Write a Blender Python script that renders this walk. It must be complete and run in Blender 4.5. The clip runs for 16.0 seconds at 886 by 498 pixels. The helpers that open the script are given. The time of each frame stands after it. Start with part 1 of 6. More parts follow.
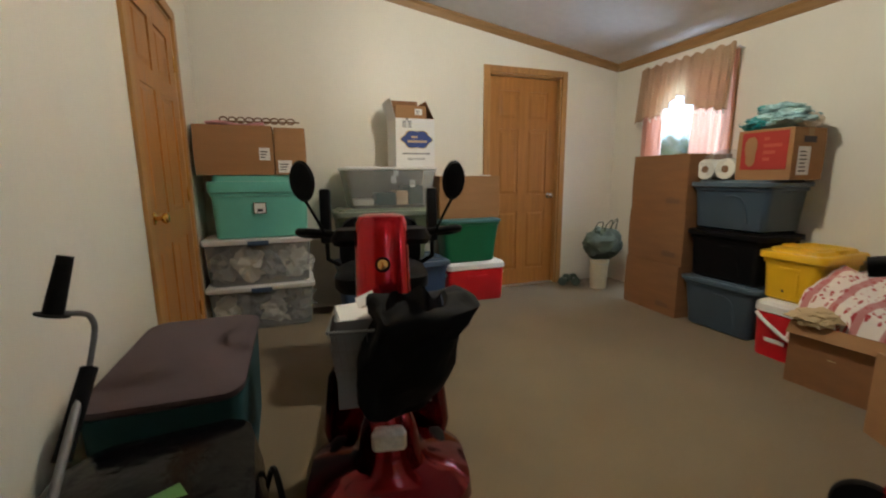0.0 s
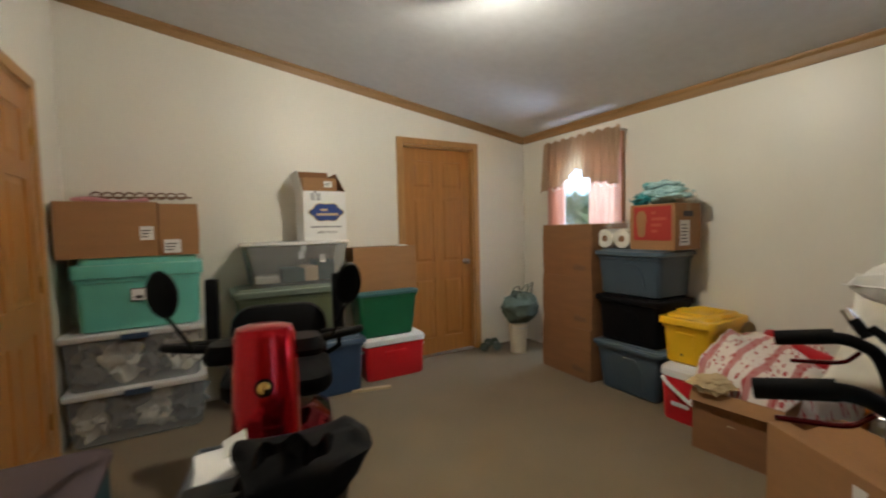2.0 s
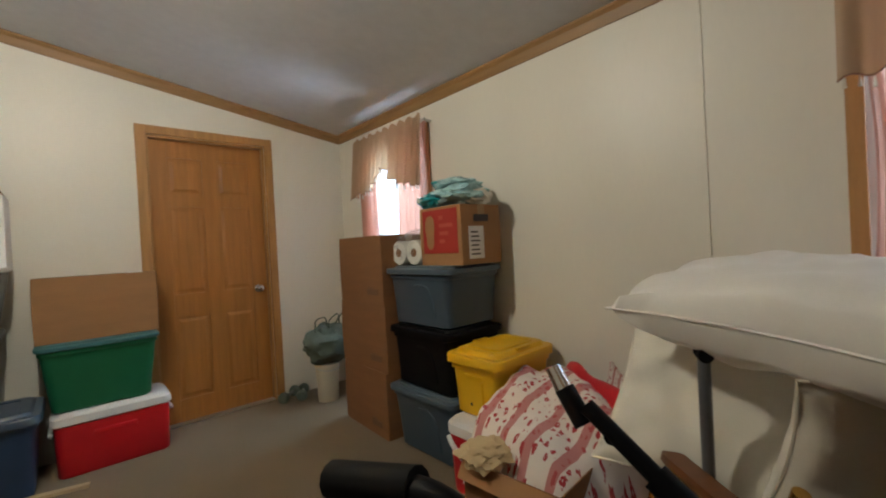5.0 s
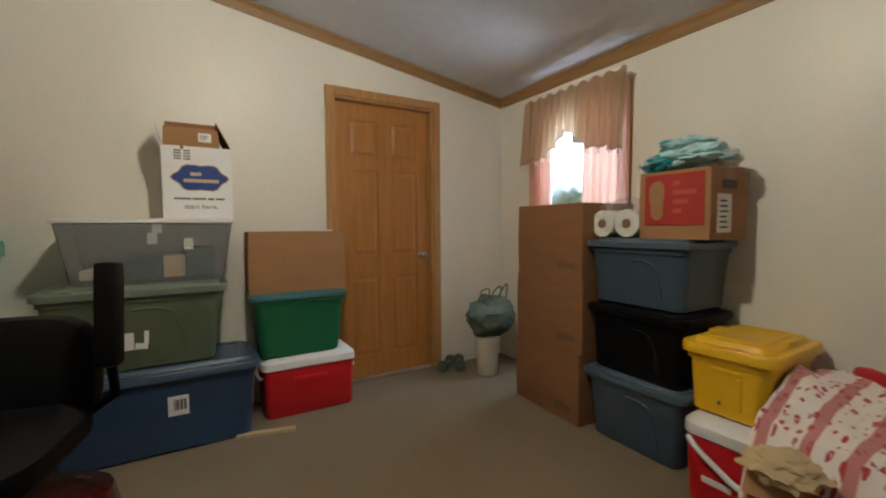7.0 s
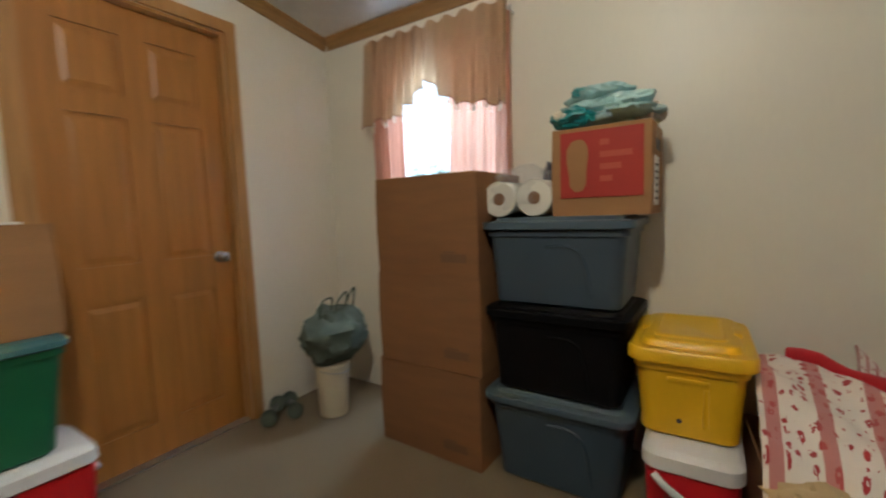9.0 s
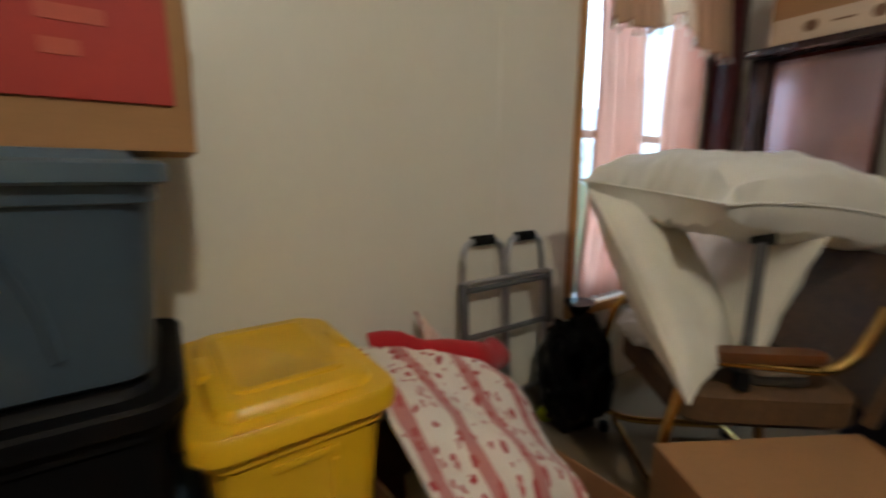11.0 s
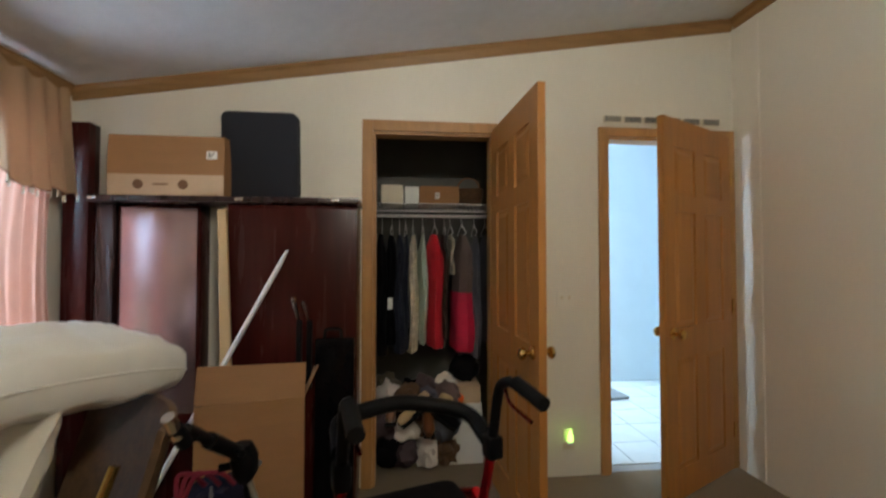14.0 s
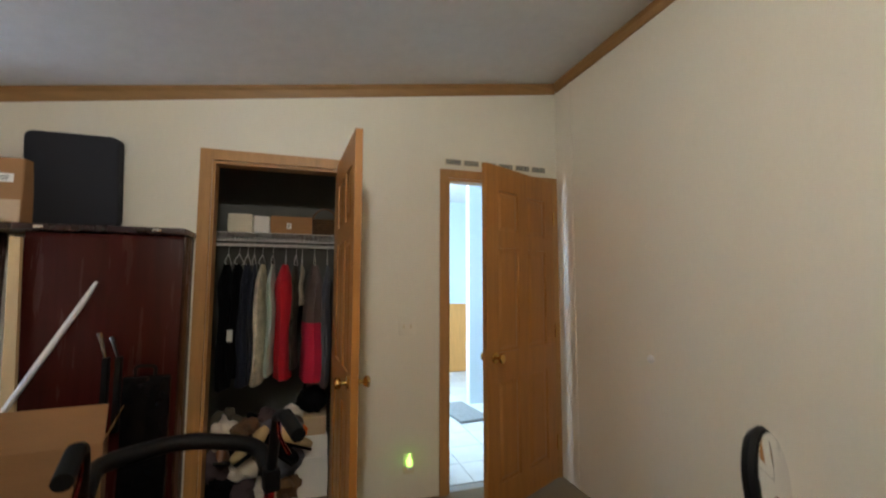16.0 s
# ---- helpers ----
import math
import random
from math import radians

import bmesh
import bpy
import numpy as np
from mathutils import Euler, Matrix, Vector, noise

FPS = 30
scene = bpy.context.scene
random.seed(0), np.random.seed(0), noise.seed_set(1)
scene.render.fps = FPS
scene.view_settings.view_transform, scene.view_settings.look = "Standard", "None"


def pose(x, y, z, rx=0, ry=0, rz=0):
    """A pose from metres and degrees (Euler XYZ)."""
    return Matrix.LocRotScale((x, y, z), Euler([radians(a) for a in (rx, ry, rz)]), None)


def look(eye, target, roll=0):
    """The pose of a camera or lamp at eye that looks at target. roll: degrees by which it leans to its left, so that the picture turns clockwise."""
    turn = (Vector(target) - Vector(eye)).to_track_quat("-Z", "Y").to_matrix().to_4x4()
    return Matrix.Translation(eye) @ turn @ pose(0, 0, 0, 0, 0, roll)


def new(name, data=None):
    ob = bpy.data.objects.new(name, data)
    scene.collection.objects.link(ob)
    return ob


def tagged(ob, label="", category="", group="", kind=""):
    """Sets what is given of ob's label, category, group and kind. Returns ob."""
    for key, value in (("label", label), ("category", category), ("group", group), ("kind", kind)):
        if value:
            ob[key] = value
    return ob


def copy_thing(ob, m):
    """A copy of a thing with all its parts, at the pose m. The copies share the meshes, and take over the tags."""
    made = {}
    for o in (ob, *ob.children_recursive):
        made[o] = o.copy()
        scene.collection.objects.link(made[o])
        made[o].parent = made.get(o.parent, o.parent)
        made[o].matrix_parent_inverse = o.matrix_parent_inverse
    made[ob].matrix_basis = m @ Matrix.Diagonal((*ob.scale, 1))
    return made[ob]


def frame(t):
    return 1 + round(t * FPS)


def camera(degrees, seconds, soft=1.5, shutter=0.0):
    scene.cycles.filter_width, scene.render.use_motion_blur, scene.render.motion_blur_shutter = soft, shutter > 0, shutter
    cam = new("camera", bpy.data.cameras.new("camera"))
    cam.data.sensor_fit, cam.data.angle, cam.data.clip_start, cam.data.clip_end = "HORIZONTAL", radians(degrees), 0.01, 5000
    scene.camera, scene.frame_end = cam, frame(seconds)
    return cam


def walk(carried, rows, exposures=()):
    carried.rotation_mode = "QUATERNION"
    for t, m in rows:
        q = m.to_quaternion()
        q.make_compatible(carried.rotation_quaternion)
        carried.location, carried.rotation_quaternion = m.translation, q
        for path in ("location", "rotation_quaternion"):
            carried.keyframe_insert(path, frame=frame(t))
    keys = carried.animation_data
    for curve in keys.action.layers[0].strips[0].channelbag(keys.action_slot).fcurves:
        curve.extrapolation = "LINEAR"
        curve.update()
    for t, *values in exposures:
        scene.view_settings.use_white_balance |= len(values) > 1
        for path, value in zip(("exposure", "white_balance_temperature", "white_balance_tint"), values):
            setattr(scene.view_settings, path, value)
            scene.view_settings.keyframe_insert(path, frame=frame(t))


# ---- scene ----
cam = camera(93.9, 16.0, soft=2.0, shutter=0.5)
PATH = [
    (0, (-3.23, -3.598, 1.094), (-2.557, -1.745, 0.754), -0.4),
    (0.5, (-3.25, -3.523, 1.132), (-2.615, -1.646, 0.861), -0.9),
    (1, (-3.245, -3.473, 1.214), (-2.575, -1.598, 1.024), -1.0),
    (1.5, (-3.212, -3.487, 1.252), (-2.406, -1.661, 1.122), -1.2),
    (2, (-3.09, -3.521, 1.25), (-2.088, -1.793, 1.15), -1.4),
    (2.5, (-2.877, -3.509, 1.248), (-1.672, -1.915, 1.17), -1.7),
    (3, (-2.669, -3.5, 1.254), (-1.275, -2.066, 1.207), -2.0),
    (3.2, (-2.539, -3.47, 1.274), (-1.084, -2.098, 1.229), -2.2),
    (5.3, (-1.864, -3.405, 1.168), (-0.576, -1.874, 1.155), -2.9),
    (5.5, (-1.921, -3.372, 1.198), (-0.675, -1.807, 1.184), -2.6),
    (6, (-2.152, -3.237, 1.219), (-1.007, -1.597, 1.193), -1.4),
    (6.5, (-2.298, -3.076, 1.161), (-1.237, -1.382, 1.084), -0.7),
    (7, (-2.28, -2.879, 1.131), (-1.269, -1.157, 1.022), -0.4),
    (7.5, (-2.322, -2.632, 1.105), (-1.308, -0.916, 0.934), -0.1),
    (8, (-2.245, -2.417, 1.103), (-1.051, -0.821, 0.928), -0.5),
    (8.2, (-2.207, -2.345, 1.112), (-0.919, -0.825, 0.935), -0.9),
    (10.3, (-1.36, -1.814, 1.071), (0.602, -1.985, 0.725), -2.7),
    (10.5, (-1.285, -1.799, 1.076), (0.632, -2.211, 0.678), -2.2),
    (11, (-1.155, -1.874, 1.033), (0.47, -2.985, 0.678), 0.2),
    (11.5, (-1.224, -1.946, 1.046), (-0.013, -3.501, 0.707), 1.1),
    (12, (-1.389, -1.997, 1.062), (-0.626, -3.821, 0.756), 1.2),
    (12.5, (-1.484, -2.047, 1.06), (-1.129, -3.996, 0.784), 1.4),
    (13, (-1.572, -2.096, 1.091), (-1.503, -4.081, 0.853), 0.8),
    (13.5, (-1.656, -2.084, 1.169), (-1.758, -4.079, 1.071), 0.6),
    (14, (-1.753, -2.057, 1.289), (-1.96, -4.046, 1.339), -0.0),
    (14.5, (-1.847, -1.981, 1.404), (-2.158, -3.948, 1.583), -0.6),
    (15, (-1.939, -1.905, 1.463), (-2.369, -3.842, 1.719), -1.0),
    (15.5, (-2.07, -1.847, 1.41), (-2.621, -3.755, 1.652), -0.9),
    (16, (-2.152, -1.857, 1.332), (-2.755, -3.757, 1.497), 0.1),
]
EXPOSURES = [(0, 1.3, 6300, 10), (3, 1.16, 6250, 10), (5.5, 1.06, 6300, 10), (8, 1.08, 6300, 10), (10.5, 1.0, 6350, 10), (11.5, 0.95, 6250, 10), (12, 1.05, 6200, 10),
             (12.5, 1.14, 6700, 10), (13, 1.24, 7000, 10), (13.5, 1.3, 6600, 10), (14, 1.36, 6250, 10), (15, 1.4, 6250, 10), (16, 1.34, 6250, 10)]
walk(cam, [(t, look(*m)) for t, *m in PATH], EXPOSURES)

# ---- world, sun and lamps ----
world = bpy.data.worlds.new("world")
scene.world = world
world.use_nodes = True
wn = world.node_tree.nodes
sky = wn.new("ShaderNodeTexSky")
sky.sky_type, sky.sun_disc, sky.sun_elevation, sky.sun_rotation = "NISHITA", False, radians(32), radians(300)
world.node_tree.links.new(sky.outputs[0], wn["Background"].inputs[0])
wn["Background"].inputs[1].default_value = 0.15

sun = new("sun", bpy.data.lights.new("sun", "SUN"))
sun.data.energy, sun.data.angle, sun.data.color = 4.0, radians(12), (1, 0.93, 0.84)
sun.matrix_basis = look((-20, 12, 11), (0, 0, 0))

LAMP = (-2.04, -1.92)
bulb = new("ceiling_bulb", bpy.data.lights.new("ceiling_bulb", "POINT"))
bulb.data.energy, bulb.data.shadow_soft_size, bulb.data.color = 44, 0.05, (1, 0.94, 0.79)
bulb.location = (LAMP[0], LAMP[1], 2.41)

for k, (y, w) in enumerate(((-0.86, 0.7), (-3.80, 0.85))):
    day = new("window_daylight", bpy.data.lights.new("window_daylight", "AREA"))
    day.data.shape, day.data.size, day.data.size_y = "RECTANGLE", w, 0.7
    day.data.energy, day.data.color = (28, 7)[k], (0.60, 0.79, 1)
    day.matrix_basis = look((0.45, y, (2.3, 1.78)[k]), (-0.9, y, (0.75, 1.55)[k]))
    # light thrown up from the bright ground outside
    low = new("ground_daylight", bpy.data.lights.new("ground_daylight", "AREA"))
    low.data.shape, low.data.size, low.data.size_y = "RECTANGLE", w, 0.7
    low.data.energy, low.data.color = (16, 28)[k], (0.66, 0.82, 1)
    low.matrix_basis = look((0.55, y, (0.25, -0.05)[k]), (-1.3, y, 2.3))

# added lamp out of view brightens the hall; no window is built there
hall_day = new("hall_window_light", bpy.data.lights.new("hall_window_light", "AREA"))
hall_day.data.shape, hall_day.data.size, hall_day.data.size_y = "RECTANGLE", 1.1, 1.2
hall_day.data.energy, hall_day.data.color = 78, (0.62, 0.82, 1)
hall_day.matrix_basis = look((-2.36, -6.2, 1.5), (-4, -6.0, 1.2))


# ---- materials ----
def mat(name, col, rough=0.6, metal=0.0, var=0.1, scale=6.0, fine=90.0, bump=0.08, stretch=(1, 1, 1), trans=0.0, alpha=1.0,
        coat=0.0, glow=0.0, spec=0.5, speckle=0.0, sheen=0.0):
    m = bpy.data.materials.new(name)
    m.use_nodes = True
    nt = m.node_tree
    p = nt.nodes["Principled BSDF"]
    L = nt.links.new
    tc = nt.nodes.new("ShaderNodeTexCoord")
    mp = nt.nodes.new("ShaderNodeMapping")
    mp.inputs["Scale"].default_value = stretch
    L(tc.outputs["Object"], mp.inputs["Vector"])
    n1, n2 = nt.nodes.new("ShaderNodeTexNoise"), nt.nodes.new("ShaderNodeTexNoise")
    n1.inputs["Scale"].default_value, n1.inputs["Detail"].default_value = scale, 5
    n2.inputs["Scale"].default_value, n2.inputs["Detail"].default_value = fine, 3
    L(mp.outputs[0], n1.inputs["Vector"])
    L(mp.outputs[0], n2.inputs["Vector"])
    add = nt.nodes.new("ShaderNodeMath")
    add.operation = "MULTIPLY_ADD"
    L(n2.outputs["Fac"], add.inputs[0])
    add.inputs[1].default_value = 0.35 + speckle
    L(n1.outputs["Fac"], add.inputs[2])
    ramp = nt.nodes.new("ShaderNodeMapRange")
    ramp.inputs["From Min"].default_value, ramp.inputs["From Max"].default_value = 0.4, 0.95 + speckle
    L(add.outputs[0], ramp.inputs["Value"])
    mix = nt.nodes.new("ShaderNodeMix")
    mix.data_type = "RGBA"
    mix.inputs["A"].default_value = (*[c * (1 - var) for c in col], 1)
    mix.inputs["B"].default_value = (*[min(1, c * (1 + var)) for c in col], 1)
    L(ramp.outputs[0], mix.inputs["Factor"])
    L(mix.outputs["Result"], p.inputs["Base Color"])
    rr = nt.nodes.new("ShaderNodeMapRange")
    rr.inputs["To Min"].default_value, rr.inputs["To Max"].default_value = max(0.02, rough - 0.08), min(1, rough + 0.08)
    L(n1.outputs["Fac"], rr.inputs["Value"])
    L(rr.outputs[0], p.inputs["Roughness"])
    if bump:
        b = nt.nodes.new("ShaderNodeBump")
        b.inputs["Strength"].default_value, b.inputs["Distance"].default_value = bump, 0.004
        L(add.outputs[0], b.inputs["Height"])
        L(b.outputs[0], p.inputs["Normal"])
    p.inputs["Metallic"].default_value = metal
    p.inputs["Transmission Weight"].default_value = trans
    p.inputs["Alpha"].default_value = alpha
    p.inputs["Coat Weight"].default_value = coat
    p.inputs["Specular IOR Level"].default_value = spec
    p.inputs["Sheen Weight"].default_value = sheen
    if glow:
        p.inputs["Emission Color"].default_value = (*col, 1)
        p.inputs["Emission Strength"].default_value = glow
    return m


def cloth_through(name, col, share=0.5, scale=60):
    """Thin cloth that lets daylight through."""
    m = mat(name, col, 0.9, var=0.12, scale=5, fine=scale, bump=0.1, stretch=(1, 1, 0.25), spec=0.1)
    nt = m.node_tree
    p = nt.nodes["Principled BSDF"]
    t = nt.nodes.new("ShaderNodeBsdfTranslucent")
    t.inputs["Color"].default_value = (*col, 1)
    mx = nt.nodes.new("ShaderNodeMixShader")
    mx.inputs[0].default_value = share
    nt.links.new(p.outputs[0], mx.inputs[1])
    nt.links.new(t.outputs[0], mx.inputs[2])
    nt.links.new(mx.outputs[0], nt.nodes["Material Output"].inputs["Surface"])
    return m


WALL = mat("vinyl_wallboard", (0.75, 0.71, 0.61), 0.42, var=0.035, scale=2.2, fine=60, bump=0.12, stretch=(1, 1, 0.3))
CEIL = mat("stippled_ceiling", (0.64, 0.64, 0.65), 0.7, var=0.05, scale=14, fine=70, bump=0.5)
CARPET = mat("beige_carpet", (0.180, 0.136, 0.080), 0.97, var=0.2, scale=2.6, fine=230, bump=0.9, speckle=0.5, spec=0.1, sheen=0.2)
OAK = mat("oak_door", (0.40, 0.170, 0.038), 0.42, var=0.16, scale=5, fine=70, bump=0.12, stretch=(7, 7, 0.5))
TRIM = mat("oak_trim", (0.42, 0.215, 0.07), 0.45, var=0.18, scale=6, fine=80, bump=0.1, stretch=(6, 6, 0.6))
CROWN = mat("oak_crown", (0.30, 0.165, 0.06), 0.5, var=0.18, scale=5, fine=80, bump=0.1, stretch=(0.8, 0.8, 8))
CARD = mat("corrugated_card", (0.34, 0.175, 0.072), 0.85, var=0.09, scale=4, fine=55, bump=0.12, stretch=(1, 1, 5))
CARD_D = mat("worn_card", (0.235, 0.108, 0.042), 0.85, var=0.12, scale=4, fine=55, bump=0.14, stretch=(1, 1, 5))
CARD_L = mat("pale_card", (0.55, 0.40, 0.26), 0.85, var=0.07, scale=4, fine=55, bump=0.1)
TAPE = mat("packing_tape", (0.42, 0.29, 0.16), 0.25, var=0.06, bump=0.02)
PAPER = mat("white_paper", (0.78, 0.77, 0.74), 0.7, var=0.04, bump=0.03)
INK = mat("printed_ink", (0.06, 0.05, 0.05), 0.7, var=0.1, bump=0.0)
BROWNINK = mat("brown_print", (0.17, 0.085, 0.04), 0.8, var=0.1, bump=0.0)
WHITEBOX = mat("white_carton", (0.75, 0.745, 0.72), 0.6, var=0.04, scale=4, bump=0.05)
LOGOBLUE = mat("blue_print", (0.02, 0.05, 0.22), 0.6, var=0.1, bump=0.0)
LOGOGOLD = mat("gold_print", (0.45, 0.33, 0.08), 0.6, var=0.1, bump=0.0)
REDPRINT = mat("red_print", (0.38, 0.028, 0.018), 0.65, var=0.1, bump=0.02)
SLATE = mat("slate_blue_plastic", (0.043, 0.068, 0.094), 0.4, var=0.08, scale=5, fine=140, bump=0.06)
SLATE_L = mat("slate_blue_lid", (0.07, 0.105, 0.135), 0.35, var=0.08, bump=0.05)
BLACKP = mat("black_plastic", (0.004, 0.004, 0.0045), 0.5, var=0.15, bump=0.06, spec=0.09)
NAVY = mat("navy_plastic", (0.022, 0.048, 0.10), 0.42, var=0.1, bump=0.06)
NAVY_L = mat("navy_lid", (0.045, 0.075, 0.12), 0.42, var=0.1, bump=0.06)
OLIVE = mat("olive_plastic", (0.095, 0.118, 0.068), 0.45, var=0.1, bump=0.06)
OLIVE_L = mat("olive_lid", (0.13, 0.16, 0.12), 0.45, var=0.1, bump=0.06)
GREENP = mat("green_plastic", (0.008, 0.12, 0.05), 0.42, var=0.1, bump=0.06)
TEAL_L = mat("teal_lid", (0.06, 0.17, 0.18), 0.45, var=0.1, bump=0.06)
MINT = mat("mint_plastic", (0.14, 0.47, 0.37), 0.4, var=0.06, bump=0.05)
YELLOW = mat("yellow_plastic", (0.75, 0.43, 0.012), 0.36, var=0.07, bump=0.05)
REDP = mat("red_plastic", (0.60, 0.012, 0.022), 0.35, var=0.07, bump=0.04)
WHITEP = mat("white_plastic", (0.72, 0.71, 0.69), 0.4, var=0.05, bump=0.04)
CREAMP = mat("cream_plastic", (0.68, 0.61, 0.46), 0.45, var=0.07, bump=0.04)
CLEARP = mat("clear_plastic", (0.42, 0.44, 0.43), 0.3, var=0.05, bump=0.04, alpha=0.4)
GREYMIX = mat("grey_textile", (0.15, 0.155, 0.16), 0.9, var=0.3, scale=12, bump=0.3)
WHITECLOTH = mat("white_cotton", (0.72, 0.68, 0.58), 0.9, var=0.06, scale=6, fine=240, bump=0.16, sheen=0.2)
SATIN = mat("white_satin", (0.74, 0.715, 0.66), 0.5, var=0.05, scale=7, fine=200, bump=0.1, sheen=0.3)
TAUPE = mat("taupe_cloth", (0.075, 0.050, 0.054), 0.9, var=0.12, scale=10, fine=240, bump=0.25)
TEALCLOTH = mat("dark_teal_cloth", (0.006, 0.05, 0.055), 0.85, var=0.15, scale=10, fine=200, bump=0.2)
BLACKCLOTH = mat("black_cloth", (0.005, 0.005, 0.006), 0.9, var=0.25, scale=10, fine=200, bump=0.3, spec=0.06)
BLACKSHINE = mat("black_vinyl", (0.003, 0.003, 0.0035), 0.14, var=0.2, scale=8, fine=40, bump=0.9, spec=0.12)
RUBBER = mat("black_rubber", (0.006, 0.006, 0.006), 0.7, var=0.15, bump=0.15, spec=0.1)
SEATV = mat("charcoal_seat_vinyl", (0.0045, 0.0045, 0.005), 0.55, var=0.15, scale=20, bump=0.2, spec=0.1)
DARKRED = mat("dark_red_paint", (0.15, 0.0015, 0.005), 0.15, metal=0.85, var=0.1, bump=0.0, coat=0.4)
REDPAINT = mat("red_metallic_paint", (0.50, 0.003, 0.012), 0.17, metal=0.8, var=0.08, bump=0.0, coat=0.5)
CHROME = mat("chrome", (0.72, 0.72, 0.72), 0.14, metal=1, var=0.04, bump=0.0)
ALU = mat("brushed_aluminium", (0.55, 0.56, 0.58), 0.34, metal=1, var=0.08, bump=0.03)
GREYTUBE = mat("grey_painted_tube", (0.14, 0.143, 0.148), 0.4, metal=0.4, var=0.1, bump=0.03)
BRASS = mat("brass", (0.72, 0.46, 0.14), 0.2, metal=1, var=0.08, bump=0.02)
WALNUT = mat("walnut_arm", (0.13, 0.045, 0.014), 0.35, var=0.2, scale=6, fine=70, bump=0.06, stretch=(1, 7, 7))
RATTAN = mat("woven_rattan", (0.10, 0.052, 0.022), 0.65, var=0.35, scale=30, fine=90, bump=0.5)
MAHOG = mat("mahogany_veneer", (0.042, 0.0065, 0.005), 0.26, var=0.25, scale=4, fine=50, bump=0.03, stretch=(6, 6, 0.5), spec=0.22)
MAHOG_D = mat("dark_mahogany", (0.022, 0.007, 0.007), 0.28, var=0.25, scale=4, fine=50, bump=0.03, stretch=(6, 6, 0.5), coat=0.3)
MIRROR = mat("silvered_mirror", (0.85, 0.85, 0.86), 0.04, metal=1, var=0.01, bump=0.0)
PINE = mat("pine_wood", (0.52, 0.36, 0.18), 0.6, var=0.14, scale=5, fine=70, bump=0.08, stretch=(5, 5, 0.5))
VALANCE = cloth_through("tan_valance_cloth", (0.50, 0.355, 0.225), 0.4)
CURTAIN = cloth_through("pink_sheer_cloth", (0.66, 0.38, 0.29), 0.42)
FRINGE = mat("brown_braid", (0.27, 0.14, 0.085), 0.8, var=0.2, bump=0.2)
GLASS = mat("window_glass", (1, 1, 1), 0.02, var=0.0, bump=0.0, trans=1.0)
DUSTY = mat("sage_cloth", (0.085, 0.11, 0.085), 0.9, var=0.25, scale=9, bump=0.35)
TEALWRAP = mat("aqua_plastic_wrap", (0.40, 0.60, 0.60), 0.22, var=0.35, scale=14, fine=40, bump=0.5)
TEALDARK = mat("teal_plastic_wrap", (0.01, 0.25, 0.26), 0.3, var=0.3, scale=14, bump=0.4)
CLEARWRAP = mat("clear_wrap", (0.8, 0.8, 0.83), 0.1, var=0.05, bump=0.6, scale=20, alpha=0.14)
PLUSH = mat("red_fleece", (0.45, 0.008, 0.015), 0.95, var=0.2, scale=12, fine=200, bump=0.4, sheen=0.2)
TILE = mat("pale_floor_tile", (0.60, 0.62, 0.60), 0.3, var=0.1, scale=5, fine=30, bump=0.03)
GROUT = mat("grout", (0.33, 0.33, 0.31), 0.9, var=0.1)
HALLWALL = mat("hall_wall_paint", (0.60, 0.68, 0.72), 0.6, var=0.03, bump=0.05)
HALLWOOD = mat("honey_wainscot", (0.62, 0.29, 0.08), 0.45, var=0.12, stretch=(6, 6, 0.6))
# closet walls: the shade in there is put into this dark grey
CLOSETWALL = mat("closet_wall_shade", (0.13, 0.13, 0.12), 0.8, var=0.06, bump=0.05)
OPAL = mat("opal_lamp_glass", (1, 0.86, 0.64), 0.4, var=0.0, bump=0.0, glow=1.6)
NIGHT = mat("green_night_light", (0.42, 0.9, 0.12), 0.3, var=0.0, bump=0.0, glow=1.6)
LEAF = mat("tree_foliage", (0.07, 0.115, 0.055), 0.6, var=0.45, scale=1.3, fine=9, bump=0.0)
BARK = mat("tree_bark", (0.12, 0.09, 0.065), 0.9, var=0.3, bump=0.5)
GRASS = mat("lawn", (0.09, 0.13, 0.05), 0.9, var=0.3, scale=1.2, bump=0.4)
TENNIS = mat("tennis_ball_felt", (0.50, 0.60, 0.04), 0.9, var=0.1, bump=0.3)
TANPAPER = mat("kraft_paper", (0.46, 0.34, 0.18), 0.8, var=0.12, scale=7, bump=0.3)
LTWOOD = mat("raw_lath", (0.50, 0.38, 0.22), 0.7, var=0.12, stretch=(0.6, 6, 6))


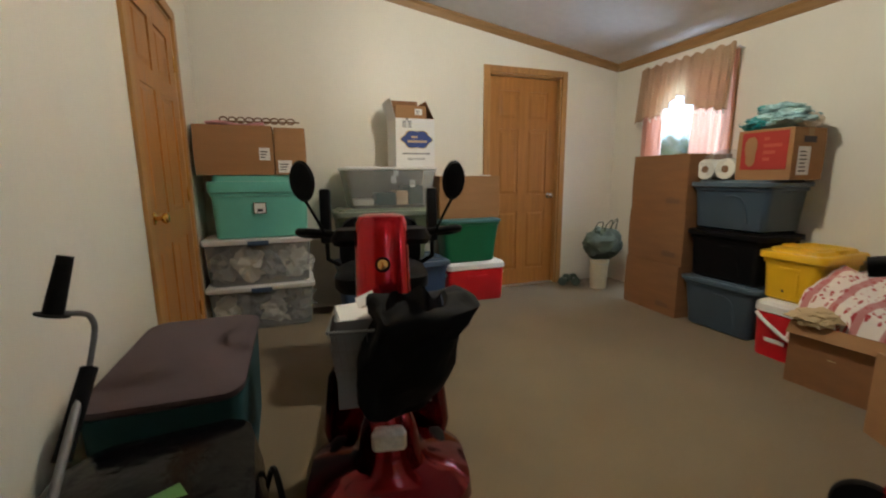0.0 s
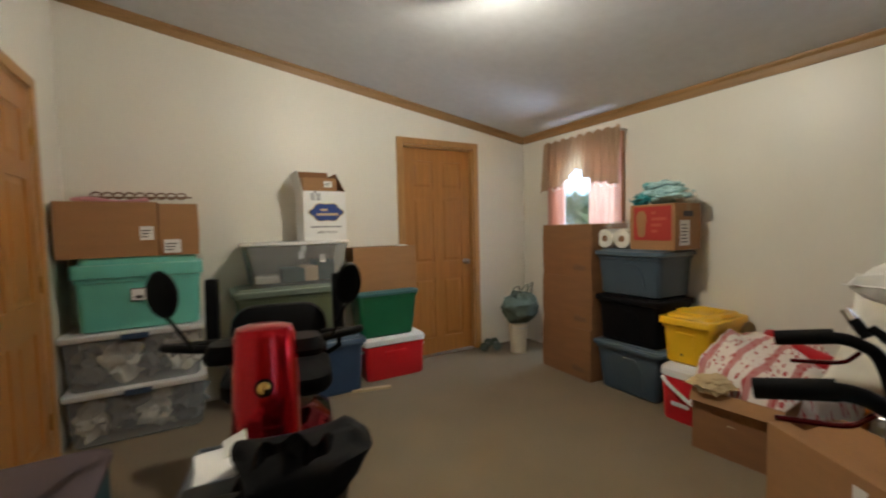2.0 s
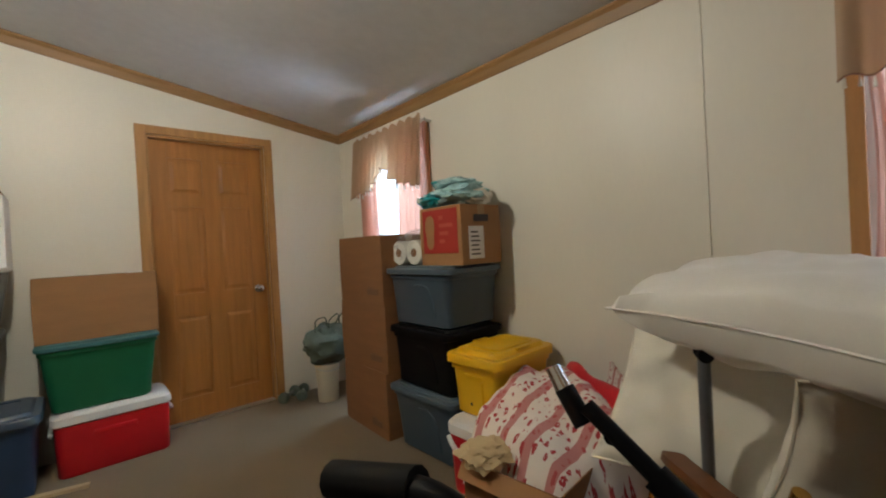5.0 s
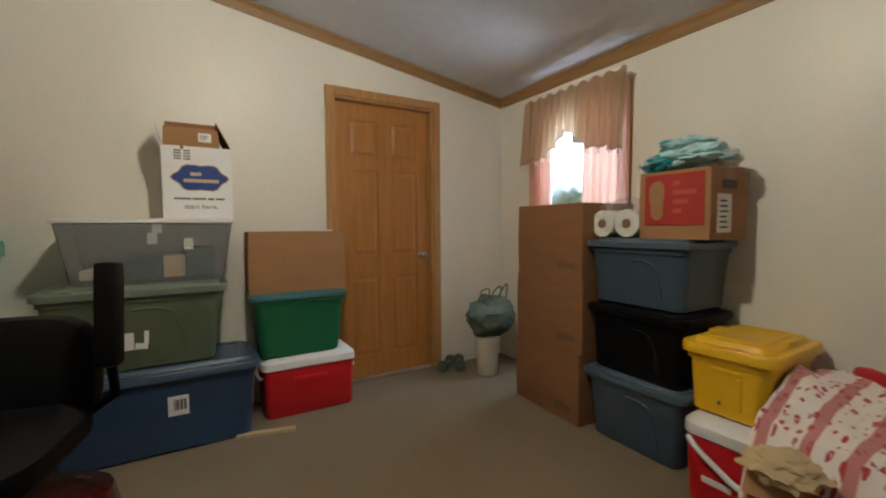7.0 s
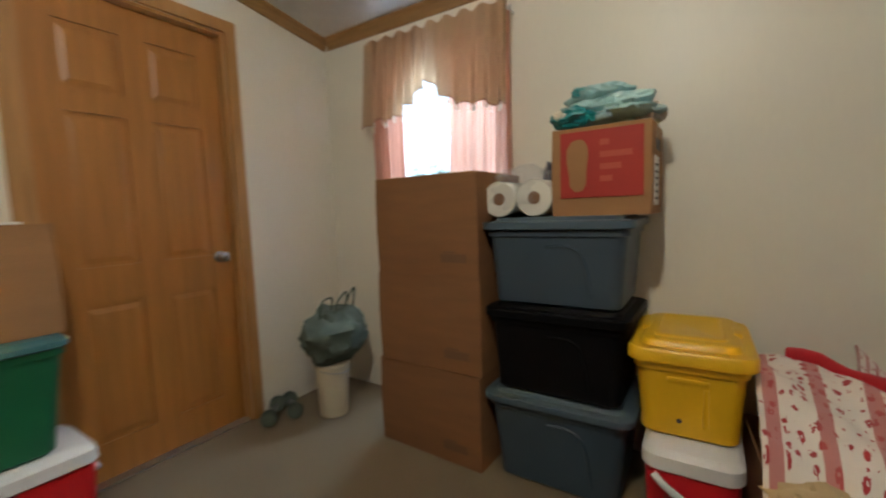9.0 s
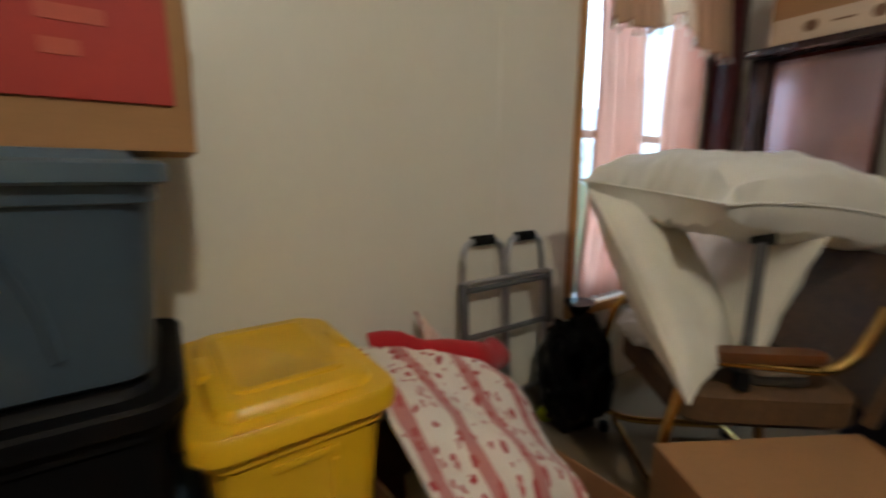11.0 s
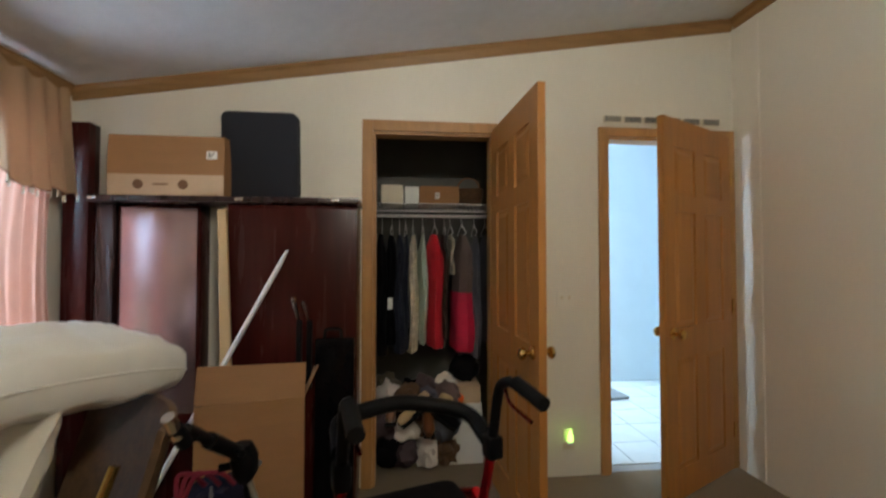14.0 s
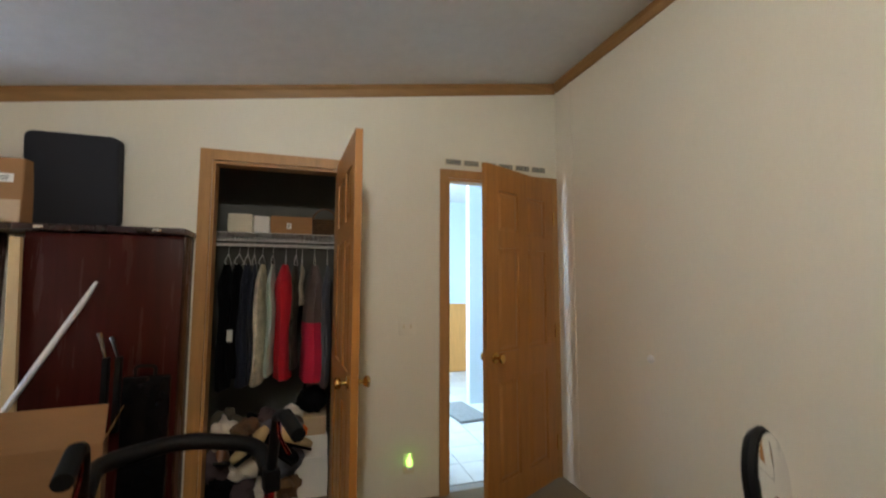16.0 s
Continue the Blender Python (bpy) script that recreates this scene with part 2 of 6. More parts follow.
def knit_material():
    """White and red knitted blanket with bands of small motifs."""
    m = mat("nordic_knit", (0.74, 0.67, 0.60), 0.95, var=0.07, scale=8, fine=260, bump=0.4, sheen=0.2)
    nt = m.node_tree
    p, L = nt.nodes["Principled BSDF"], nt.links.new
    white = p.inputs["Base Color"].links[0].from_socket
    tc = nt.nodes.new("ShaderNodeTexCoord")
    sep = nt.nodes.new("ShaderNodeSeparateXYZ")
    L(tc.outputs["UV"], sep.inputs[0])

    def math_node(op, a, b=None):
        n = nt.nodes.new("ShaderNodeMath")
        n.operation = op
        for i, v in enumerate((a, b)):
            if isinstance(v, (int, float)):
                n.inputs[i].default_value = v
            elif v is not None:
                L(v, n.inputs[i])
        return n.outputs[0]
    band = math_node("GREATER_THAN", math_node("SINE", math_node("MULTIPLY", sep.outputs["Y"], 26.0)), 0.62)
    cells = nt.nodes.new("ShaderNodeTexVoronoi")
    cells.inputs["Scale"].default_value, cells.inputs["Randomness"].default_value = 19, 0.55
    L(tc.outputs["UV"], cells.inputs["Vector"])
    wob = nt.nodes.new("ShaderNodeTexNoise")
    wob.inputs["Scale"].default_value = 60
    L(tc.outputs["UV"], wob.inputs["Vector"])
    d = math_node("ADD", cells.outputs["Distance"], math_node("MULTIPLY", wob.outputs["Fac"], 0.7))
    motif = math_node("MULTIPLY", math_node("LESS_THAN", d, 0.68), math_node("GREATER_THAN", d, 0.40))
    inner = nt.nodes.new("ShaderNodeMix")
    inner.data_type = "RGBA"
    L(motif, inner.inputs["Factor"])
    L(white, inner.inputs["A"])
    inner.inputs["B"].default_value = (0.42, 0.04, 0.045, 1)
    outer = nt.nodes.new("ShaderNodeMix")
    outer.data_type = "RGBA"
    L(math_node("MULTIPLY", band, 0.8), outer.inputs["Factor"])
    L(inner.outputs["Result"], outer.inputs["A"])
    outer.inputs["B"].default_value = (0.45, 0.09, 0.085, 1)
    L(outer.outputs["Result"], p.inputs["Base Color"])
    return m


KNIT = knit_material()


# ---- builders ----
def link(name, bm, material, parent=None, label="", smooth=False):
    me = bpy.data.meshes.new(name)
    bmesh.ops.recalc_face_normals(bm, faces=bm.faces)
    bm.to_mesh(me)
    bm.free()
    me.materials.append(material)
    if smooth:
        for f in me.polygons:
            f.use_smooth = True
        me.set_sharp_from_angle(angle=radians(40))
    ob = new(name, me)
    ob.parent = parent
    if label:
        ob["label"] = label
    return ob


def part(name, bm, material, parent, label="", smooth=True):
    return link(name, bm, material, parent, label, smooth)


def thing(name, label, category, m, group=""):
    ob = new(name)
    ob.empty_display_size = 0.1
    ob.matrix_basis = m
    return tagged(ob, label, category, group)


def structure(name, bm, material, label="", smooth=False):
    return tagged(link(name, bm, material, None, "", smooth), label, "", "", "structure")


def B():
    return bmesh.new()


def box(bm, a, b, bev=0.0, m=None):
    """A box between two corners, its edges rounded by bev."""
    r = bmesh.ops.create_cube(bm, size=1)
    vs = r["verts"]
    for v in vs:
        v.co = Vector([(a[i] + b[i]) / 2 + v.co[i] * (b[i] - a[i]) for i in range(3)])
    if bev:
        es = list({e for v in vs for e in v.link_edges})
        r2 = bmesh.ops.bevel(bm, geom=es, offset=bev, segments=2, affect="EDGES", profile=0.6)
        vs = list({v for f in r2["faces"] for v in f.verts} | {v for v in vs if v.is_valid})
    if m is not None:
        for v in vs:
            v.co = m @ v.co
    return bm


def ring(w, d, r, z, cx=0.0, cy=0.0, n=4):
    """A rounded rectangle of points at height z."""
    r = min(r, w / 2 - 1e-4, d / 2 - 1e-4)
    out = []
    for k, (sx, sy) in enumerate(((1, 1), (-1, 1), (-1, -1), (1, -1))):
        for i in range(n + 1):
            a = radians(90 * k + 90 * i / n)
            out.append(Vector((cx + sx * (w / 2 - r) + r * math.cos(a), cy + sy * (d / 2 - r) + r * math.sin(a), z)))
    return out


def loft(bm, rings, cap0=True, cap1=True, m=None):
    rows = [[bm.verts.new(m @ p if m is not None else p) for p in rg] for rg in rings]
    n = len(rows[0])
    for a, b in zip(rows, rows[1:]):
        for i in range(n):
            bm.faces.new((a[i], a[(i + 1) % n], b[(i + 1) % n], b[i]))
    if cap0:
        bm.faces.new(rows[0][::-1])
    if cap1:
        bm.faces.new(rows[-1])
    return bm


def tube(bm, pts, r, seg=8, r1=None, cap=True):
    """A round bar along points; r1: its radius at the end."""
    pts = [Vector(p) for p in pts]
    rings = []
    up = Vector((0.13, 0.21, 0.97))
    for i, p in enumerate(pts):
        t = (pts[min(i + 1, len(pts) - 1)] - pts[max(i - 1, 0)]).normalized()
        a = t.cross(up)
        if a.length < 0.05:
            a = t.cross(Vector((1, 0, 0)))
        a.normalize()
        b = t.cross(a)
        rad = r if r1 is None else r + (r1 - r) * i / (len(pts) - 1)
        rings.append([p + rad * (math.cos(2 * math.pi * k / seg) * a + math.sin(2 * math.pi * k / seg) * b) for k in range(seg)])
    return loft(bm, rings, cap, cap)


def bend(pts, n=5):
    """Rounds the corners of a path of points."""
    pts = [Vector(p) for p in pts]
    out = [pts[0]]
    for a, b, c in zip(pts, pts[1:], pts[2:]):
        p, q = b.lerp(a, 0.35), b.lerp(c, 0.35)
        for i in range(n + 1):
            u = i / n
            out.append(p.lerp(b, u).lerp(b.lerp(q, u), u))
    return out + [pts[-1]]


def open_box(bm, w, d, h, t=0.004, m=None):
    """An open-topped carton of one folded sheet, t thick."""
    return loft(bm, [ring(w, d, 0.003, 0, n=1), ring(w, d, 0.003, h, n=1), ring(w - 2 * t, d - 2 * t, 0.002, h, n=1), ring(w - 2 * t, d - 2 * t, 0.002, t, n=1)], True, True, m)


def lathe(bm, profile, seg=20, m=None):
    rings = [[Vector((r * math.cos(2 * math.pi * k / seg), r * math.sin(2 * math.pi * k / seg), z)) for k in range(seg)] for r, z in profile]
    return loft(bm, rings, True, True, m)


def sheet(f, nu, nv, thick=0.004, uv=True):
    """A cloth of f(u, v), u and v from 0 to 1, with thickness."""
    bm = B()
    top = [[bm.verts.new(f(i / nu, j / nv)) for j in range(nv + 1)] for i in range(nu + 1)]
    layer = bm.loops.layers.uv.new("UVMap") if uv else None
    for i in range(nu):
        for j in range(nv):
            fc = bm.faces.new((top[i][j], top[i + 1][j], top[i + 1][j + 1], top[i][j + 1]))
            if uv:
                for lp, (a, b) in zip(fc.loops, ((i, j), (i + 1, j), (i + 1, j + 1), (i, j + 1))):
                    lp[layer].uv = (a / nu, b / nv)
    if thick:
        bmesh.ops.recalc_face_normals(bm, faces=bm.faces)
        bmesh.ops.solidify(bm, geom=bm.faces[:], thickness=thick)
    return bm


def lump(bm, size, seed=0, rough=0.15, freq=3.0, m=None, sub=3, flat=0.0):
    """An uneven soft mass of the given size with its underside at 0."""
    r = bmesh.ops.create_icosphere(bm, subdivisions=sub, radius=1)
    off = Vector((seed * 3.7, seed * 1.9, seed * 5.3))
    for v in r["verts"]:
        k = 1 + rough * noise.noise(v.co * freq + off) + rough * 0.5 * noise.noise(v.co * freq * 2.7 + off)
        c = v.co * k
        c.x, c.y, c.z = c.x * size[0] / 2, c.y * size[1] / 2, c.z * size[2] / 2 + size[2] / 2
        c.z = max(c.z, 0.0 + flat)
        v.co = m @ c if m is not None else c
    return bm


def pillow_mesh(w, h, t, seed=0, slump=0.0, plump=0.5, crease=0.0, soft_end=0.0):
    """A stuffed pillow, w by h in its plane, t thick in the middle, with pinched corners and creases."""
    bm = B()
    n = 34
    off = Vector((seed * 2.3, seed * 4.1, seed))
    sides = []
    for s in (1, -1):
        grid = []
        for i in range(n + 1):
            row = []
            for j in range(n + 1):
                u, v = 2 * i / n - 1, 2 * j / n - 1
                full = max(0.0, (1 - abs(u) ** 2.6) * (1 - abs(v) ** 2.6)) ** plump
                x = u * w / 2 * (1 - 0.10 * (1 - abs(v) ** 2) * abs(u) ** 4)
                y = v * h / 2 * (1 - 0.12 * (1 - abs(u) ** 2) * abs(v) ** 4)
                k = 1 - soft_end * (max(0, u) * v) ** 2
                x, y = x * k, y * k
                q = Vector((x * 6, y * 6, s)) + off
                z = s * t / 2 * full * (1 + 0.16 * noise.noise(q)) + 0.018 * full * noise.noise(q * 2.3)
                z += 0.010 * noise.noise(Vector((math.atan2(v, u) * 5, 0, s)) + off) * (1 - full)
                # gathered folds run in from the two ends
                z += crease * abs(u) ** 3 * full * noise.noise(Vector((v * 7 + 1.5 * noise.noise(q), u * 1.2, s)) + off)
                z -= slump * (u * u) * 0.5
                row.append(bm.verts.new((x, y, z)))
            grid.append(row)
        for i in range(n):
            for j in range(n):
                bm.faces.new((grid[i][j], grid[i + 1][j], grid[i + 1][j + 1], grid[i][j + 1]))
        sides.append(grid)
    bmesh.ops.remove_doubles(bm, verts=bm.verts[:], dist=0.004)
    return bm


def bars(rows, x0, y, z0, dz, h, material, parent):
    """Unreadable print: rows of (start, length) pairs, each a thin plate of its own on a face that looks along -y."""
    for k, row in enumerate(rows):
        for s, l in row:
            bm, z = B(), z0 - k * dz
            box(bm, (x0 + s, y - 0.001, z), (x0 + s + l, y + 0.0006, z + h))
            part("print", bm, material, parent, "illegible line of print", False)


# ---- the room: x from W to 0, y from S to 0 ----
W, S = -3.85, -4.46
HE, HW = 2.215, 2.815


def roof(x):
    return HE + (HW - HE) * x / W


fl = B()
box(fl, (W - 0.1, S - 0.02, -0.12), (0.1, 0.1, 0))
structure("floor", fl, CARPET, "beige cut-pile carpet, worn and slightly mottled")

# ceiling, sloping up to the west, and over the hall
ce = B()
pts = [(0.1, 0.1), (W - 0.1, 0.1), (W - 0.1, S - 0.8), (0.1, S - 0.8)]
lo = [ce.verts.new((x, y, roof(x))) for x, y in pts]
hi = [ce.verts.new((x, y, roof(x) + 0.12)) for x, y in pts]
ce.faces.new(lo), ce.faces.new(hi[::-1])
for i in range(4):
    ce.faces.new((lo[i], lo[(i + 1) % 4], hi[(i + 1) % 4], hi[i]))
structure("ceiling", ce, CEIL, "off-white stippled sloping ceiling")

# north wall with the doorway of door_1
D1 = (-1.46, -0.68, 2.04)
wnb = B()
box(wnb, (W - 0.1, 0, 0), (D1[0], 0.12, 2.95))
box(wnb, (D1[1], 0, 0), (0.1, 0.12, 2.95))
box(wnb, (D1[0], 0, D1[2]), (D1[1], 0.12, 2.95))
structure("wall_north", wnb, WALL, "cream vinyl-faced wall panel with a doorway")

# west wall with the doorway of door_2
D2 = (-1.36, -0.52, 2.04)
wwb = B()
box(wwb, (W - 0.1, S, 0), (W, D2[0], 2.95))
box(wwb, (W - 0.1, D2[1], 0), (W, 0, 2.95))
box(wwb, (W - 0.1, D2[0], D2[2]), (W, D2[1], 2.95))
structure("wall_west", wwb, WALL, "cream vinyl-faced wall panel")

# east wall with two windows
WIN1, WIN2 = (-1.22, -0.50, 0.50, 1.98), (-4.24, -3.36, 0.44, 1.98)
web = B()
ys = [S, WIN2[0], WIN2[1], WIN1[0], WIN1[1], 0]
for i, (a, b) in enumerate(zip(ys, ys[1:])):
    if i in (1, 3):
        w = WIN2 if i == 1 else WIN1
        box(web, (0, a, 0), (0.1, b, w[2]))
        box(web, (0, a, w[3]), (0.1, b, 2.6))
    else:
        box(web, (0, a, 0), (0.1, b, 2.6))
structure("wall_east", web, WALL, "cream vinyl-faced outer wall with two windows")

# south wall with the closet and the entry doorway
CL, EN = (-2.30, -1.60, 2.03), (-3.79, -3.01, 2.04)
wsb = B()
for a, b in ((-1.60, 0.1), (EN[1], CL[0]), (W - 0.1, EN[0])):
    box(wsb, (a, S - 0.1, 0), (b, S, 2.95))
box(wsb, (CL[0], S - 0.1, CL[2]), (CL[1], S, 2.95))
box(wsb, (EN[0], S - 0.1, EN[2]), (EN[1], S, 2.95))
structure("wall_south", wsb, WALL, "cream vinyl-faced wall with a closet and a doorway")

# panel seam on the east wall: thin batten
for k, y in enumerate((-2.912,)):
    b = B()
    box(b, (-0.004, y - 0.011, 0), (0.002, y + 0.011, 2.16), 0.001)
    structure("wall_batten_%d" % (k + 1), b, WALL, "thin cream strip: panel joint east, line of light west")
# line of hall light on the west wall, given the shape of a strip
for k, y in enumerate((-4.27,)):
    b = B()
    box(b, (W - 0.002, y - 0.012, 0), (W + 0.005, y + 0.012, 2.74), 0.001)
    structure("wall_batten_%d" % (k + 2), b, WALL, "thin cream strip: panel joint east, line of light west")


# crown moulding, one piece a wall
def crown(name, a, b, inward):
    bm = B()
    rows = []
    for p in (a, b):
        x, y = p
        z = roof(x)
        n = Vector((inward[0], inward[1], 0))
        o = Vector((x, y, z))
        prof = ((0, -0.074), (0.008, -0.074), (0.012, -0.058), (0.016, -0.028), (0.028, -0.012), (0.028, 0.004), (0, 0.004))
        rows.append([o + n * d + Vector((0, 0, h + (HW - HE) / W * n.x * d)) for d, h in prof])
    loft(bm, rows)
    return structure(name, bm, CROWN, "oak-stained crown moulding")


crown("crown_north", (W + 0.001, 0), (-0.001, 0), (0, -1))
crown("crown_south", (W + 0.001, S), (-0.001, S), (0, 1))
crown("crown_east", (0, S + 0.03), (0, -0.03), (-1, 0))
crown("crown_west", (W, S + 0.03), (W, -0.03), (1, 0))


# ---- doors ----
def frame_mesh(x0, x1, top, w, depth, jamb, sill=0.0):
    """Casing of an opening in the plane y = 0, proud towards -y by depth, with jambs going back by jamb."""
    bm = B()
    box(bm, (x0 - w, -depth, sill), (x0, 0.001, top + w), 0.004)
    box(bm, (x1, -depth, sill), (x1 + w, 0.001, top + w), 0.004)
    box(bm, (x0, -depth, top), (x1, 0.001, top + w), 0.004)
    box(bm, (x0 - 0.001, 0.001, sill), (x0 + 0.015, jamb, top + 0.001))
    box(bm, (x1 - 0.015, 0.001, sill), (x1 + 0.001, jamb, top + 0.001))
    box(bm, (x0 + 0.015, 0.001, top - 0.015), (x1 - 0.015, jamb, top + 0.001))
    return bm


def knob(parent, x, y, z, d, metal):
    """A round knob on a rose; d: +1 or -1, the way it stands out along y."""
    bm = B()
    lathe(bm, ((0.031, 0), (0.031, 0.005), (0.026, 0.009), (0.011, 0.011), (0.010, 0.030), (0.020, 0.036), (0.027, 0.046), (0.026, 0.056), (0.018, 0.063), (0.004, 0.065)),
          18, pose(x, y, z, 90 * (1 if d < 0 else -1)))
    return part("door_knob", bm, metal, parent, "round metal door knob")


def slab(parent, w, h, t, material, z0=0.012):
    """A six-panel door leaf from the hinge at x = 0 to x = w."""
    st, mid = 0.105, 0.10
    rails = ((z0, 0.17), (0.76, 0.92), (1.55, 1.64), (1.90, h))
    bm = B()
    box(bm, (0, -t / 2, z0), (st, t / 2, h), 0.002)
    box(bm, (w - st, -t / 2, z0), (w, t / 2, h), 0.002)
    box(bm, (w / 2 - mid / 2, -t / 2 + 0.0005, z0), (w / 2 + mid / 2, t / 2 - 0.0005, h))
    for a, b in rails:
        box(bm, (st, -t / 2 + 0.0002, a), (w / 2 - mid / 2, t / 2 - 0.0002, b))
        box(bm, (w / 2 + mid / 2, -t / 2 + 0.0002, a), (w - st, t / 2 - 0.0002, b))
    leaf = part("leaf", bm, material, parent, "", False)
    for (za, zb) in ((0.17, 0.76), (0.92, 1.55), (1.64, 1.90)):
        for xa, xb in ((st, w / 2 - mid / 2), (w / 2 + mid / 2, w - st)):
            p = B()
            box(p, (xa, -t / 2 + 0.010, za), (xb, t / 2 - 0.010, zb))
            for s in (-1, 1):
                y = s * (t / 2 - 0.010)
                q = [ring(xb - xa - 0.03, zb - za - 0.03, 0.003, 0, n=1), ring(xb - xa - 0.075, zb - za - 0.075, 0.003, 0.008, n=1)]
                loft(p, q, False, True, Matrix.Translation(((xa + xb) / 2, y, (za + zb) / 2)) @ pose(0, 0, 0, 90 * (1 if s < 0 else -1)))
            part("panel", p, material, leaf, "", False)
    return leaf


def hinge(parent, x, y, z):
    bm = B()
    tube(bm, ((x, y, z - 0.045), (x, y, z + 0.045)), 0.006, 8)
    box(bm, (x - 0.002, y - 0.028, z - 0.042), (x + 0.002, y, z + 0.042))
    return part("hinge", bm, BRASS, parent, "brass hinge")


def doorway(name, label, m):
    ob = new(name)
    ob.matrix_basis = m
    return tagged(ob, label, "door", "", "structure")


# door_1: closed, set deep in the north wall
d1 = doorway("door_1", "closed oak six-panel door with a silver knob", pose(0, 0, 0))
part("door_frame", frame_mesh(D1[0], D1[1], D1[2], 0.06, 0.018, 0.12), TRIM, d1, "oak-stained casing", False)
lf = new("door_leaf")
lf.parent = d1
lf.matrix_basis = pose(D1[0] + 0.017, 0.062, 0)
slab(lf, D1[1] - D1[0] - 0.034, 2.022, 0.035, OAK)
knob(lf, D1[1] - D1[0] - 0.10, -0.0176, 0.908, -1, CHROME)
sb = B()
box(sb, (D1[0] + 0.015, 0.0, -0.001), (D1[1] - 0.015, 0.12, 0.010), 0.003)
part("threshold", sb, ALU, d1, "metal threshold strip")

# door_2: closed, in the west wall
d2 = doorway("door_2", "closed oak six-panel door with a brass knob", pose(W, 0, 0, 0, 0, 90))
part("door_frame", frame_mesh(D2[0], D2[1], D2[2], 0.06, 0.018, 0.1), TRIM, d2, "oak-stained casing", False)
lf = new("door_leaf")
lf.parent = d2
lf.matrix_basis = pose(D2[1] - 0.017, 0.019, 0, 0, 0, 180)
slab(lf, D2[1] - D2[0] - 0.034, 2.022, 0.035, OAK)
knob(lf, D2[1] - D2[0] - 0.10, 0.0176, 0.91, 1, BRASS)
for z in (0.25, 1.0, 1.78):
    hinge(lf, -0.002, 0.020, z)

# closet door: open into the room
d3 = doorway("door_3", "oak six-panel closet door standing wide open", pose(0, S, 0, 0, 0, 180))
part("door_frame", frame_mesh(-CL[1], -CL[0], CL[2], 0.063, 0.018, 0.1), TRIM, d3, "oak-stained casing", False)
lf = new("door_leaf")
lf.parent = d3
lf.matrix_basis = pose(2.302, -0.030, 0, 0, 0, -86.5)
slab(lf, 0.70, 2.04, 0.035, OAK)
knob(lf, 0.63, 0.0176, 0.885, 1, BRASS)
knob(lf, 0.63, -0.0176, 0.885, -1, BRASS)
for z in (0.25, 1.78):
    hinge(lf, -0.002, 0.020, z)

# entry door: ajar into the room
d4 = doorway("door_4", "oak six-panel door standing ajar", pose(0, S, 0, 0, 0, 180))
part("door_frame", frame_mesh(-EN[1], -EN[0], EN[2], 0.056, 0.018, 0.1), TRIM, d4, "oak-stained casing", False)
lf = new("door_leaf")
lf.parent = d4
lf.matrix_basis = pose(3.781, -0.026, 0, 0, 0, 180 + 26.5)
slab(lf, 0.735, 2.055, 0.035, OAK)
knob(lf, 0.665, 0.0176, 0.895, 1, BRASS)
knob(lf, 0.665, -0.0176, 0.895, -1, BRASS)
for z in (0.25, 1.0, 1.79):
    hinge(lf, -0.004, 0.020, z)

# vent strip above the entry door
vent = thing("transom_vent", "strip of six small grey louvred vents above the door", "vent", pose(0, S, 0))
for k in range(6):
    x = -2.99 - k * 0.13
    b = B()
    box(b, (x - 0.118, 0, 2.128), (x, 0.008, 2.172), 0.003)
    fr = part("vent_frame", b, CREAMP, vent)
    for j in range(4):
        s = B()
        box(s, (x - 0.110, 0.0075, 2.134 + j * 0.0085), (x - 0.008, 0.0125, 2.139 + j * 0.0085))
        part("louvre", s, GREYTUBE, fr, "grey louvre", False)


# ---- windows and curtains ----
def window(k, w, label):
    y0, y1, z0, z1 = w
    ob = new("window_%d" % k)
    tagged(ob, label, "window", "", "structure")
    bm = B()
    for a, b in (((0.03, y0, z0), (0.08, y0 + 0.035, z1)), ((0.03, y1 - 0.035, z0), (0.08, y1, z1)), ((0.03, y0 + 0.035, z1 - 0.035), (0.08, y1 - 0.035, z1)),
                 ((0.03, y0 + 0.035, z0), (0.08, y1 - 0.035, z0 + 0.035)), ((0.035, y0 + 0.035, (z0 + z1) / 2 - 0.018), (0.075, y1 - 0.035, (z0 + z1) / 2 + 0.018))):
        box(bm, a, b, 0.003)
    part("window_frame", bm, WHITEP, ob, "white sash frame", False)
    cs = B()
    for a, b in (((-0.012, y0 - 0.045, z0 - 0.045), (0.001, y0, z1 + 0.045)), ((-0.012, y1, z0 - 0.045), (0.001, y1 + 0.045, z1 + 0.045)),
                 ((-0.012, y0, z1), (0.001, y1, z1 + 0.045)), ((-0.02, y0, z0 - 0.045), (0.001, y1, z0))):
        box(cs, a, b, 0.003)
    part("window_casing", cs, TRIM, ob, "oak-stained casing", False)
    zm = (z0 + z1) / 2
    for a, b in ((z0 + 0.036, zm - 0.019), (zm + 0.019, z1 - 0.036)):
        p = B()
        box(p, (0.053, y0 + 0.036, a), (0.057, y1 - 0.036, b))
        part("pane", p, GLASS, ob, "clear glass", False).visible_shadow = False
    return ob


window(1, WIN1, "white-framed sash window with daylight behind")
window(2, WIN2, "tall white-framed sash window with daylight behind")


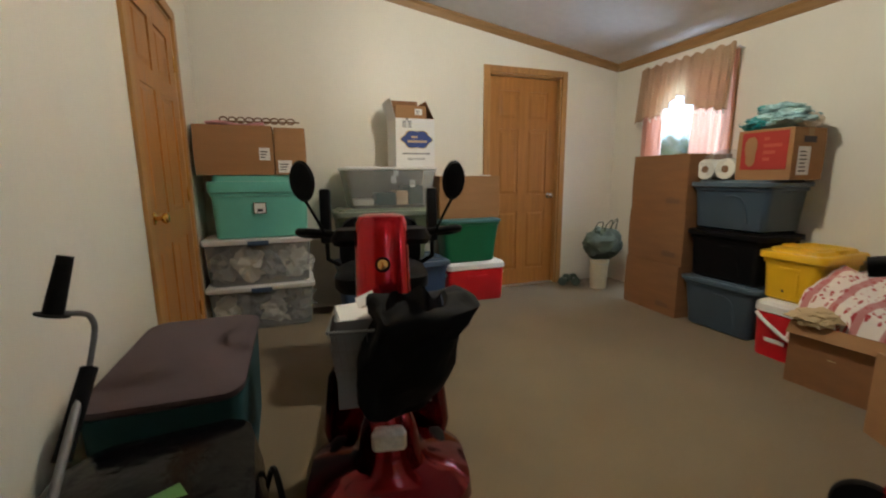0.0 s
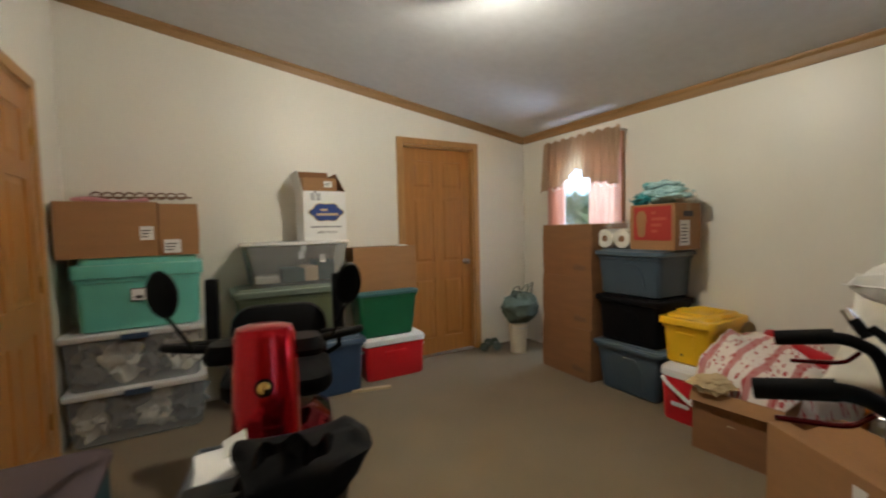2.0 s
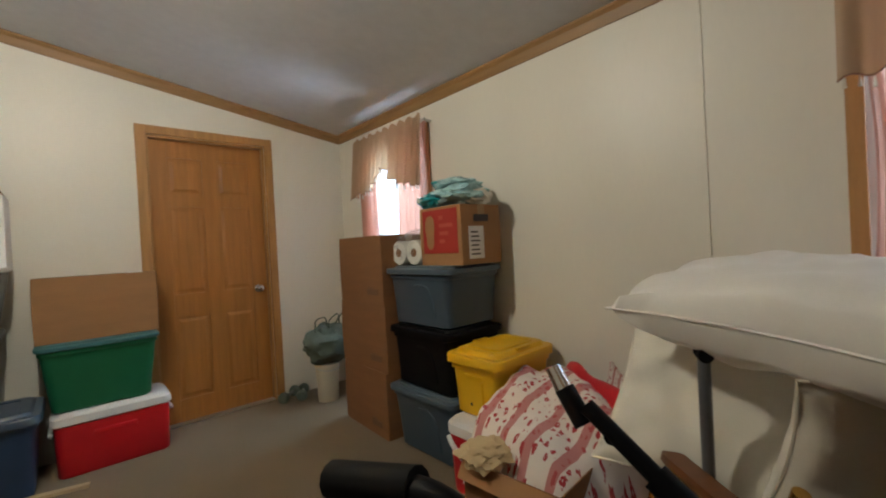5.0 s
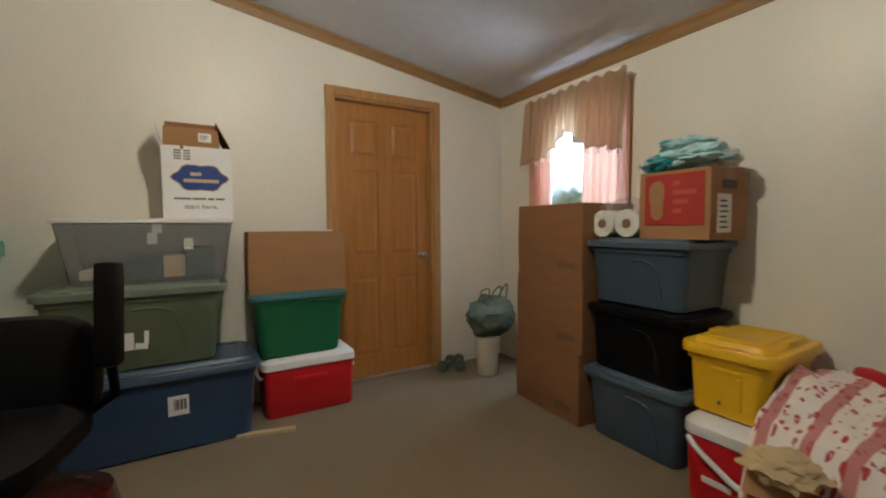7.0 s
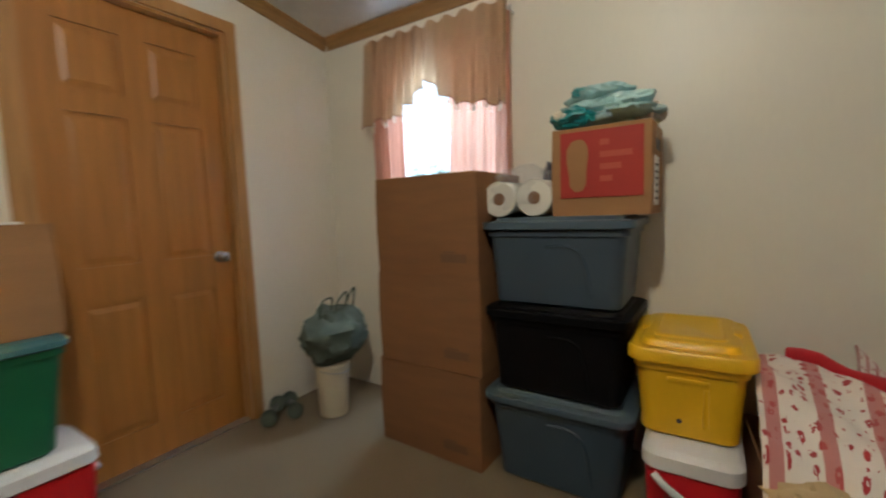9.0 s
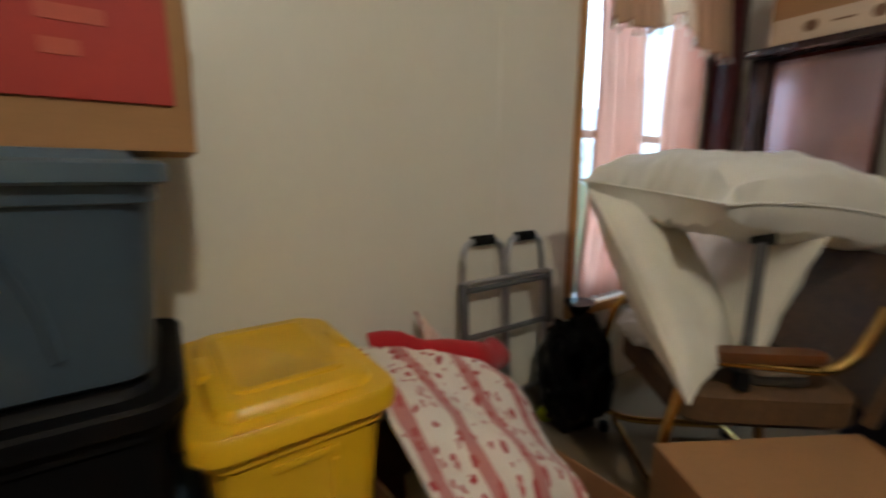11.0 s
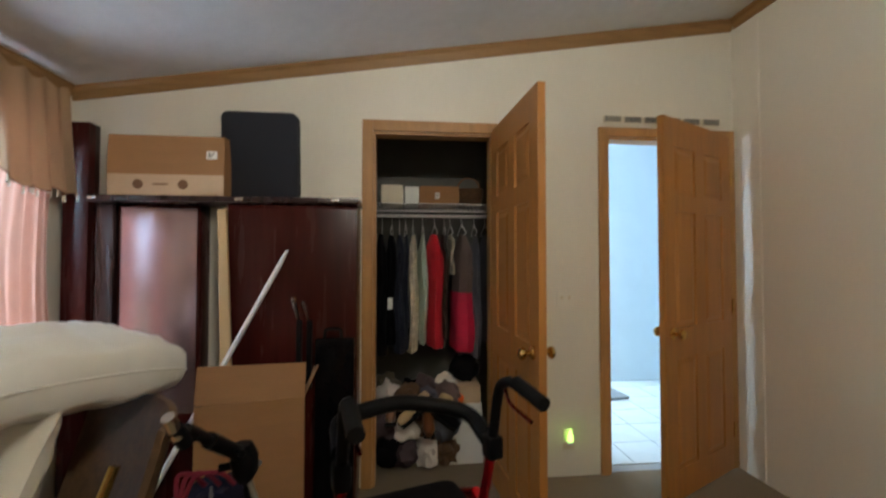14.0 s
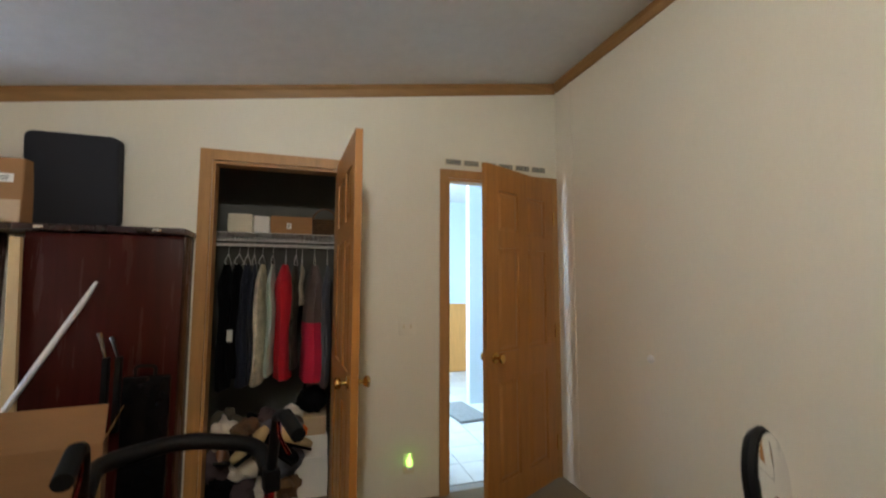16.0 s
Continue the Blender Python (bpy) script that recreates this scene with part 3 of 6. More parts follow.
def curtain_set(y0, y1, ztop, zlow, zbot, gap0, gap1, label, spread, vee):
    """Rod, scalloped valance in three swags with a tasselled edge, and two gathered sheer panels."""
    th = thing("curtain_set", label, "curtain", pose(0, 0, 0))
    rod = B()
    tube(rod, ((-0.075, y0 - 0.01, ztop - 0.03), (-0.075, y1 + 0.01, ztop - 0.03)), 0.008)
    for y in (y0 + 0.01, y1 - 0.01):
        tube(rod, ((-0.075, y, ztop - 0.03), (0, y, ztop - 0.03)), 0.006, 6)
    part("curtain_rod", rod, WHITEP, th, "thin white rod")
    n = 64
    span = y1 - y0

    def hem(u):
        # three swags: the middle one hangs shorter
        side = 1 if u > 0.5 else 0
        c = (u - side * 0.5) * 2
        c = c if side else 1 - c
        return zlow + vee * (1 - abs(2 * u - 1)) ** 1.3 - 0.05 * math.sin(math.pi * min(1, abs(2 * u - 1) * 1.35)) + 0.012 * math.sin(u * 60)

    def val(u, v):
        z = ztop + 0.012 * math.sin(u * 55) * (1 if v < 0.05 else 0) + (hem(u) - ztop) * v
        amp = 0.010 + 0.013 * v
        x = -0.092 - amp * (1 + math.sin(u * 70 + 2.0 * math.sin(u * 9)) * (0.55 + 0.45 * v)) - 0.02 * v
        return Vector((x, y0 + u * span, z))
    part("valance", sheet(val, 150, 10, 0.0), VALANCE, th, "gathered tan cloth valance")
    edge = B()
    pts = [val(i / n, 1.0) + Vector((-0.002, 0, 0)) for i in range(n + 1)]
    tube(edge, pts, 0.0032, 5)
    braid = part("braid", edge, FRINGE, th, "brown braided edge")
    for i in range(1, n, 2):
        t = B()
        p = val(i / n, 1.0)
        lathe(t, ((0.001, 0), (0.0035, -0.010), (0.0045, -0.022), (0.006, -0.034), (0.001, -0.036)), 6, Matrix.Translation(p))
        part("tassel", t, WHITECLOTH, braid, "pale bead tassel")
    for k, (a, b, g) in enumerate(((y0 + 0.005, y1, gap0), (y1 - 0.005, y0, gap1))):
        # each panel hangs from the rod and is drawn to its own side
        def pan(u, v, a=a, b=b, g=g):
            inner0 = a + (b - a) * 0.52
            q = min(1, v * 4.2)
            inner = inner0 + (g - inner0) * (q * q * (3 - 2 * q))
            drawn = spread * math.sin(math.pi * min(1, v * 1.05)) * (b - a)
            y = (a + drawn * 0.15) + (inner - a) * u
            ph = u * 34 + 1.5 * math.sin(3 * v + 4 * u)
            return Vector((-0.052 - 0.022 * (0.4 + 0.6 * v) * math.sin(ph) - 0.008 * math.sin(ph * 2.3), y, ztop - 0.04 + (zbot - ztop + 0.04) * v))
        part("sheer_panel", sheet(pan, 90, 18, 0.0), CURTAIN, th, "sheer pink curtain panel")
    return th


curtain_set(-1.30, -0.43, 2.06, 1.58, 0.56, -0.95, -0.65, "tan tasselled valance over pink sheer curtains at the window", 0.0, 0.20)
curtain_set(-4.30, -3.31, 2.13, 1.60, 0.50, -3.95, -3.64, "tan tasselled valance over pink sheer curtains at the tall window", 0.45, 0.13)

# ceiling lamp, out of view: the wide pan is added to shield the ceiling
lampth = thing("ceiling_lamp", "round ceiling lamp with an added metal pan, switched on", "lamp", pose(LAMP[0], LAMP[1], roof(LAMP[0])))
b = B()
lathe(b, ((0.06, 0.03), (0.06, -0.03), (0.05, -0.045), (0.23, -0.066), (0.245, -0.088), (0.235, -0.084), (0.04, -0.058)), 28)
part("pan", b, BRASS, lampth, "unseen brass pan added to keep light off the ceiling")
b = B()
lathe(b, ((0.028, -0.075), (0.036, -0.09), (0.034, -0.108), (0.02, -0.122), (0.004, -0.126)), 20)
part("bulb", b, OPAL, lampth, "glowing glass bulb")

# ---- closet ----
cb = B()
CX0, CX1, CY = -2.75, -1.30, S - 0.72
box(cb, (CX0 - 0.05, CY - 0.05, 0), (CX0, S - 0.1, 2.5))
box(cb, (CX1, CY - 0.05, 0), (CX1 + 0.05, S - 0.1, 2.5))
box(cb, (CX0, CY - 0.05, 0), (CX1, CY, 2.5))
structure("closet_wall", cb, CLOSETWALL, "plain closet walls, the shade inside put into a dark grey")
cf = B()
box(cf, (CX0, CY, -0.1), (CX1, S - 0.02, 0))
structure("closet_floor", cf, CARPET, "beige carpet in the closet")

ws = thing("wire_shelf", "white wire closet shelf with a hanging rail", "shelf", pose(0, 0, 0))
for y in (CY + 0.02, CY + 0.15, CY + 0.28, CY + 0.40):
    b = B()
    tube(b, ((CX0, y, 1.655), (CX1, y, 1.655)), 0.0035, 6)
    part("long_wire", b, WHITEP, ws)
for k in range(48):
    x = CX0 + 0.02 + k * 0.03
    b = B()
    tube(b, bend(((x, CY, 1.659), (x, CY + 0.40, 1.659), (x, CY + 0.405, 1.61)), 2), 0.0018, 4)
    part("cross_wire", b, WHITEP, ws)
b = B()
tube(b, ((CX0, CY + 0.405, 1.605), (CX1, CY + 0.405, 1.605)), 0.006, 8)
part("front_rail", b, WHITEP, ws)
b = B()
tube(b, ((CX0, CY + 0.34, 1.58), (CX1, CY + 0.34, 1.58)), 0.011, 10)
part("hanging_rail", b, WHITEP, ws)

# ---- the hall beyond the entry ----
hw = B()
box(hw, (-2.32, -7.9, 0), (-2.22, CY - 0.05, 2.6))
box(hw, (-5.6, -7.9, 0), (-5.5, S - 0.1, 2.6))
box(hw, (-5.6, S - 0.1, 0), (W - 0.1, S, 2.6))
box(hw, (-5.5, -6.35, 0), (-3.86, -6.25, 2.6))
box(hw, (-5.5, -8.0, 1.02), (-2.22, -7.9, 2.6))
box(hw, (-2.85, CY - 0.05, 0), (-2.80, S - 0.1, 2.6))
box(hw, (-2.80, CY - 0.10, 0), (-2.22, CY - 0.05, 2.6))
structure("hall_wall", hw, HALLWALL, "pale blue-white hall walls")
b = B()
box(b, (-5.5, -8.0, 0), (-2.22, -7.9, 1.02))
structure("hall_wainscot", b, HALLWOOD, "honey-coloured wooden lower wall in the hall")
b = B()
box(b, (-5.6, -8.0, 2.6), (-2.22, S - 0.1, 2.7))
structure("hall_ceiling", b, CEIL, "white hall ceiling")
b = B()
box(b, (-5.5, -7.95, -0.12), (-2.32, S - 0.02, -0.006))
hallfloor = structure("hall_floor", b, GROUT, "pale square tiles with grey joints")


# ---- kinds of things ----
def tote(label, m, w, d, h, col, lidcol, lid=0.045, taper=0.06, group="", ridge=True, name="storage_tote", lidlabel="", over=0.012, handle=None):
    """A lidded plastic tote, w by d at the rim and h high, standing on its origin."""
    th = thing(name, label, "storage tote", m, group)
    bm = B()
    hb = h - lid
    w0, d0 = w - 2 * taper, d - 2 * taper * 0.8
    rg = [ring(w0 - 0.03, d0 - 0.03, 0.03, 0), ring(w0, d0, 0.04, 0.012)]
    for k in range(1, 6):
        u = k / 5
        rg.append(ring(w0 + (w - 0.03 - w0) * u, d0 + (d - 0.03 - d0) * u, 0.045, 0.012 + (hb - 0.05) * u))
    rg += [ring(w - 0.012, d - 0.012, 0.045, hb - 0.036), ring(w - 0.012, d - 0.012, 0.045, hb - 0.004)]
    loft(bm, rg)
    body = part("body", bm, col, th)
    if ridge:
        # moulded grip: a raised arch on the long sides
        for s in (-1, 1):
            g = B()
            y0, y1 = s * (d0 / 2 + 0.002), s * (d / 2 - 0.012)
            pts = []
            for x, z in ((-0.02, hb - 0.075), (0.05, hb - 0.07), (0.10, hb - 0.09), (0.125, hb - 0.15), (0.14, 0.06)):
                u = z / hb
                pts.append((x * w / 0.55, y0 + (y1 - y0) * u - s * 0.002, z))
            tube(g, bend(pts, 3), 0.007, 6)
            part("grip_ridge", g, col, body)
    if lid:
        lm = B()
        o = over * 2
        loft(lm, [ring(w, d, 0.05, hb - 0.012), ring(w + o, d + o, 0.055, hb - 0.008), ring(w + o, d + o, 0.055, hb + lid * 0.45), ring(w + o - 0.012, d + o - 0.012, 0.05, hb + lid * 0.6),
                  ring(w - 0.05, d - 0.05, 0.045, hb + lid * 0.62), ring(w - 0.065, d - 0.065, 0.04, hb + lid * 0.95), ring(w - 0.075, d - 0.075, 0.04, hb + lid),
                  ring(w - 0.16, d - 0.15, 0.03, hb + lid), ring(w - 0.17, d - 0.16, 0.03, hb + lid - 0.006)])
        part("lid", lm, lidcol, th, lidlabel)
    if handle:
        for s in (-1, 1):
            g = B()
            x = s * (w / 2 - 0.012)
            box(g, (min(x, x + s * 0.02), -0.06, hb - 0.07), (max(x, x + s * 0.02), 0.06, hb - 0.045), 0.006)
            part("end_handle", g, handle, th)
    return th


def carton(label, m, w, d, h, col=None, name="cardboard_box", tape=True, sag=0.004, group="", stickers=(), prints=(), openings=()):
    """A shipping carton on its origin; front is -y. stickers: (x, z, w, h) on the front; prints: dark bars the same way."""
    col = col or CARD
    th = thing(name, label, "cardboard box", m, group)
    bm = B()
    n = 5
    rg = []
    for k in range(n + 1):
        u = k / n
        bul = sag * math.sin(math.pi * u)
        rg.append(ring(w + 2 * bul, d + 2 * bul, 0.004, h * u, n=1))
    loft(bm, rg)
    part("body", bm, col, th)
    if tape:
        t = B()
        box(t, (-w / 2 - 0.001, -0.025, h), (w / 2 + 0.001, 0.025, h + 0.0012))
        for s in (-1, 1):
            box(t, (s * (w / 2 + 0.0005) - 0.0012, -0.025, h - 0.06), (s * (w / 2 + 0.0005) + 0.0012, 0.025, h + 0.0012))
        part("tape", t, TAPE, th, "brown packing tape", False)
    for x, z, a, b in stickers:
        t = B()
        box(t, (x, -d / 2 - sag - 0.0025, z), (x + a, -d / 2 + 0.001, z + b))
        lab = part("label", t, PAPER, th, "white paper label", False)
        for j in range(3):
            q = B()
            box(q, (x + a * 0.12, -d / 2 - sag - 0.0035, z + b * (0.2 + 0.22 * j)), (x + a * (0.55 + 0.1 * j), -d / 2 - sag - 0.0020, z + b * (0.29 + 0.22 * j)))
            part("print", q, INK, lab, "illegible line of print", False)
    for x, z, a, b in prints:
        t = B()
        box(t, (x, -d / 2 - sag - 0.0016, z), (x + a, -d / 2 + 0.001, z + b))
        part("print", t, BROWNINK, th, "brown printed mark", False)
    return th


# ---- along the north wall ----
for k, (z, h, bot) in enumerate(((0, 0.335, True), (0.335, 0.34, False))):
    dr = thing("clear_storage_box", "clear plastic storage box with white lid, navy latch and linen",
               "storage box", pose(-3.47, -0.225, z), "clear storage boxes")
    b = B()
    loft(b, [ring(0.62, 0.34, 0.03, 0.004), ring(0.66, 0.37, 0.03, 0.02), ring(0.70, 0.39, 0.03, h - 0.035)], True, False)
    part("tub", b, CLEARP, dr, "clear plastic tub")
    b = B()
    loft(b, [ring(0.72, 0.41, 0.03, h - 0.036), ring(0.73, 0.42, 0.03, h - 0.03), ring(0.73, 0.42, 0.03, h - 0.004), ring(0.71, 0.40, 0.03, h)])
    part("lid", b, WHITEP, dr, "white lid rim")
    b = B()
    box(b, (-0.07, -0.222, h - 0.045), (0.07, -0.205, h - 0.012), 0.005)
    part("latch", b, NAVY, dr, "navy latch")
    for j in range(4):
        b = B()
        lump(b, (0.23, 0.27, 0.19 + 0.03 * (j % 2)), seed=k * 7 + j, rough=0.75, freq=2.6, m=pose(-0.24 + j * 0.16, -0.01, 0.012))
        part("folded_linen", b, (WHITECLOTH, GREYMIX, WHITECLOTH, GREYMIX)[(j + k) % 4], dr, "crumpled folded linen")

mt = tote("mint green lidded plastic tote with a small square tag", pose(-3.435, -0.22, 0.676), 0.66, 0.37, 0.445, MINT, MINT, lid=0.11, taper=0.025, ridge=False, over=0.008)
b = B()
box(b, (-0.05, -0.181, 0.175), (0.035, -0.174, 0.255), 0.002)
tg = part("tag", b, PAPER, mt, "small white tag", False)
b = B()
for a, c in (((-0.05, -0.183, 0.175), (-0.044, -0.179, 0.255)), ((0.029, -0.183, 0.175), (0.035, -0.179, 0.255)), ((-0.044, -0.183, 0.249), (0.029, -0.179, 0.255)), ((-0.044, -0.183, 0.175), (0.029, -0.179, 0.181)), ((-0.025, -0.183, 0.19), (0.012, -0.179, 0.21))):
    box(b, a, c)
part("tag_border", b, INK, tg, "dark border", False)

carton("brown cardboard carton with a white label on the mint tote", pose(-3.575, -0.22, 1.122), 0.49, 0.33, 0.335, stickers=((0.155, 0.10, 0.07, 0.085),), tape=False)
carton("small brown cardboard carton with taped top and white label", pose(-3.215, -0.24, 1.122), 0.205, 0.30, 0.325, stickers=((-0.085, 0.015, 0.09, 0.085),))
b = B()
plaid = thing("gift_bag", "flat pink checked gift bag lying on the carton", "gift bag", pose(-3.55, -0.22, 1.4585))
b = sheet(lambda u, v: Vector((-0.19 + 0.36 * u, -0.16 + 0.3 * v, 0.012 + 0.010 * math.sin(7 * u + 3 * v) + 0.008 * math.sin(15 * v))), 16, 12, 0.012)
PINK = mat("pink_checked_paper", (0.66, 0.30, 0.32), 0.6, var=0.25, scale=24, fine=60, bump=0.1)
part("body", b, PINK, plaid, "pink checked paper")
sg = thing("scroll_sign", "brown cut-out scroll lettering sign lying on the cartons", "sign", pose(-3.42, -0.26, 1.482))
b = B()
for k in range(9):
    x = -0.22 + k * 0.055
    tube(b, [(x + 0.026 * math.cos(a), 0.03 * math.sin(a * 0.5) - 0.03, 0.02 + 0.020 * math.sin(a)) for a in [j * 0.7 for j in range(9)]], 0.0055, 5)
tube(b, ((-0.26, -0.03, 0.006), (0.28, -0.05, 0.010)), 0.006, 5)
part("letters", b, BROWNINK, sg, "brown scroll letters")

# stack of blue, olive and clear totes with the white shoe carton
bt = tote("large navy blue plastic tote with a barcode label", pose(-2.475, -0.255, 0), 0.89, 0.43, 0.44, NAVY, NAVY_L, lid=0.05, taper=0.035, ridge=False)
b = B()
box(b, (0.03, -0.1895, 0.20), (0.12, -0.186, 0.30), 0.001, pose(0, 0, 0, 2.2))
lb = part("label", b, PAPER, bt, "white barcode label", False)
b = B()
for k in range(9):
    box(b, (0.055 + k * 0.006, -0.1905, 0.228), (0.0575 + k * 0.006 + 0.0015 * (k % 3), -0.1885, 0.282), 0, pose(0, 0, 0, 2.2))
part("barcode", b, INK, lb, "black bars", False)
ot = tote("olive green plastic tote with a torn paper label", pose(-2.55, -0.245, 0.4405), 0.755, 0.42, 0.42, OLIVE, OLIVE_L, lid=0.045, taper=0.055)
b = B()
box(b, (-0.065, -0.1685, 0.12), (-0.02, -0.163, 0.205), 0.001, pose(0, 0, 0, 5.1))
box(b, (-0.025, -0.1690, 0.12), (0.025, -0.163, 0.15), 0.001, pose(0, 0, 0, 5.1, 4, 0))
box(b, (0.012, -0.1688, 0.145), (0.03, -0.163, 0.21), 0.001, pose(0, 0, 0, 5.1, 3, 0))
part("label", b, PAPER, ot, "torn white label", False)

ct = thing("storage_tote", "clear grey plastic tote with a white rim, partly filled", "storage tote", pose(-2.49, -0.245, 0.8615))
b = B()
loft(b, [ring(0.60, 0.34, 0.04, 0.002), ring(0.63, 0.36, 0.04, 0.02), ring(0.72, 0.40, 0.045, 0.295)], True, False)
part("tub", b, CLEARP, ct, "clear grey plastic tub")
b = B()
loft(b, [ring(0.725, 0.405, 0.045, 0.294), ring(0.745, 0.42, 0.05, 0.298), ring(0.745, 0.42, 0.05, 0.312), ring(0.70, 0.38, 0.045, 0.318)])
part("lid", b, WHITEP, ct, "white lid")
for j, (x, w, h, mm) in enumerate(((-0.2, 0.16, 0.05, WHITECLOTH), (-0.03, 0.16, 0.10, TEALCLOTH), (0.09, 0.10, 0.11, CARD_L), (0.2, 0.13, 0.15, TEALCLOTH))):
    b = B()
    box(b, (x - w / 2, -0.12, 0.021), (x + w / 2, 0.10, 0.021 + h), 0.012, pose(0, 0, 0, 0, 0, 4 * j - 6))
    part("packed_item", b, mm, ct, "packed item seen through the plastic")
for x, z in ((-0.01, 0.18), (0.01, 0.235), (0.14, 0.15)):
    b = B()
    box(b, (x, -0.203, z), (x + 0.04, -0.190, z + 0.055), 0.001, pose(0, 0, 0, -4))
    part("sticker", b, PAPER, ct, "small white sticker", False)

wb = thing("shoe_carton", "white open-topped carton with a blue logo and raised flaps", "cardboard box", pose(-2.277, -0.21, 1.1805))
b = B()
open_box(b, 0.32, 0.29, 0.372)
part("body", b, WHITEBOX, wb, "", False)
b = B()
box(b, (-0.004, -0.14, 0), (0, 0.14, 0.155), 0.001, pose(-0.157, 0, 0.37, 0, -14))
part("flap", b, WHITEBOX, wb, "raised white flap", False)
b = B()
box(b, (0, -0.14, 0), (0.004, 0.14, 0.15), 0.001, pose(0.155, 0, 0.37, 0, -27))
part("flap", b, CARD_D, wb, "raised brown inner flap", False)
b = B()
pts = []
for k in range(28):
    a = 2 * math.pi * k / 28
    r = 1 + 0.09 * math.cos(6 * a)
    pts.append((0.118 * r * math.cos(a), 0.066 * r * math.sin(a)))
for dy, sc, mm, nm in ((0.0015, 1.06, LOGOGOLD, "logo_border"), (0.0025, 1.0, LOGOBLUE, "logo_shape")):
    b = B()
    f = [Vector((x * sc + 0.01, -0.145 - dy, z * sc + 0.212)) for x, z in pts]
    g = [p + Vector((0, dy, 0)) for p in f]
    loft(b, [g, f])
    part(nm, b, mm, wb, "plain blue cloud-shaped logo" if nm == "logo_shape" else "thin gold border", False)
bars([[(-0.045, 0.05)], [(-0.075, 0.16)]], 0.01, -0.1477, 0.222, 0.034, 0.017, CARD_L, wb)
bars([[(-0.11, 0.075), (-0.028, 0.06), (0.04, 0.03), (0.078, 0.04)]], 0, -0.1455, 0.098, 0.03, 0.010, GREYTUBE, wb)
bars([[(-0.105, 0.032), (-0.062, 0.03)]] * 4, 0, -0.1455, 0.345, 0.014, 0.008, GREYTUBE, wb)
b = B()
lathe(b, ((0.008, 0), (0.008, 0.002), (0.003, 0.002)), 12, pose(-0.068, -0.1448, 0.364, 90))
part("hole", b, INK, wb, "small dark hole", False)
cu = bpy.data.curves.new("words", "FONT")
cu.body, cu.size, cu.extrude, cu.align_x = "start here.", 0.036, 0.0006, "CENTER"
tx = new("words", cu)
tx.parent = wb
tx.matrix_basis = pose(0.01, -0.1462, 0.052, 90)
cu.materials.append(INK)
ib = carton("brown open carton nested in the white carton", pose(-2.30, -0.21, 1.185), 0.25, 0.22, 0.47, tape=True, stickers=((0.03, 0.40, 0.06, 0.045),))
b = B()
box(b, (-0.13, 0, 0), (0.12, 0.003, 0.075), 0.001, pose(0, 0.105, 0.468, -12))
part("flap", b, CARD_D, ib, "raised back flap", False)

# red chest cooler with the green tote and a carton
co = thing("chest_cooler", "red chest cooler with a white lid", "cooler", pose(-1.72, -0.18, 0))
b = B()
loft(b, [ring(0.50, 0.27, 0.03, 0), ring(0.52, 0.285, 0.035, 0.012), ring(0.535, 0.305, 0.035, 0.27), ring(0.535, 0.305, 0.035, 0.292)])
part("body", b, REDP, co)
b = B()
loft(b, [ring(0.545, 0.315, 0.04, 0.290), ring(0.56, 0.33, 0.045, 0.296), ring(0.555, 0.325, 0.045, 0.335), ring(0.52, 0.29, 0.04, 0.352), ring(0.40, 0.2, 0.03, 0.354)])
part("lid", b, WHITEP, co, "white lid")
for s in (-1, 1):
    b = B()
    tube(b, bend(((s * 0.268, -0.10, 0.25), (s * 0.285, -0.10, 0.235), (s * 0.285, 0.10, 0.235), (s * 0.268, 0.10, 0.25))), 0.009)
    part("handle", b, WHITEP, co, "white side handle")
b = B()
box(b, (-0.10, -0.157, 0.205), (0.10, -0.147, 0.235), 0.004)
part("badge", b, REDP, co, "moulded red badge")
gt = tote("dark green plastic tote with a grey-teal lid on the red cooler", pose(-1.765, -0.185, 0.3545), 0.555, 0.31, 0.385, GREENP, TEAL_L, lid=0.02, taper=0.05, ridge=False, over=0.006)
cn = carton("plain brown cardboard carton resting on the green tote", pose(-1.76, -0.16, 0.7415), 0.565, 0.20, 0.365, tape=False)
b = B()
box(b, (0.14, -0.05, 0.365), (0.22, 0.02, 0.374), 0.002)
part("paper_edge", b, PAPER, cn, "torn white paper on the top edge", False)

st = thing("wooden_lath", "short raw wooden lath lying on the carpet", "lath", pose(-2.0, -0.475, 0, 0, 0, -14))
b = B()
box(b, (-0.15, -0.018, 0), (0.15, 0.018, 0.018), 0.002)
part("lath", b, LTWOOD, st)

# corner: bucket with a bag on it, dumbbells
bu = thing("plastic_bucket", "cream white plastic bucket in the corner", "bucket", pose(-0.40, -0.34, 0))
b = B()
lathe(b, ((0.075, 0), (0.078, 0.004), (0.09, 0.27), (0.096, 0.275), (0.096, 0.292), (0.088, 0.296)), 28)
part("body", b, CREAMP, bu)
b = B()
tube(b, [(0.095 * math.cos(a), -0.012 - 0.09 * math.sin(a), 0.27 - 0.02 * math.sin(a)) for a in [math.pi * k / 10 for k in range(11)]], 0.003, 6)
part("bail_handle", b, ALU, bu, "wire handle")
sk = thing("cloth_bag", "sage green cloth bag with dark straps sitting on the bucket", "bag", pose(-0.37, -0.34, 0.2965))
b = B()
lump(b, (0.40, 0.33, 0.30), seed=4, rough=0.26, freq=1.9, sub=4)
part("body", b, DUSTY, sk)
for j, a in enumerate((-0.08, 0.03, 0.09)):
    b = B()
    tube(b, bend(((a - 0.05, -0.04, 0.26), (a - 0.06, -0.07, 0.36 - 0.02 * j), (a + 0.04, -0.05, 0.37 + 0.02 * j), (a + 0.07, 0.01, 0.25))), 0.0055, 6)
    part("strap", b, DUSTY, sk, "dark strap")
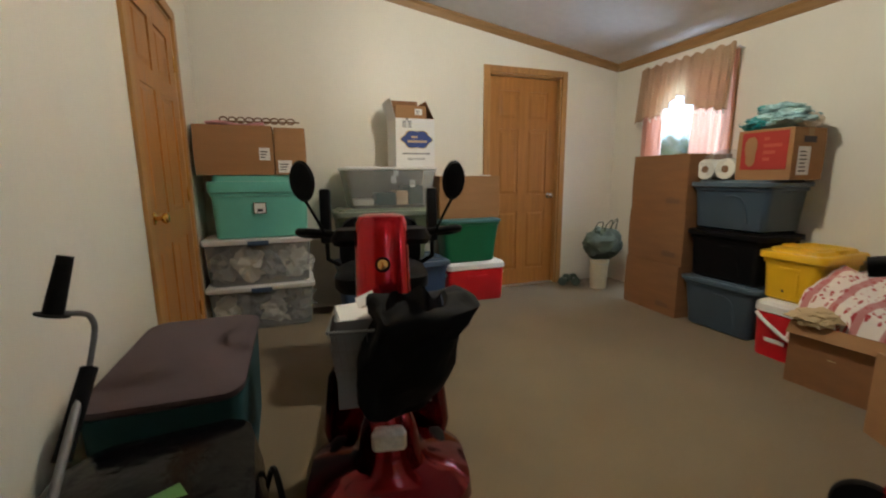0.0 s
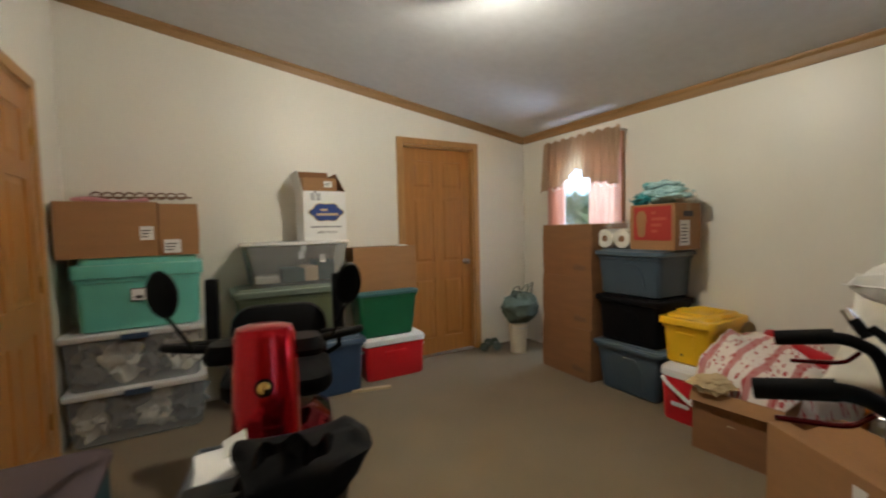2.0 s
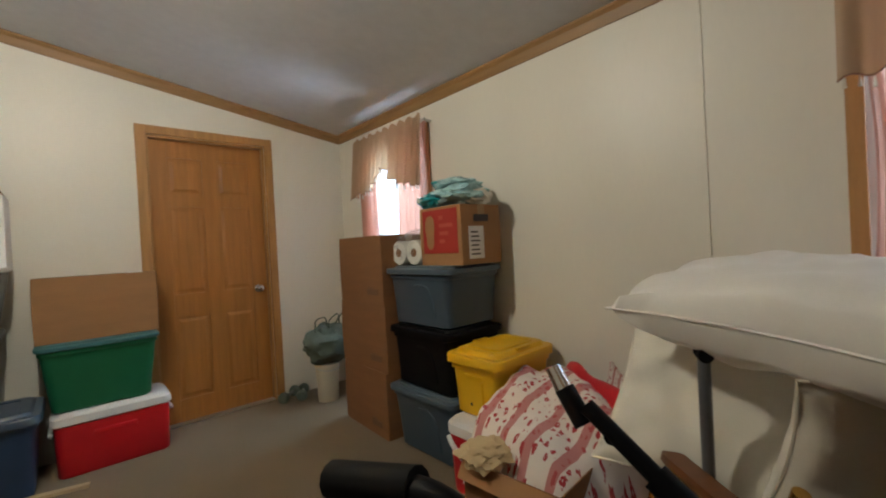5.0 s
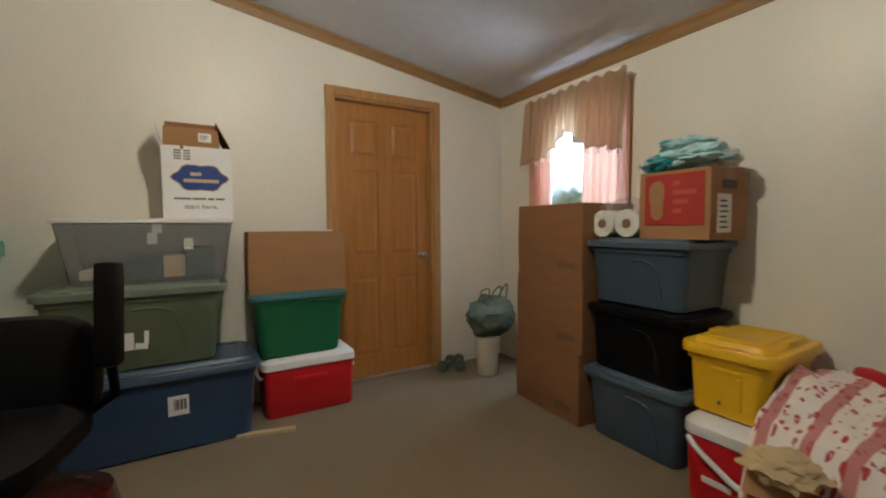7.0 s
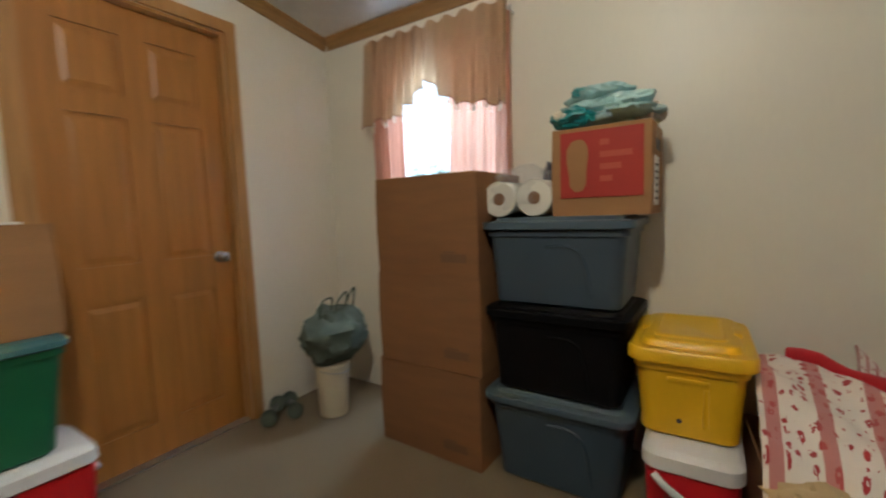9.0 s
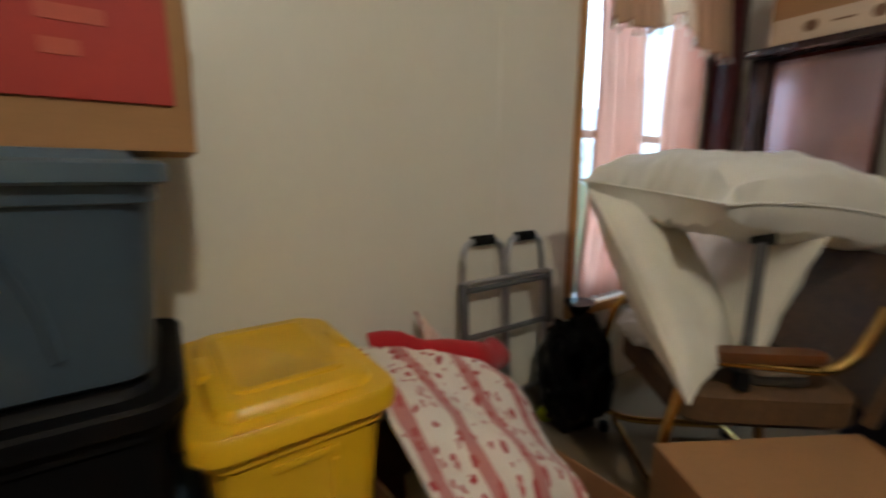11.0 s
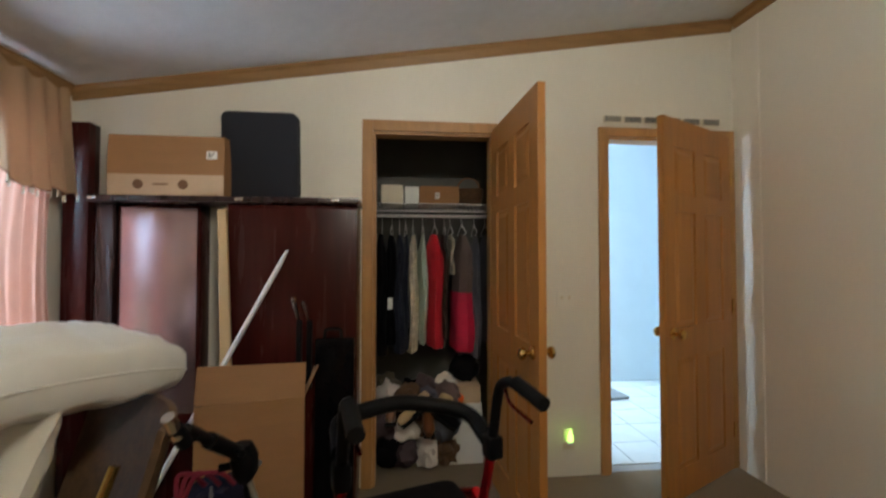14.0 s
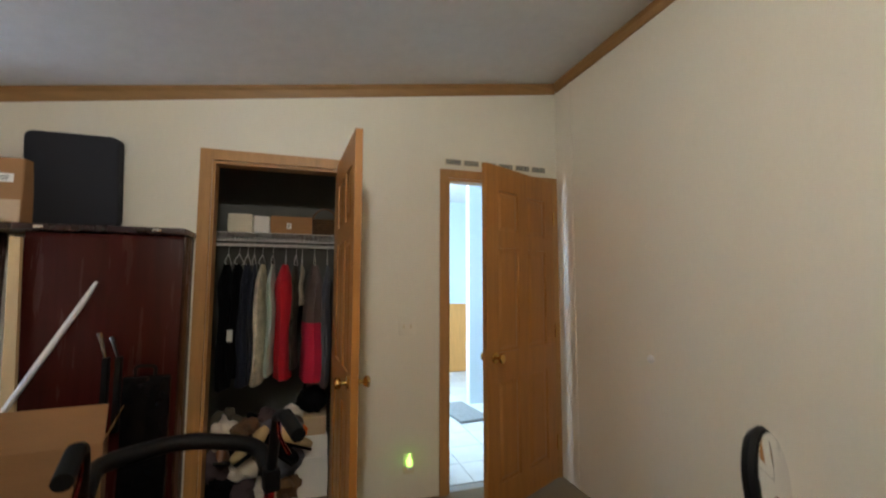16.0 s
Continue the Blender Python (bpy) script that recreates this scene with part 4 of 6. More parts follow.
db = thing("dumbbell", "grey-green iron dumbbell on the carpet", "dumbbell", pose(-0.52, -0.13, 0.045, 0, 0, 62), "dumbbells")
b = B()
tube(b, ((-0.07, 0, 0), (0.07, 0, 0)), 0.013, 10)
part("bar", b, GREYTUBE, db)
for s in (-1, 1):
    b = B()
    lathe(b, ((0.02, -0.035), (0.038, -0.025), (0.045, 0), (0.038, 0.025), (0.02, 0.035)), 12, pose(s * 0.085, 0, 0, 0, 90, 0))
    part("weight", b, DUSTY, db, "rounded iron weight")
copy_thing(db, pose(-0.62, -0.10, 0.045, 0, 0, 40))

# ---- along the east wall ----
EAST = -90
for k, (z, h, dy, rz, w) in enumerate(((0, 0.41, 0.0, -93, 0.555), (0.4105, 0.415, -0.005, -90, 0.535), (0.826, 0.43, -0.01, -91, 0.53))):
    carton("tall brown cardboard carton in a stack of three by the window", pose(-0.262, -1.045 + dy, z, 0, 0, rz), w, 0.43, h, CARD_D, group="stacked cartons",
           prints=((0.09, 0.06, 0.12, 0.035), (0.10, 0.10, 0.06, 0.006)), tape=k == 2)
tote("slate blue plastic tote on the carpet under two others", pose(-0.26, -1.605, 0, 0, 0, EAST), 0.55, 0.44, 0.372, SLATE, SLATE_L, lid=0.03, taper=0.045, group="stacked totes")
tote("black plastic tote with a lid in a stack", pose(-0.255, -1.605, 0.3725, 0, 0, EAST - 1), 0.535, 0.42, 0.352, BLACKP, BLACKP, lid=0.04, taper=0.03, group="stacked totes")
tt = tote("slate blue plastic tote with a pale rim atop the stack", pose(-0.25, -1.605, 0.725, 0, 0, EAST), 0.545, 0.43, 0.340, SLATE, SLATE_L, lid=0.035, taper=0.035, group="stacked totes")
TOP = 1.0655

pr = thing("paper_towel_pack", "pack of white paper towel rolls in clear wrap on the tote", "paper towels", pose(-0.30, -1.447, TOP))
for k, y in enumerate((-0.074, 0.074)):
    b = B()
    R = 0.073
    lathe(b, ((0.021, -0.14), (R - 0.004, -0.14), (R, -0.135), (R, 0.135), (R - 0.004, 0.14), (0.021, 0.14), (0.020, 0.12), (0.020, -0.12)), 28, pose(0.05, y, R + 0.001, 0, 90, 0))
    roll = part("paper_roll", b, WHITECLOTH, pr, "white paper roll")
    b = B()
    lathe(b, ((0.001, -0.1405), (0.0185, -0.1405), (0.023, -0.141), (0.025, -0.1415), (0.025, 0.1415), (0.023, 0.141), (0.0185, 0.1405), (0.001, 0.1405)), 20, pose(0.049, y, R + 0.001, 0, 90, 0))
    part("core", b, CARD_D, roll, "brown card core")
b = B()
lump(b, (0.33, 0.31, 0.21), seed=9, rough=0.22, freq=3.2, m=pose(0.04, 0.01, 0), sub=4)
part("wrap", b, CLEARWRAP, pr, "crinkled clear wrap")
dbag = thing("plastic_bag", "dark crumpled plastic bag beside the paper rolls", "bag", pose(-0.15, -1.525, TOP))
b = B()
lump(b, (0.13, 0.10, 0.225), seed=3, rough=0.4, freq=2.0)
part("body", b, mat("dark_grey_bag", (0.05, 0.05, 0.075), 0.3, var=0.3, bump=0.4), dbag)

rb = carton("brown carton with a large red printed panel and a footprint mark", pose(-0.245, -1.765, TOP, 0, 0, EAST - 1), 0.335, 0.30, 0.315, CARD, sag=0.003)
b = B()
box(b, (-0.135, -0.1565, 0.065), (0.145, -0.1525, 0.30), 0.0015)
rp = part("red_panel", b, REDPRINT, rb, "red printed panel", False)
b = B()
foot = [(-0.005, 0.0), (0.02, 0.005), (0.033, 0.03), (0.033, 0.075), (0.040, 0.12), (0.038, 0.16), (0.022, 0.185), (0.0, 0.187), (-0.02, 0.18), (-0.036, 0.155), (-0.037, 0.11), (-0.028, 0.06), (-0.026, 0.02)]
f = [Vector((x - 0.075, -0.1578, z + 0.085)) for x, z in foot]
loft(b, [[p + Vector((0, 0.0013, 0)) for p in f], f])
part("foot_mark", b, CARD, rp, "tan footprint mark", False)
bars([[(0, 0.03)], [(0, 0.105)], [(0, 0.07)], [(0, 0.04)]], 0.005, -0.1568, 0.245, 0.042, 0.020, mat("pale_red_print", (0.46, 0.085, 0.05), 0.7, var=0.15, bump=0.0), rp)
b = B()
box(b, (0.1695, -0.10, 0.03), (0.1725, 0.01, 0.20), 0.001)
sl = part("label", b, PAPER, rb, "white paper label", False)
for k in range(6):
    b = B()
    box(b, (0.172, -0.085, 0.05 + 0.023 * k), (0.1735, -0.02 - 0.006 * (k % 3), 0.058 + 0.023 * k))
    part("print", b, INK, sl, "illegible line of print", False)
b = B()
box(b, (0.1695, -0.06, 0.225), (0.1725, 0.05, 0.262), 0.0, None)
part("hand_hole", b, INK, rb, "dark hand hole", False)
for k, (sz, dx, dy, dz, mm, nm) in enumerate((((0.31, 0.35, 0.13), 0.0, 0, 0, TEALWRAP, "aqua plastic-wrapped pack"), ((0.14, 0.16, 0.075), -0.12, 0.10, 0.0, TEALDARK, "dark teal plastic-wrapped pack"),
                                             ((0.16, 0.12, 0.09), 0.02, -0.13, 0.0, WHITECLOTH, "white folded absorbent pads"), ((0.27, 0.24, 0.085), 0.02, 0.03, 0.085, TEALWRAP, "aqua plastic-wrapped pack"))):
    pk = thing("wrapped_pack", nm + " heaped on the red-printed carton", "pack", pose(-0.24 + dx, -1.765 + dy, TOP + 0.3165 + dz), "wrapped packs")
    b = B()
    lump(b, sz, seed=20 + k, rough=0.35, freq=2.0, sub=4)
    part("pack", b, mm, pk)
    if k in (1, 3):
        b = B()
        lump(b, (sz[0] * 0.35, sz[1] * 0.3, sz[2] * 0.5), seed=30 + k, rough=0.4, freq=2.4, m=pose(-sz[0] * 0.33, sz[1] * 0.2, sz[2] * 0.35))
        part("tail", b, TEALDARK if k == 3 else WHITECLOTH, pk, "twisted wrap end")

# yellow tote on a red drinks cooler
jug = thing("drinks_cooler", "red drinks cooler with a white lid and swing handle", "cooler", pose(-0.345, -2.06, 0))
b = B()
loft(b, [ring(0.42, 0.23, 0.04, 0), ring(0.43, 0.24, 0.045, 0.012), ring(0.45, 0.26, 0.045, 0.275), ring(0.45, 0.26, 0.045, 0.28)])
part("body", b, REDP, jug)
b = B()
loft(b, [ring(0.455, 0.265, 0.05, 0.278), ring(0.468, 0.278, 0.055, 0.284), ring(0.465, 0.275, 0.055, 0.325), ring(0.43, 0.24, 0.05, 0.343)])
part("lid", b, WHITEP, jug, "white lid")
b = B()
tube(b, bend(((-0.238, 0.10, 0.27), (-0.252, 0.06, 0.24), (-0.252, -0.09, 0.15), (-0.24, -0.12, 0.16))), 0.012, 8)
part("swing_handle", b, WHITEP, jug, "white swing handle")
b = B()
box(b, (-0.2265, -0.06, 0.10), (-0.222, 0.05, 0.125), 0.002, None)
part("logo_shape", b, WHITEP, jug, "small white logo shape", False)
yt = tote("bright yellow lidded plastic tote on the drinks cooler", pose(-0.275, -2.045, 0.3435, 0, 0, EAST + 1), 0.335, 0.45, 0.318, YELLOW, YELLOW, lid=0.055, taper=0.03, ridge=False, over=0.012)
b = B()
box(b, (-0.06, -0.214, 0.19), (0.055, -0.198, 0.206), 0.005)
box(b, (0.04, -0.206, 0.06), (0.055, -0.188, 0.19), 0.005, pose(0.0, 0, 0, 3))
part("grip_ridge", b, YELLOW, yt, "moulded yellow grip")
b = B()
lathe(b, ((0.006, 0), (0.008, 0.002), (0.002, 0.003)), 12, pose(-0.025, -0.203, 0.062, 90))
part("plug_hole", b, INK, yt, "small dark hole")
b = B()
loft(b, [ring(0.215, 0.31, 0.03, 0.306), ring(0.205, 0.30, 0.03, 0.323), ring(0.185, 0.28, 0.025, 0.325), ring(0.175, 0.27, 0.02, 0.321)])
part("lid_panel", b, YELLOW, yt, "raised lid panel")
for x in (-0.135, 0.135):
    b = B()
    box(b, (x - 0.012, -0.05, 0.308), (x + 0.012, 0.05, 0.324), 0.005)
    part("lid_grip", b, YELLOW, yt)


# ---- blanket heap on a carton beside the yellow tote ----
hb = thing("cardboard_box", "low open brown carton stuffed with kraft paper by the wall", "cardboard box", pose(-0.46, -2.44, 0, 0, 0, 4))
b = B()
open_box(b, 0.60, 0.42, 0.34, 0.005)
part("body", b, CARD_D, hb, "", False)
b = B()
box(b, (-0.07, -0.21, -0.004), (0, 0.21, 0), 0.0, pose(-0.30, 0, 0.338, 0, -58))
part("flap", b, CARD, hb, "bent front flap", False)
b = B()
lump(b, (0.48, 0.36, 0.345), seed=41, rough=0.16, freq=2.6, m=pose(-0.04, 0, 0.006), sub=4)
part("kraft_paper", b, TANPAPER, hb, "crumpled kraft paper")
b = B()
lump(b, (0.20, 0.20, 0.075), seed=43, rough=0.4, freq=2.6, m=pose(-0.25, 0.125, 0.335, 0, -8), sub=4)
part("kraft_paper", b, TANPAPER, hb, "crumpled kraft paper spilling over the edge")

bk = thing("knitted_blanket", "white and red patterned knitted blanket heaped on the carton", "blanket", pose(0, 0, 0))


def heap(u, v):
    # u from the room side to the wall, v from north to south
    x = -0.72 + 0.66 * u
    y = -2.22 - 0.55 * v + 0.10 * (1 - u) * v
    top = 0.43 + 0.16 * math.sin(math.pi * min(1, u * 0.72)) ** 1.2 - 0.16 * v * v - 0.03 * u
    edge = min(1, u / 0.14)
    hang = 0.22 * (1 - edge) ** 1.4
    side = 0.30 * max(0, (v - 0.86) / 0.14) ** 1.5
    f = 0.030 * noise.noise(Vector((x * 6, y * 6, 1.7))) + 0.016 * noise.noise(Vector((x * 15, y * 15, 4.2))) + 0.012 * math.sin(14 * u + 9 * v)
    return Vector((x - 0.03 * (1 - edge), y - 0.03 * max(0, (v - 0.86) / 0.14), max(0.01, top - hang - side + f)))


part("blanket", sheet(heap, 60, 56, 0.012), KNIT, bk)
rf = thing("fleece_throw", "rolled red fleece throw along the blanket's edge", "throw", pose(0, 0, 0))
b = B()
pts = [Vector((-0.10 - 0.10 * math.sin(3 * k / 14), -2.34 - 0.46 * k / 14, 0.545 - 0.15 * (k / 14) ** 1.3 + 0.012 * math.sin(k))) for k in range(15)]
tube(b, pts, 0.036, 14, 0.062)
for v in b.verts:
    v.co += 0.022 * noise.noise_vector(v.co * 9)
part("roll", b, PLUSH, rf)
b = sheet(lambda u, v: Vector((-0.05 - 0.13 * u, -2.62 + 0.10 * v, 0.47 + 0.13 * v * (1 - u) + 0.02 * math.sin(9 * u))), 10, 8, 0.008)
part("corner", b, KNIT, rf, "patterned turned-up corner")

# ---- folded walker against the wall ----
wk = thing("folding_walker", "folded aluminium walking frame with grey grips leaning on the wall", "walker", pose(-0.075, -2.93, 0, 0, 4, 0))
for j, (dx, h) in enumerate(((0.0, 0.80), (-0.055, 0.805))):
    y0 = -0.20 + 0.0
    for k, (a, c) in enumerate(((0.205, 0.005), (-0.005, -0.205))):
        b = B()
        tube(b, bend(((dx, a + 0.01, 0.02), (dx, a, h - 0.10), (dx, a - 0.02, h), (dx, c + 0.02, h), (dx, c, h - 0.10), (dx, c - 0.01, 0.02)), 5), 0.0125, 10)
        part("leg_tube", b, ALU, wk, "bent aluminium tube") if j == 0 else b.free()
    if j == 0:
        for c in (0.105, -0.105):
            b = B()
            tube(b, ((0, c + 0.045, h + 0.002), (0, c - 0.045, h + 0.002)), 0.019, 10)
            part("hand_grip", b, RUBBER, wk, "dark foam grip")
for z, mm in ((0.655, ALU), (0.63, GREYTUBE), (0.46, GREYTUBE), (0.20, ALU)):
    b = B()
    tube(b, bend(((-0.02, 0.22, z), (-0.03, 0.0, z + 0.004), (-0.02, -0.22, z)), 4), 0.011, 8)
    part("cross_bar", b, mm, wk)
for y in (0.215, -0.215):
    b = B()
    box(b, (-0.032, y - 0.014, 0.44), (-0.006, y + 0.014, 0.66), 0.006)
    part("side_bracket", b, GREYTUBE, wk, "grey folding bracket")
for y in (0.216, 0.0, -0.215):
    b = B()
    lathe(b, ((0.002, 0), (0.02, 0.004), (0.031, 0.02), (0.033, 0.033), (0.027, 0.054), (0.012, 0.065)), 16, pose(-0.0, y, 0.001))
    part("tennis_ball", b, TENNIS, wk, "yellow-green tennis ball foot")

# ---- armchair with pillows, crutch and clutter ----
CH = pose(-0.63, -3.32, 0, 0, 0, -39)
ch = thing("rattan_armchair", "brass and walnut armchair with a woven rattan back", "chair", CH)
b = B()
loft(b, [ring(0.46, 0.44, 0.06, 0.36), ring(0.50, 0.48, 0.08, 0.38), ring(0.50, 0.48, 0.08, 0.45), ring(0.44, 0.42, 0.08, 0.475)])
part("seat", b, RATTAN, ch, "padded brown seat")


def backf(u, v):
    a = (u - 0.5) * 2.9
    return Vector((0.285 * math.sin(a), -0.20 - 0.12 * math.cos(a) - 0.11 * v, 0.40 + 0.40 * v - 0.03 * v * abs(2 * u - 1) ** 3))


part("backrest", sheet(backf, 18, 14, 0.025), RATTAN, ch, "curved woven backrest")
for s in (-1, 1):
    b = B()
    tube(b, bend(((s * 0.27, -0.22, 0.05), (s * 0.28, 0.26, 0.05), (s * 0.28, 0.30, 0.30), (s * 0.28, 0.24, 0.575), (s * 0.28, 0.10, 0.565), (s * 0.28, -0.10, 0.55), (s * 0.28, -0.155, 0.60), (s * 0.28, -0.20, 0.72)), 6), 0.014, 10)
    fr = part("arm_frame", b, BRASS, ch, "bent brass tube")
    b = B()
    loft(b, [ring(0.045, 0.26, 0.02, 0.574, s * 0.28, 0.06), ring(0.055, 0.28, 0.025, 0.584, s * 0.28, 0.06), ring(0.05, 0.27, 0.025, 0.602, s * 0.28, 0.06)])
    part("arm_pad", b, WALNUT, fr, "polished walnut arm pad")
b = B()
tube(b, ((-0.27, -0.2, 0.05), (0.27, -0.2, 0.05)), 0.013, 8)
tube(b, ((-0.28, 0.22, 0.05), (0.28, 0.22, 0.05)), 0.013, 8)
for s in (-1, 1):
    tube(b, ((s * 0.27, 0.0, 0.05), (s * 0.2, 0.0, 0.36)), 0.012, 8)
part("base_frame", b, BRASS, ch, "brass base rails")
for sx in (-1, 1):
    for sy in (-0.22, 0.26):
        b = B()
        lathe(b, ((0.012, 0), (0.02, 0.004), (0.02, 0.036), (0.012, 0.04)), 12, pose(sx * 0.272, sy, 0))
        part("foot", b, RUBBER, ch)
for k, (x, y, z, w, d, h, mm, nm) in enumerate(((-0.74, -3.26, 0.4755, 0.22, 0.17, 0.03, GREYMIX, "folded grey clothes on the chair seat"), (-0.745, -3.255, 0.506, 0.21, 0.16, 0.014, WHITECLOTH, "folded white linen on the chair seat"),
                                                (-0.735, -3.265, 0.5205, 0.20, 0.15, 0.025, BLACKCLOTH, "folded black cloth on the chair seat"))):
    fo = thing("folded_cloth", nm, "cloth", pose(x, y, z, 0, 0, -44 + 6 * k), "clothes on the chair")
    b = B()
    loft(b, [ring(w - 0.02, d - 0.02, 0.03, 0), ring(w, d, 0.04, h * 0.3), ring(w, d, 0.04, h * 0.7), ring(w - 0.03, d - 0.03, 0.03, h)])
    for v in b.verts:
        v.co += 0.005 * noise.noise_vector(v.co * 14)
        v.co.z = max(0, v.co.z)
    part("fold", b, mm, fo)


def pillow(label, m, w, h, t, seed, material, slump=0.0, plump=0.5, crease=0.0, soft_end=0.0):
    th = thing("pillow", label, "pillow", m, "pillows on the chair")
    bm = pillow_mesh(w, h, t, seed, slump, plump, crease, soft_end)
    p = part("stuffing", bm, material, th)
    e = B()
    pts = []
    for k in range(49):
        a = k / 48 * 4
        s, f = int(a) % 4, a - int(a)
        u, v = ((-1 + 2 * f, -1), (1, -1 + 2 * f), (1 - 2 * f, 1), (-1, 1 - 2 * f))[s]
        x = u * w / 2 * (1 - 0.10 * (1 - abs(v) ** 2) * abs(u) ** 4)
        y = v * h / 2 * (1 - 0.12 * (1 - abs(u) ** 2) * abs(v) ** 4)
        k2 = 1 - soft_end * (max(0, u) * v) ** 2
        pts.append((x * k2, y * k2, -slump * u * u * 0.5))
    tube(e, pts, 0.004, 5)
    part("seam", e, material, th, "sewn edge")
    return th


# lower pillow stands on its edge against the chair, upper one lies across the arms
def aimed(c, ax, ay, roll=0.0):
    """A pose at c whose x runs along ax and whose y leans towards ay."""
    x = Vector(ax).normalized()
    z = x.cross(Vector(ay)).normalized()
    y = z.cross(x)
    m = Matrix((x, y, z)).transposed().to_4x4()
    m.translation = c
    return m


pillow("cream cotton pillow standing on its corner against the armchair", aimed((-0.565, -3.078, 0.722), (0.304, -0.02, 0.449), (0.17, -0.9, -0.12)), 0.56, 0.55, 0.15, 2, WHITECLOTH, 0.0, 0.5, 0.015)
pillow("long plump white pillow lying across the armchair", aimed((-0.66, -3.41, 0.965), (-0.25, -0.97, -0.12), (0.95, -0.25, 0.09)), 1.0, 0.49, 0.24, 5, SATIN, 0.06, 0.30, 0.06, 0.20)
pillow("cream pillow leaning on the chair back under another", aimed((-0.53, -3.46, 0.675), (0.78, -0.63, 0.0), (-0.20, -0.25, 0.9)), 0.72, 0.42, 0.15, 8, WHITECLOTH, 0.02)

cr = thing("crutch", "short grey metal crutch propped under the pillow", "crutch", pose(-0.765, -3.10, 0.476, 0, 0, 30))
b = B()
tube(b, ((0.0, 0.0, 0.03), (0.0, 0, 0.40)), 0.014, 10)
part("shaft", b, GREYTUBE, cr, "grey tube")
b = B()
tube(b, ((-0.024, 0, 0.405), (0.024, 0, 0.405)), 0.017, 10)
part("arm_rest", b, RUBBER, cr, "dark padded top")
b = B()
lathe(b, ((0.018, 0), (0.02, 0.01), (0.015, 0.05)), 12, pose(0, 0.0, 0))
part("tip", b, RUBBER, cr, "rubber tip")

gb = thing("garbage_bag", "black full plastic bag on the floor by the wall", "bag", pose(-0.165, -3.20, 0))
b = B()
lump(b, (0.29, 0.30, 0.48), seed=51, rough=0.25, freq=2.5, sub=4)
part("body", b, BLACKSHINE, gb)
b = B()
lathe(b, ((0.05, 0.44), (0.022, 0.475), (0.02, 0.49), (0.05, 0.52), (0.062, 0.545), (0.03, 0.54)), 14)
for v in b.verts:
    v.co += 0.012 * noise.noise_vector(v.co * 22)
part("tied_neck", b, BLACKSHINE, gb, "gathered bag neck")
gw = thing("plastic_bag", "crumpled white plastic bag on the chair seat", "bag", pose(-0.46, -3.17, 0.4755))
b = B()
lump(b, (0.17, 0.15, 0.12), seed=54, rough=0.35, freq=2.5)
part("body", b, WHITEP, gw)

# ---- open carton in front of the armchair ----
oc = thing("cardboard_box", "open brown carton with folded flaps on the carpet", "cardboard box", pose(-0.965, -3.015, 0, 0, 0, 240))
# local x along the long side; +y towards the room
L2, D2b, H2 = 0.285, 0.17, 0.36
b = B()
open_box(b, 2 * L2, 2 * D2b, H2)
part("body", b, CARD, oc, "", False)
for s, ang, fl2 in ((1, -14, 0.19), (-1, -3, 0.10)):
    b = B()
    box(b, (-L2, 0 if s < 0 else -fl2, -0.002), (L2, fl2 if s < 0 else 0, 0.002), 0.0, pose(0, s * D2b, H2, -ang if s > 0 else ang))
    part("flap", b, CARD, oc, "half-closed flap", False)
b = B()
box(b, (0.10, -D2b - 0.0016, 0.25), (0.15, -D2b + 0.0005, 0.32), 0)
part("label", b, PAPER, oc, "white paper label", False)

# ---- tall open carton by the headboard ----
tc2 = thing("cardboard_box", "tall open brown carton with one raised flap", "cardboard box", pose(-1.07, -4.093, 0, 0, 0, 13))
b = B()
open_box(b, 0.46, 0.13, 0.64, 0.005)
part("body", b, CARD, tc2, "", False)
b = B()
box(b, (-0.23, -0.004, 0), (0.23, 0, 0.165), 0, pose(0, 0.064, 0.641, 9, -2))
part("flap", b, CARD, tc2, "raised front flap", False)
b = B()
box(b, (-0.004, -0.06, 0), (0, 0.06, 0.15), 0, pose(-0.226, 0, 0.641, 0, -24))
part("flap", b, CARD, tc2, "short side flap", False)

bp = thing("portfolio_case", "flat black case leaning beside the tall carton", "case", pose(-1.435, -4.16, 0.0, 0))
b = B()
box(b, (-0.095, -0.02, 0.0), (0.095, 0.02, 0.90), 0.012)
part("body", b, BLACKSHINE, bp)
b = B()
tube(b, bend(((-0.03, 0.0, 0.895), (-0.03, 0.0, 0.945), (0.05, 0, 0.945), (0.05, 0, 0.895))), 0.008)
part("handle", b, BLACKP, bp)

# ---- mahogany furniture along the south wall ----
mh = thing("wall_unit", "dark mahogany wall unit with glossy curved panels", "wall unit", pose(0, S, 0))
b = B()
box(b, (-1.54, 0.02, 1.575), (-0.24, 0.24, 1.605), 0.004)
part("top_shelf", b, MAHOG_D, mh, "dark top shelf")
b = B()
box(b, (-1.53, 0.02, 0.0), (-0.88, 0.20, 1.574), 0.004)
part("cabinet_body", b, MAHOG, mh, "glossy mahogany front")
b = B()
rows = []
for k in range(17):
    u = k / 16
    x = -1.527 + 0.644 * u
    bow = 0.206 + 0.030 * math.sin(math.pi * u)
    rows.append([Vector((x, y, z)) for y, z in ((0.2005, 0.035), (bow, 0.035), (bow, 1.535), (bow - 0.003, 1.556), (bow - 0.006, 1.562), (0.2005, 1.562))])
loft(b, rows)
part("front_panel", b, MAHOG, mh, "bowed glossy mahogany front")
b = B()
box(b, (-0.72, 0.02, 0.0), (-0.32, 0.13, 1.574), 0.004)
pn = part("panel_backing", b, MAHOG, mh, "mahogany backing")
# pale metallic tint stands in for window light mirrored on the mahogany
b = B()
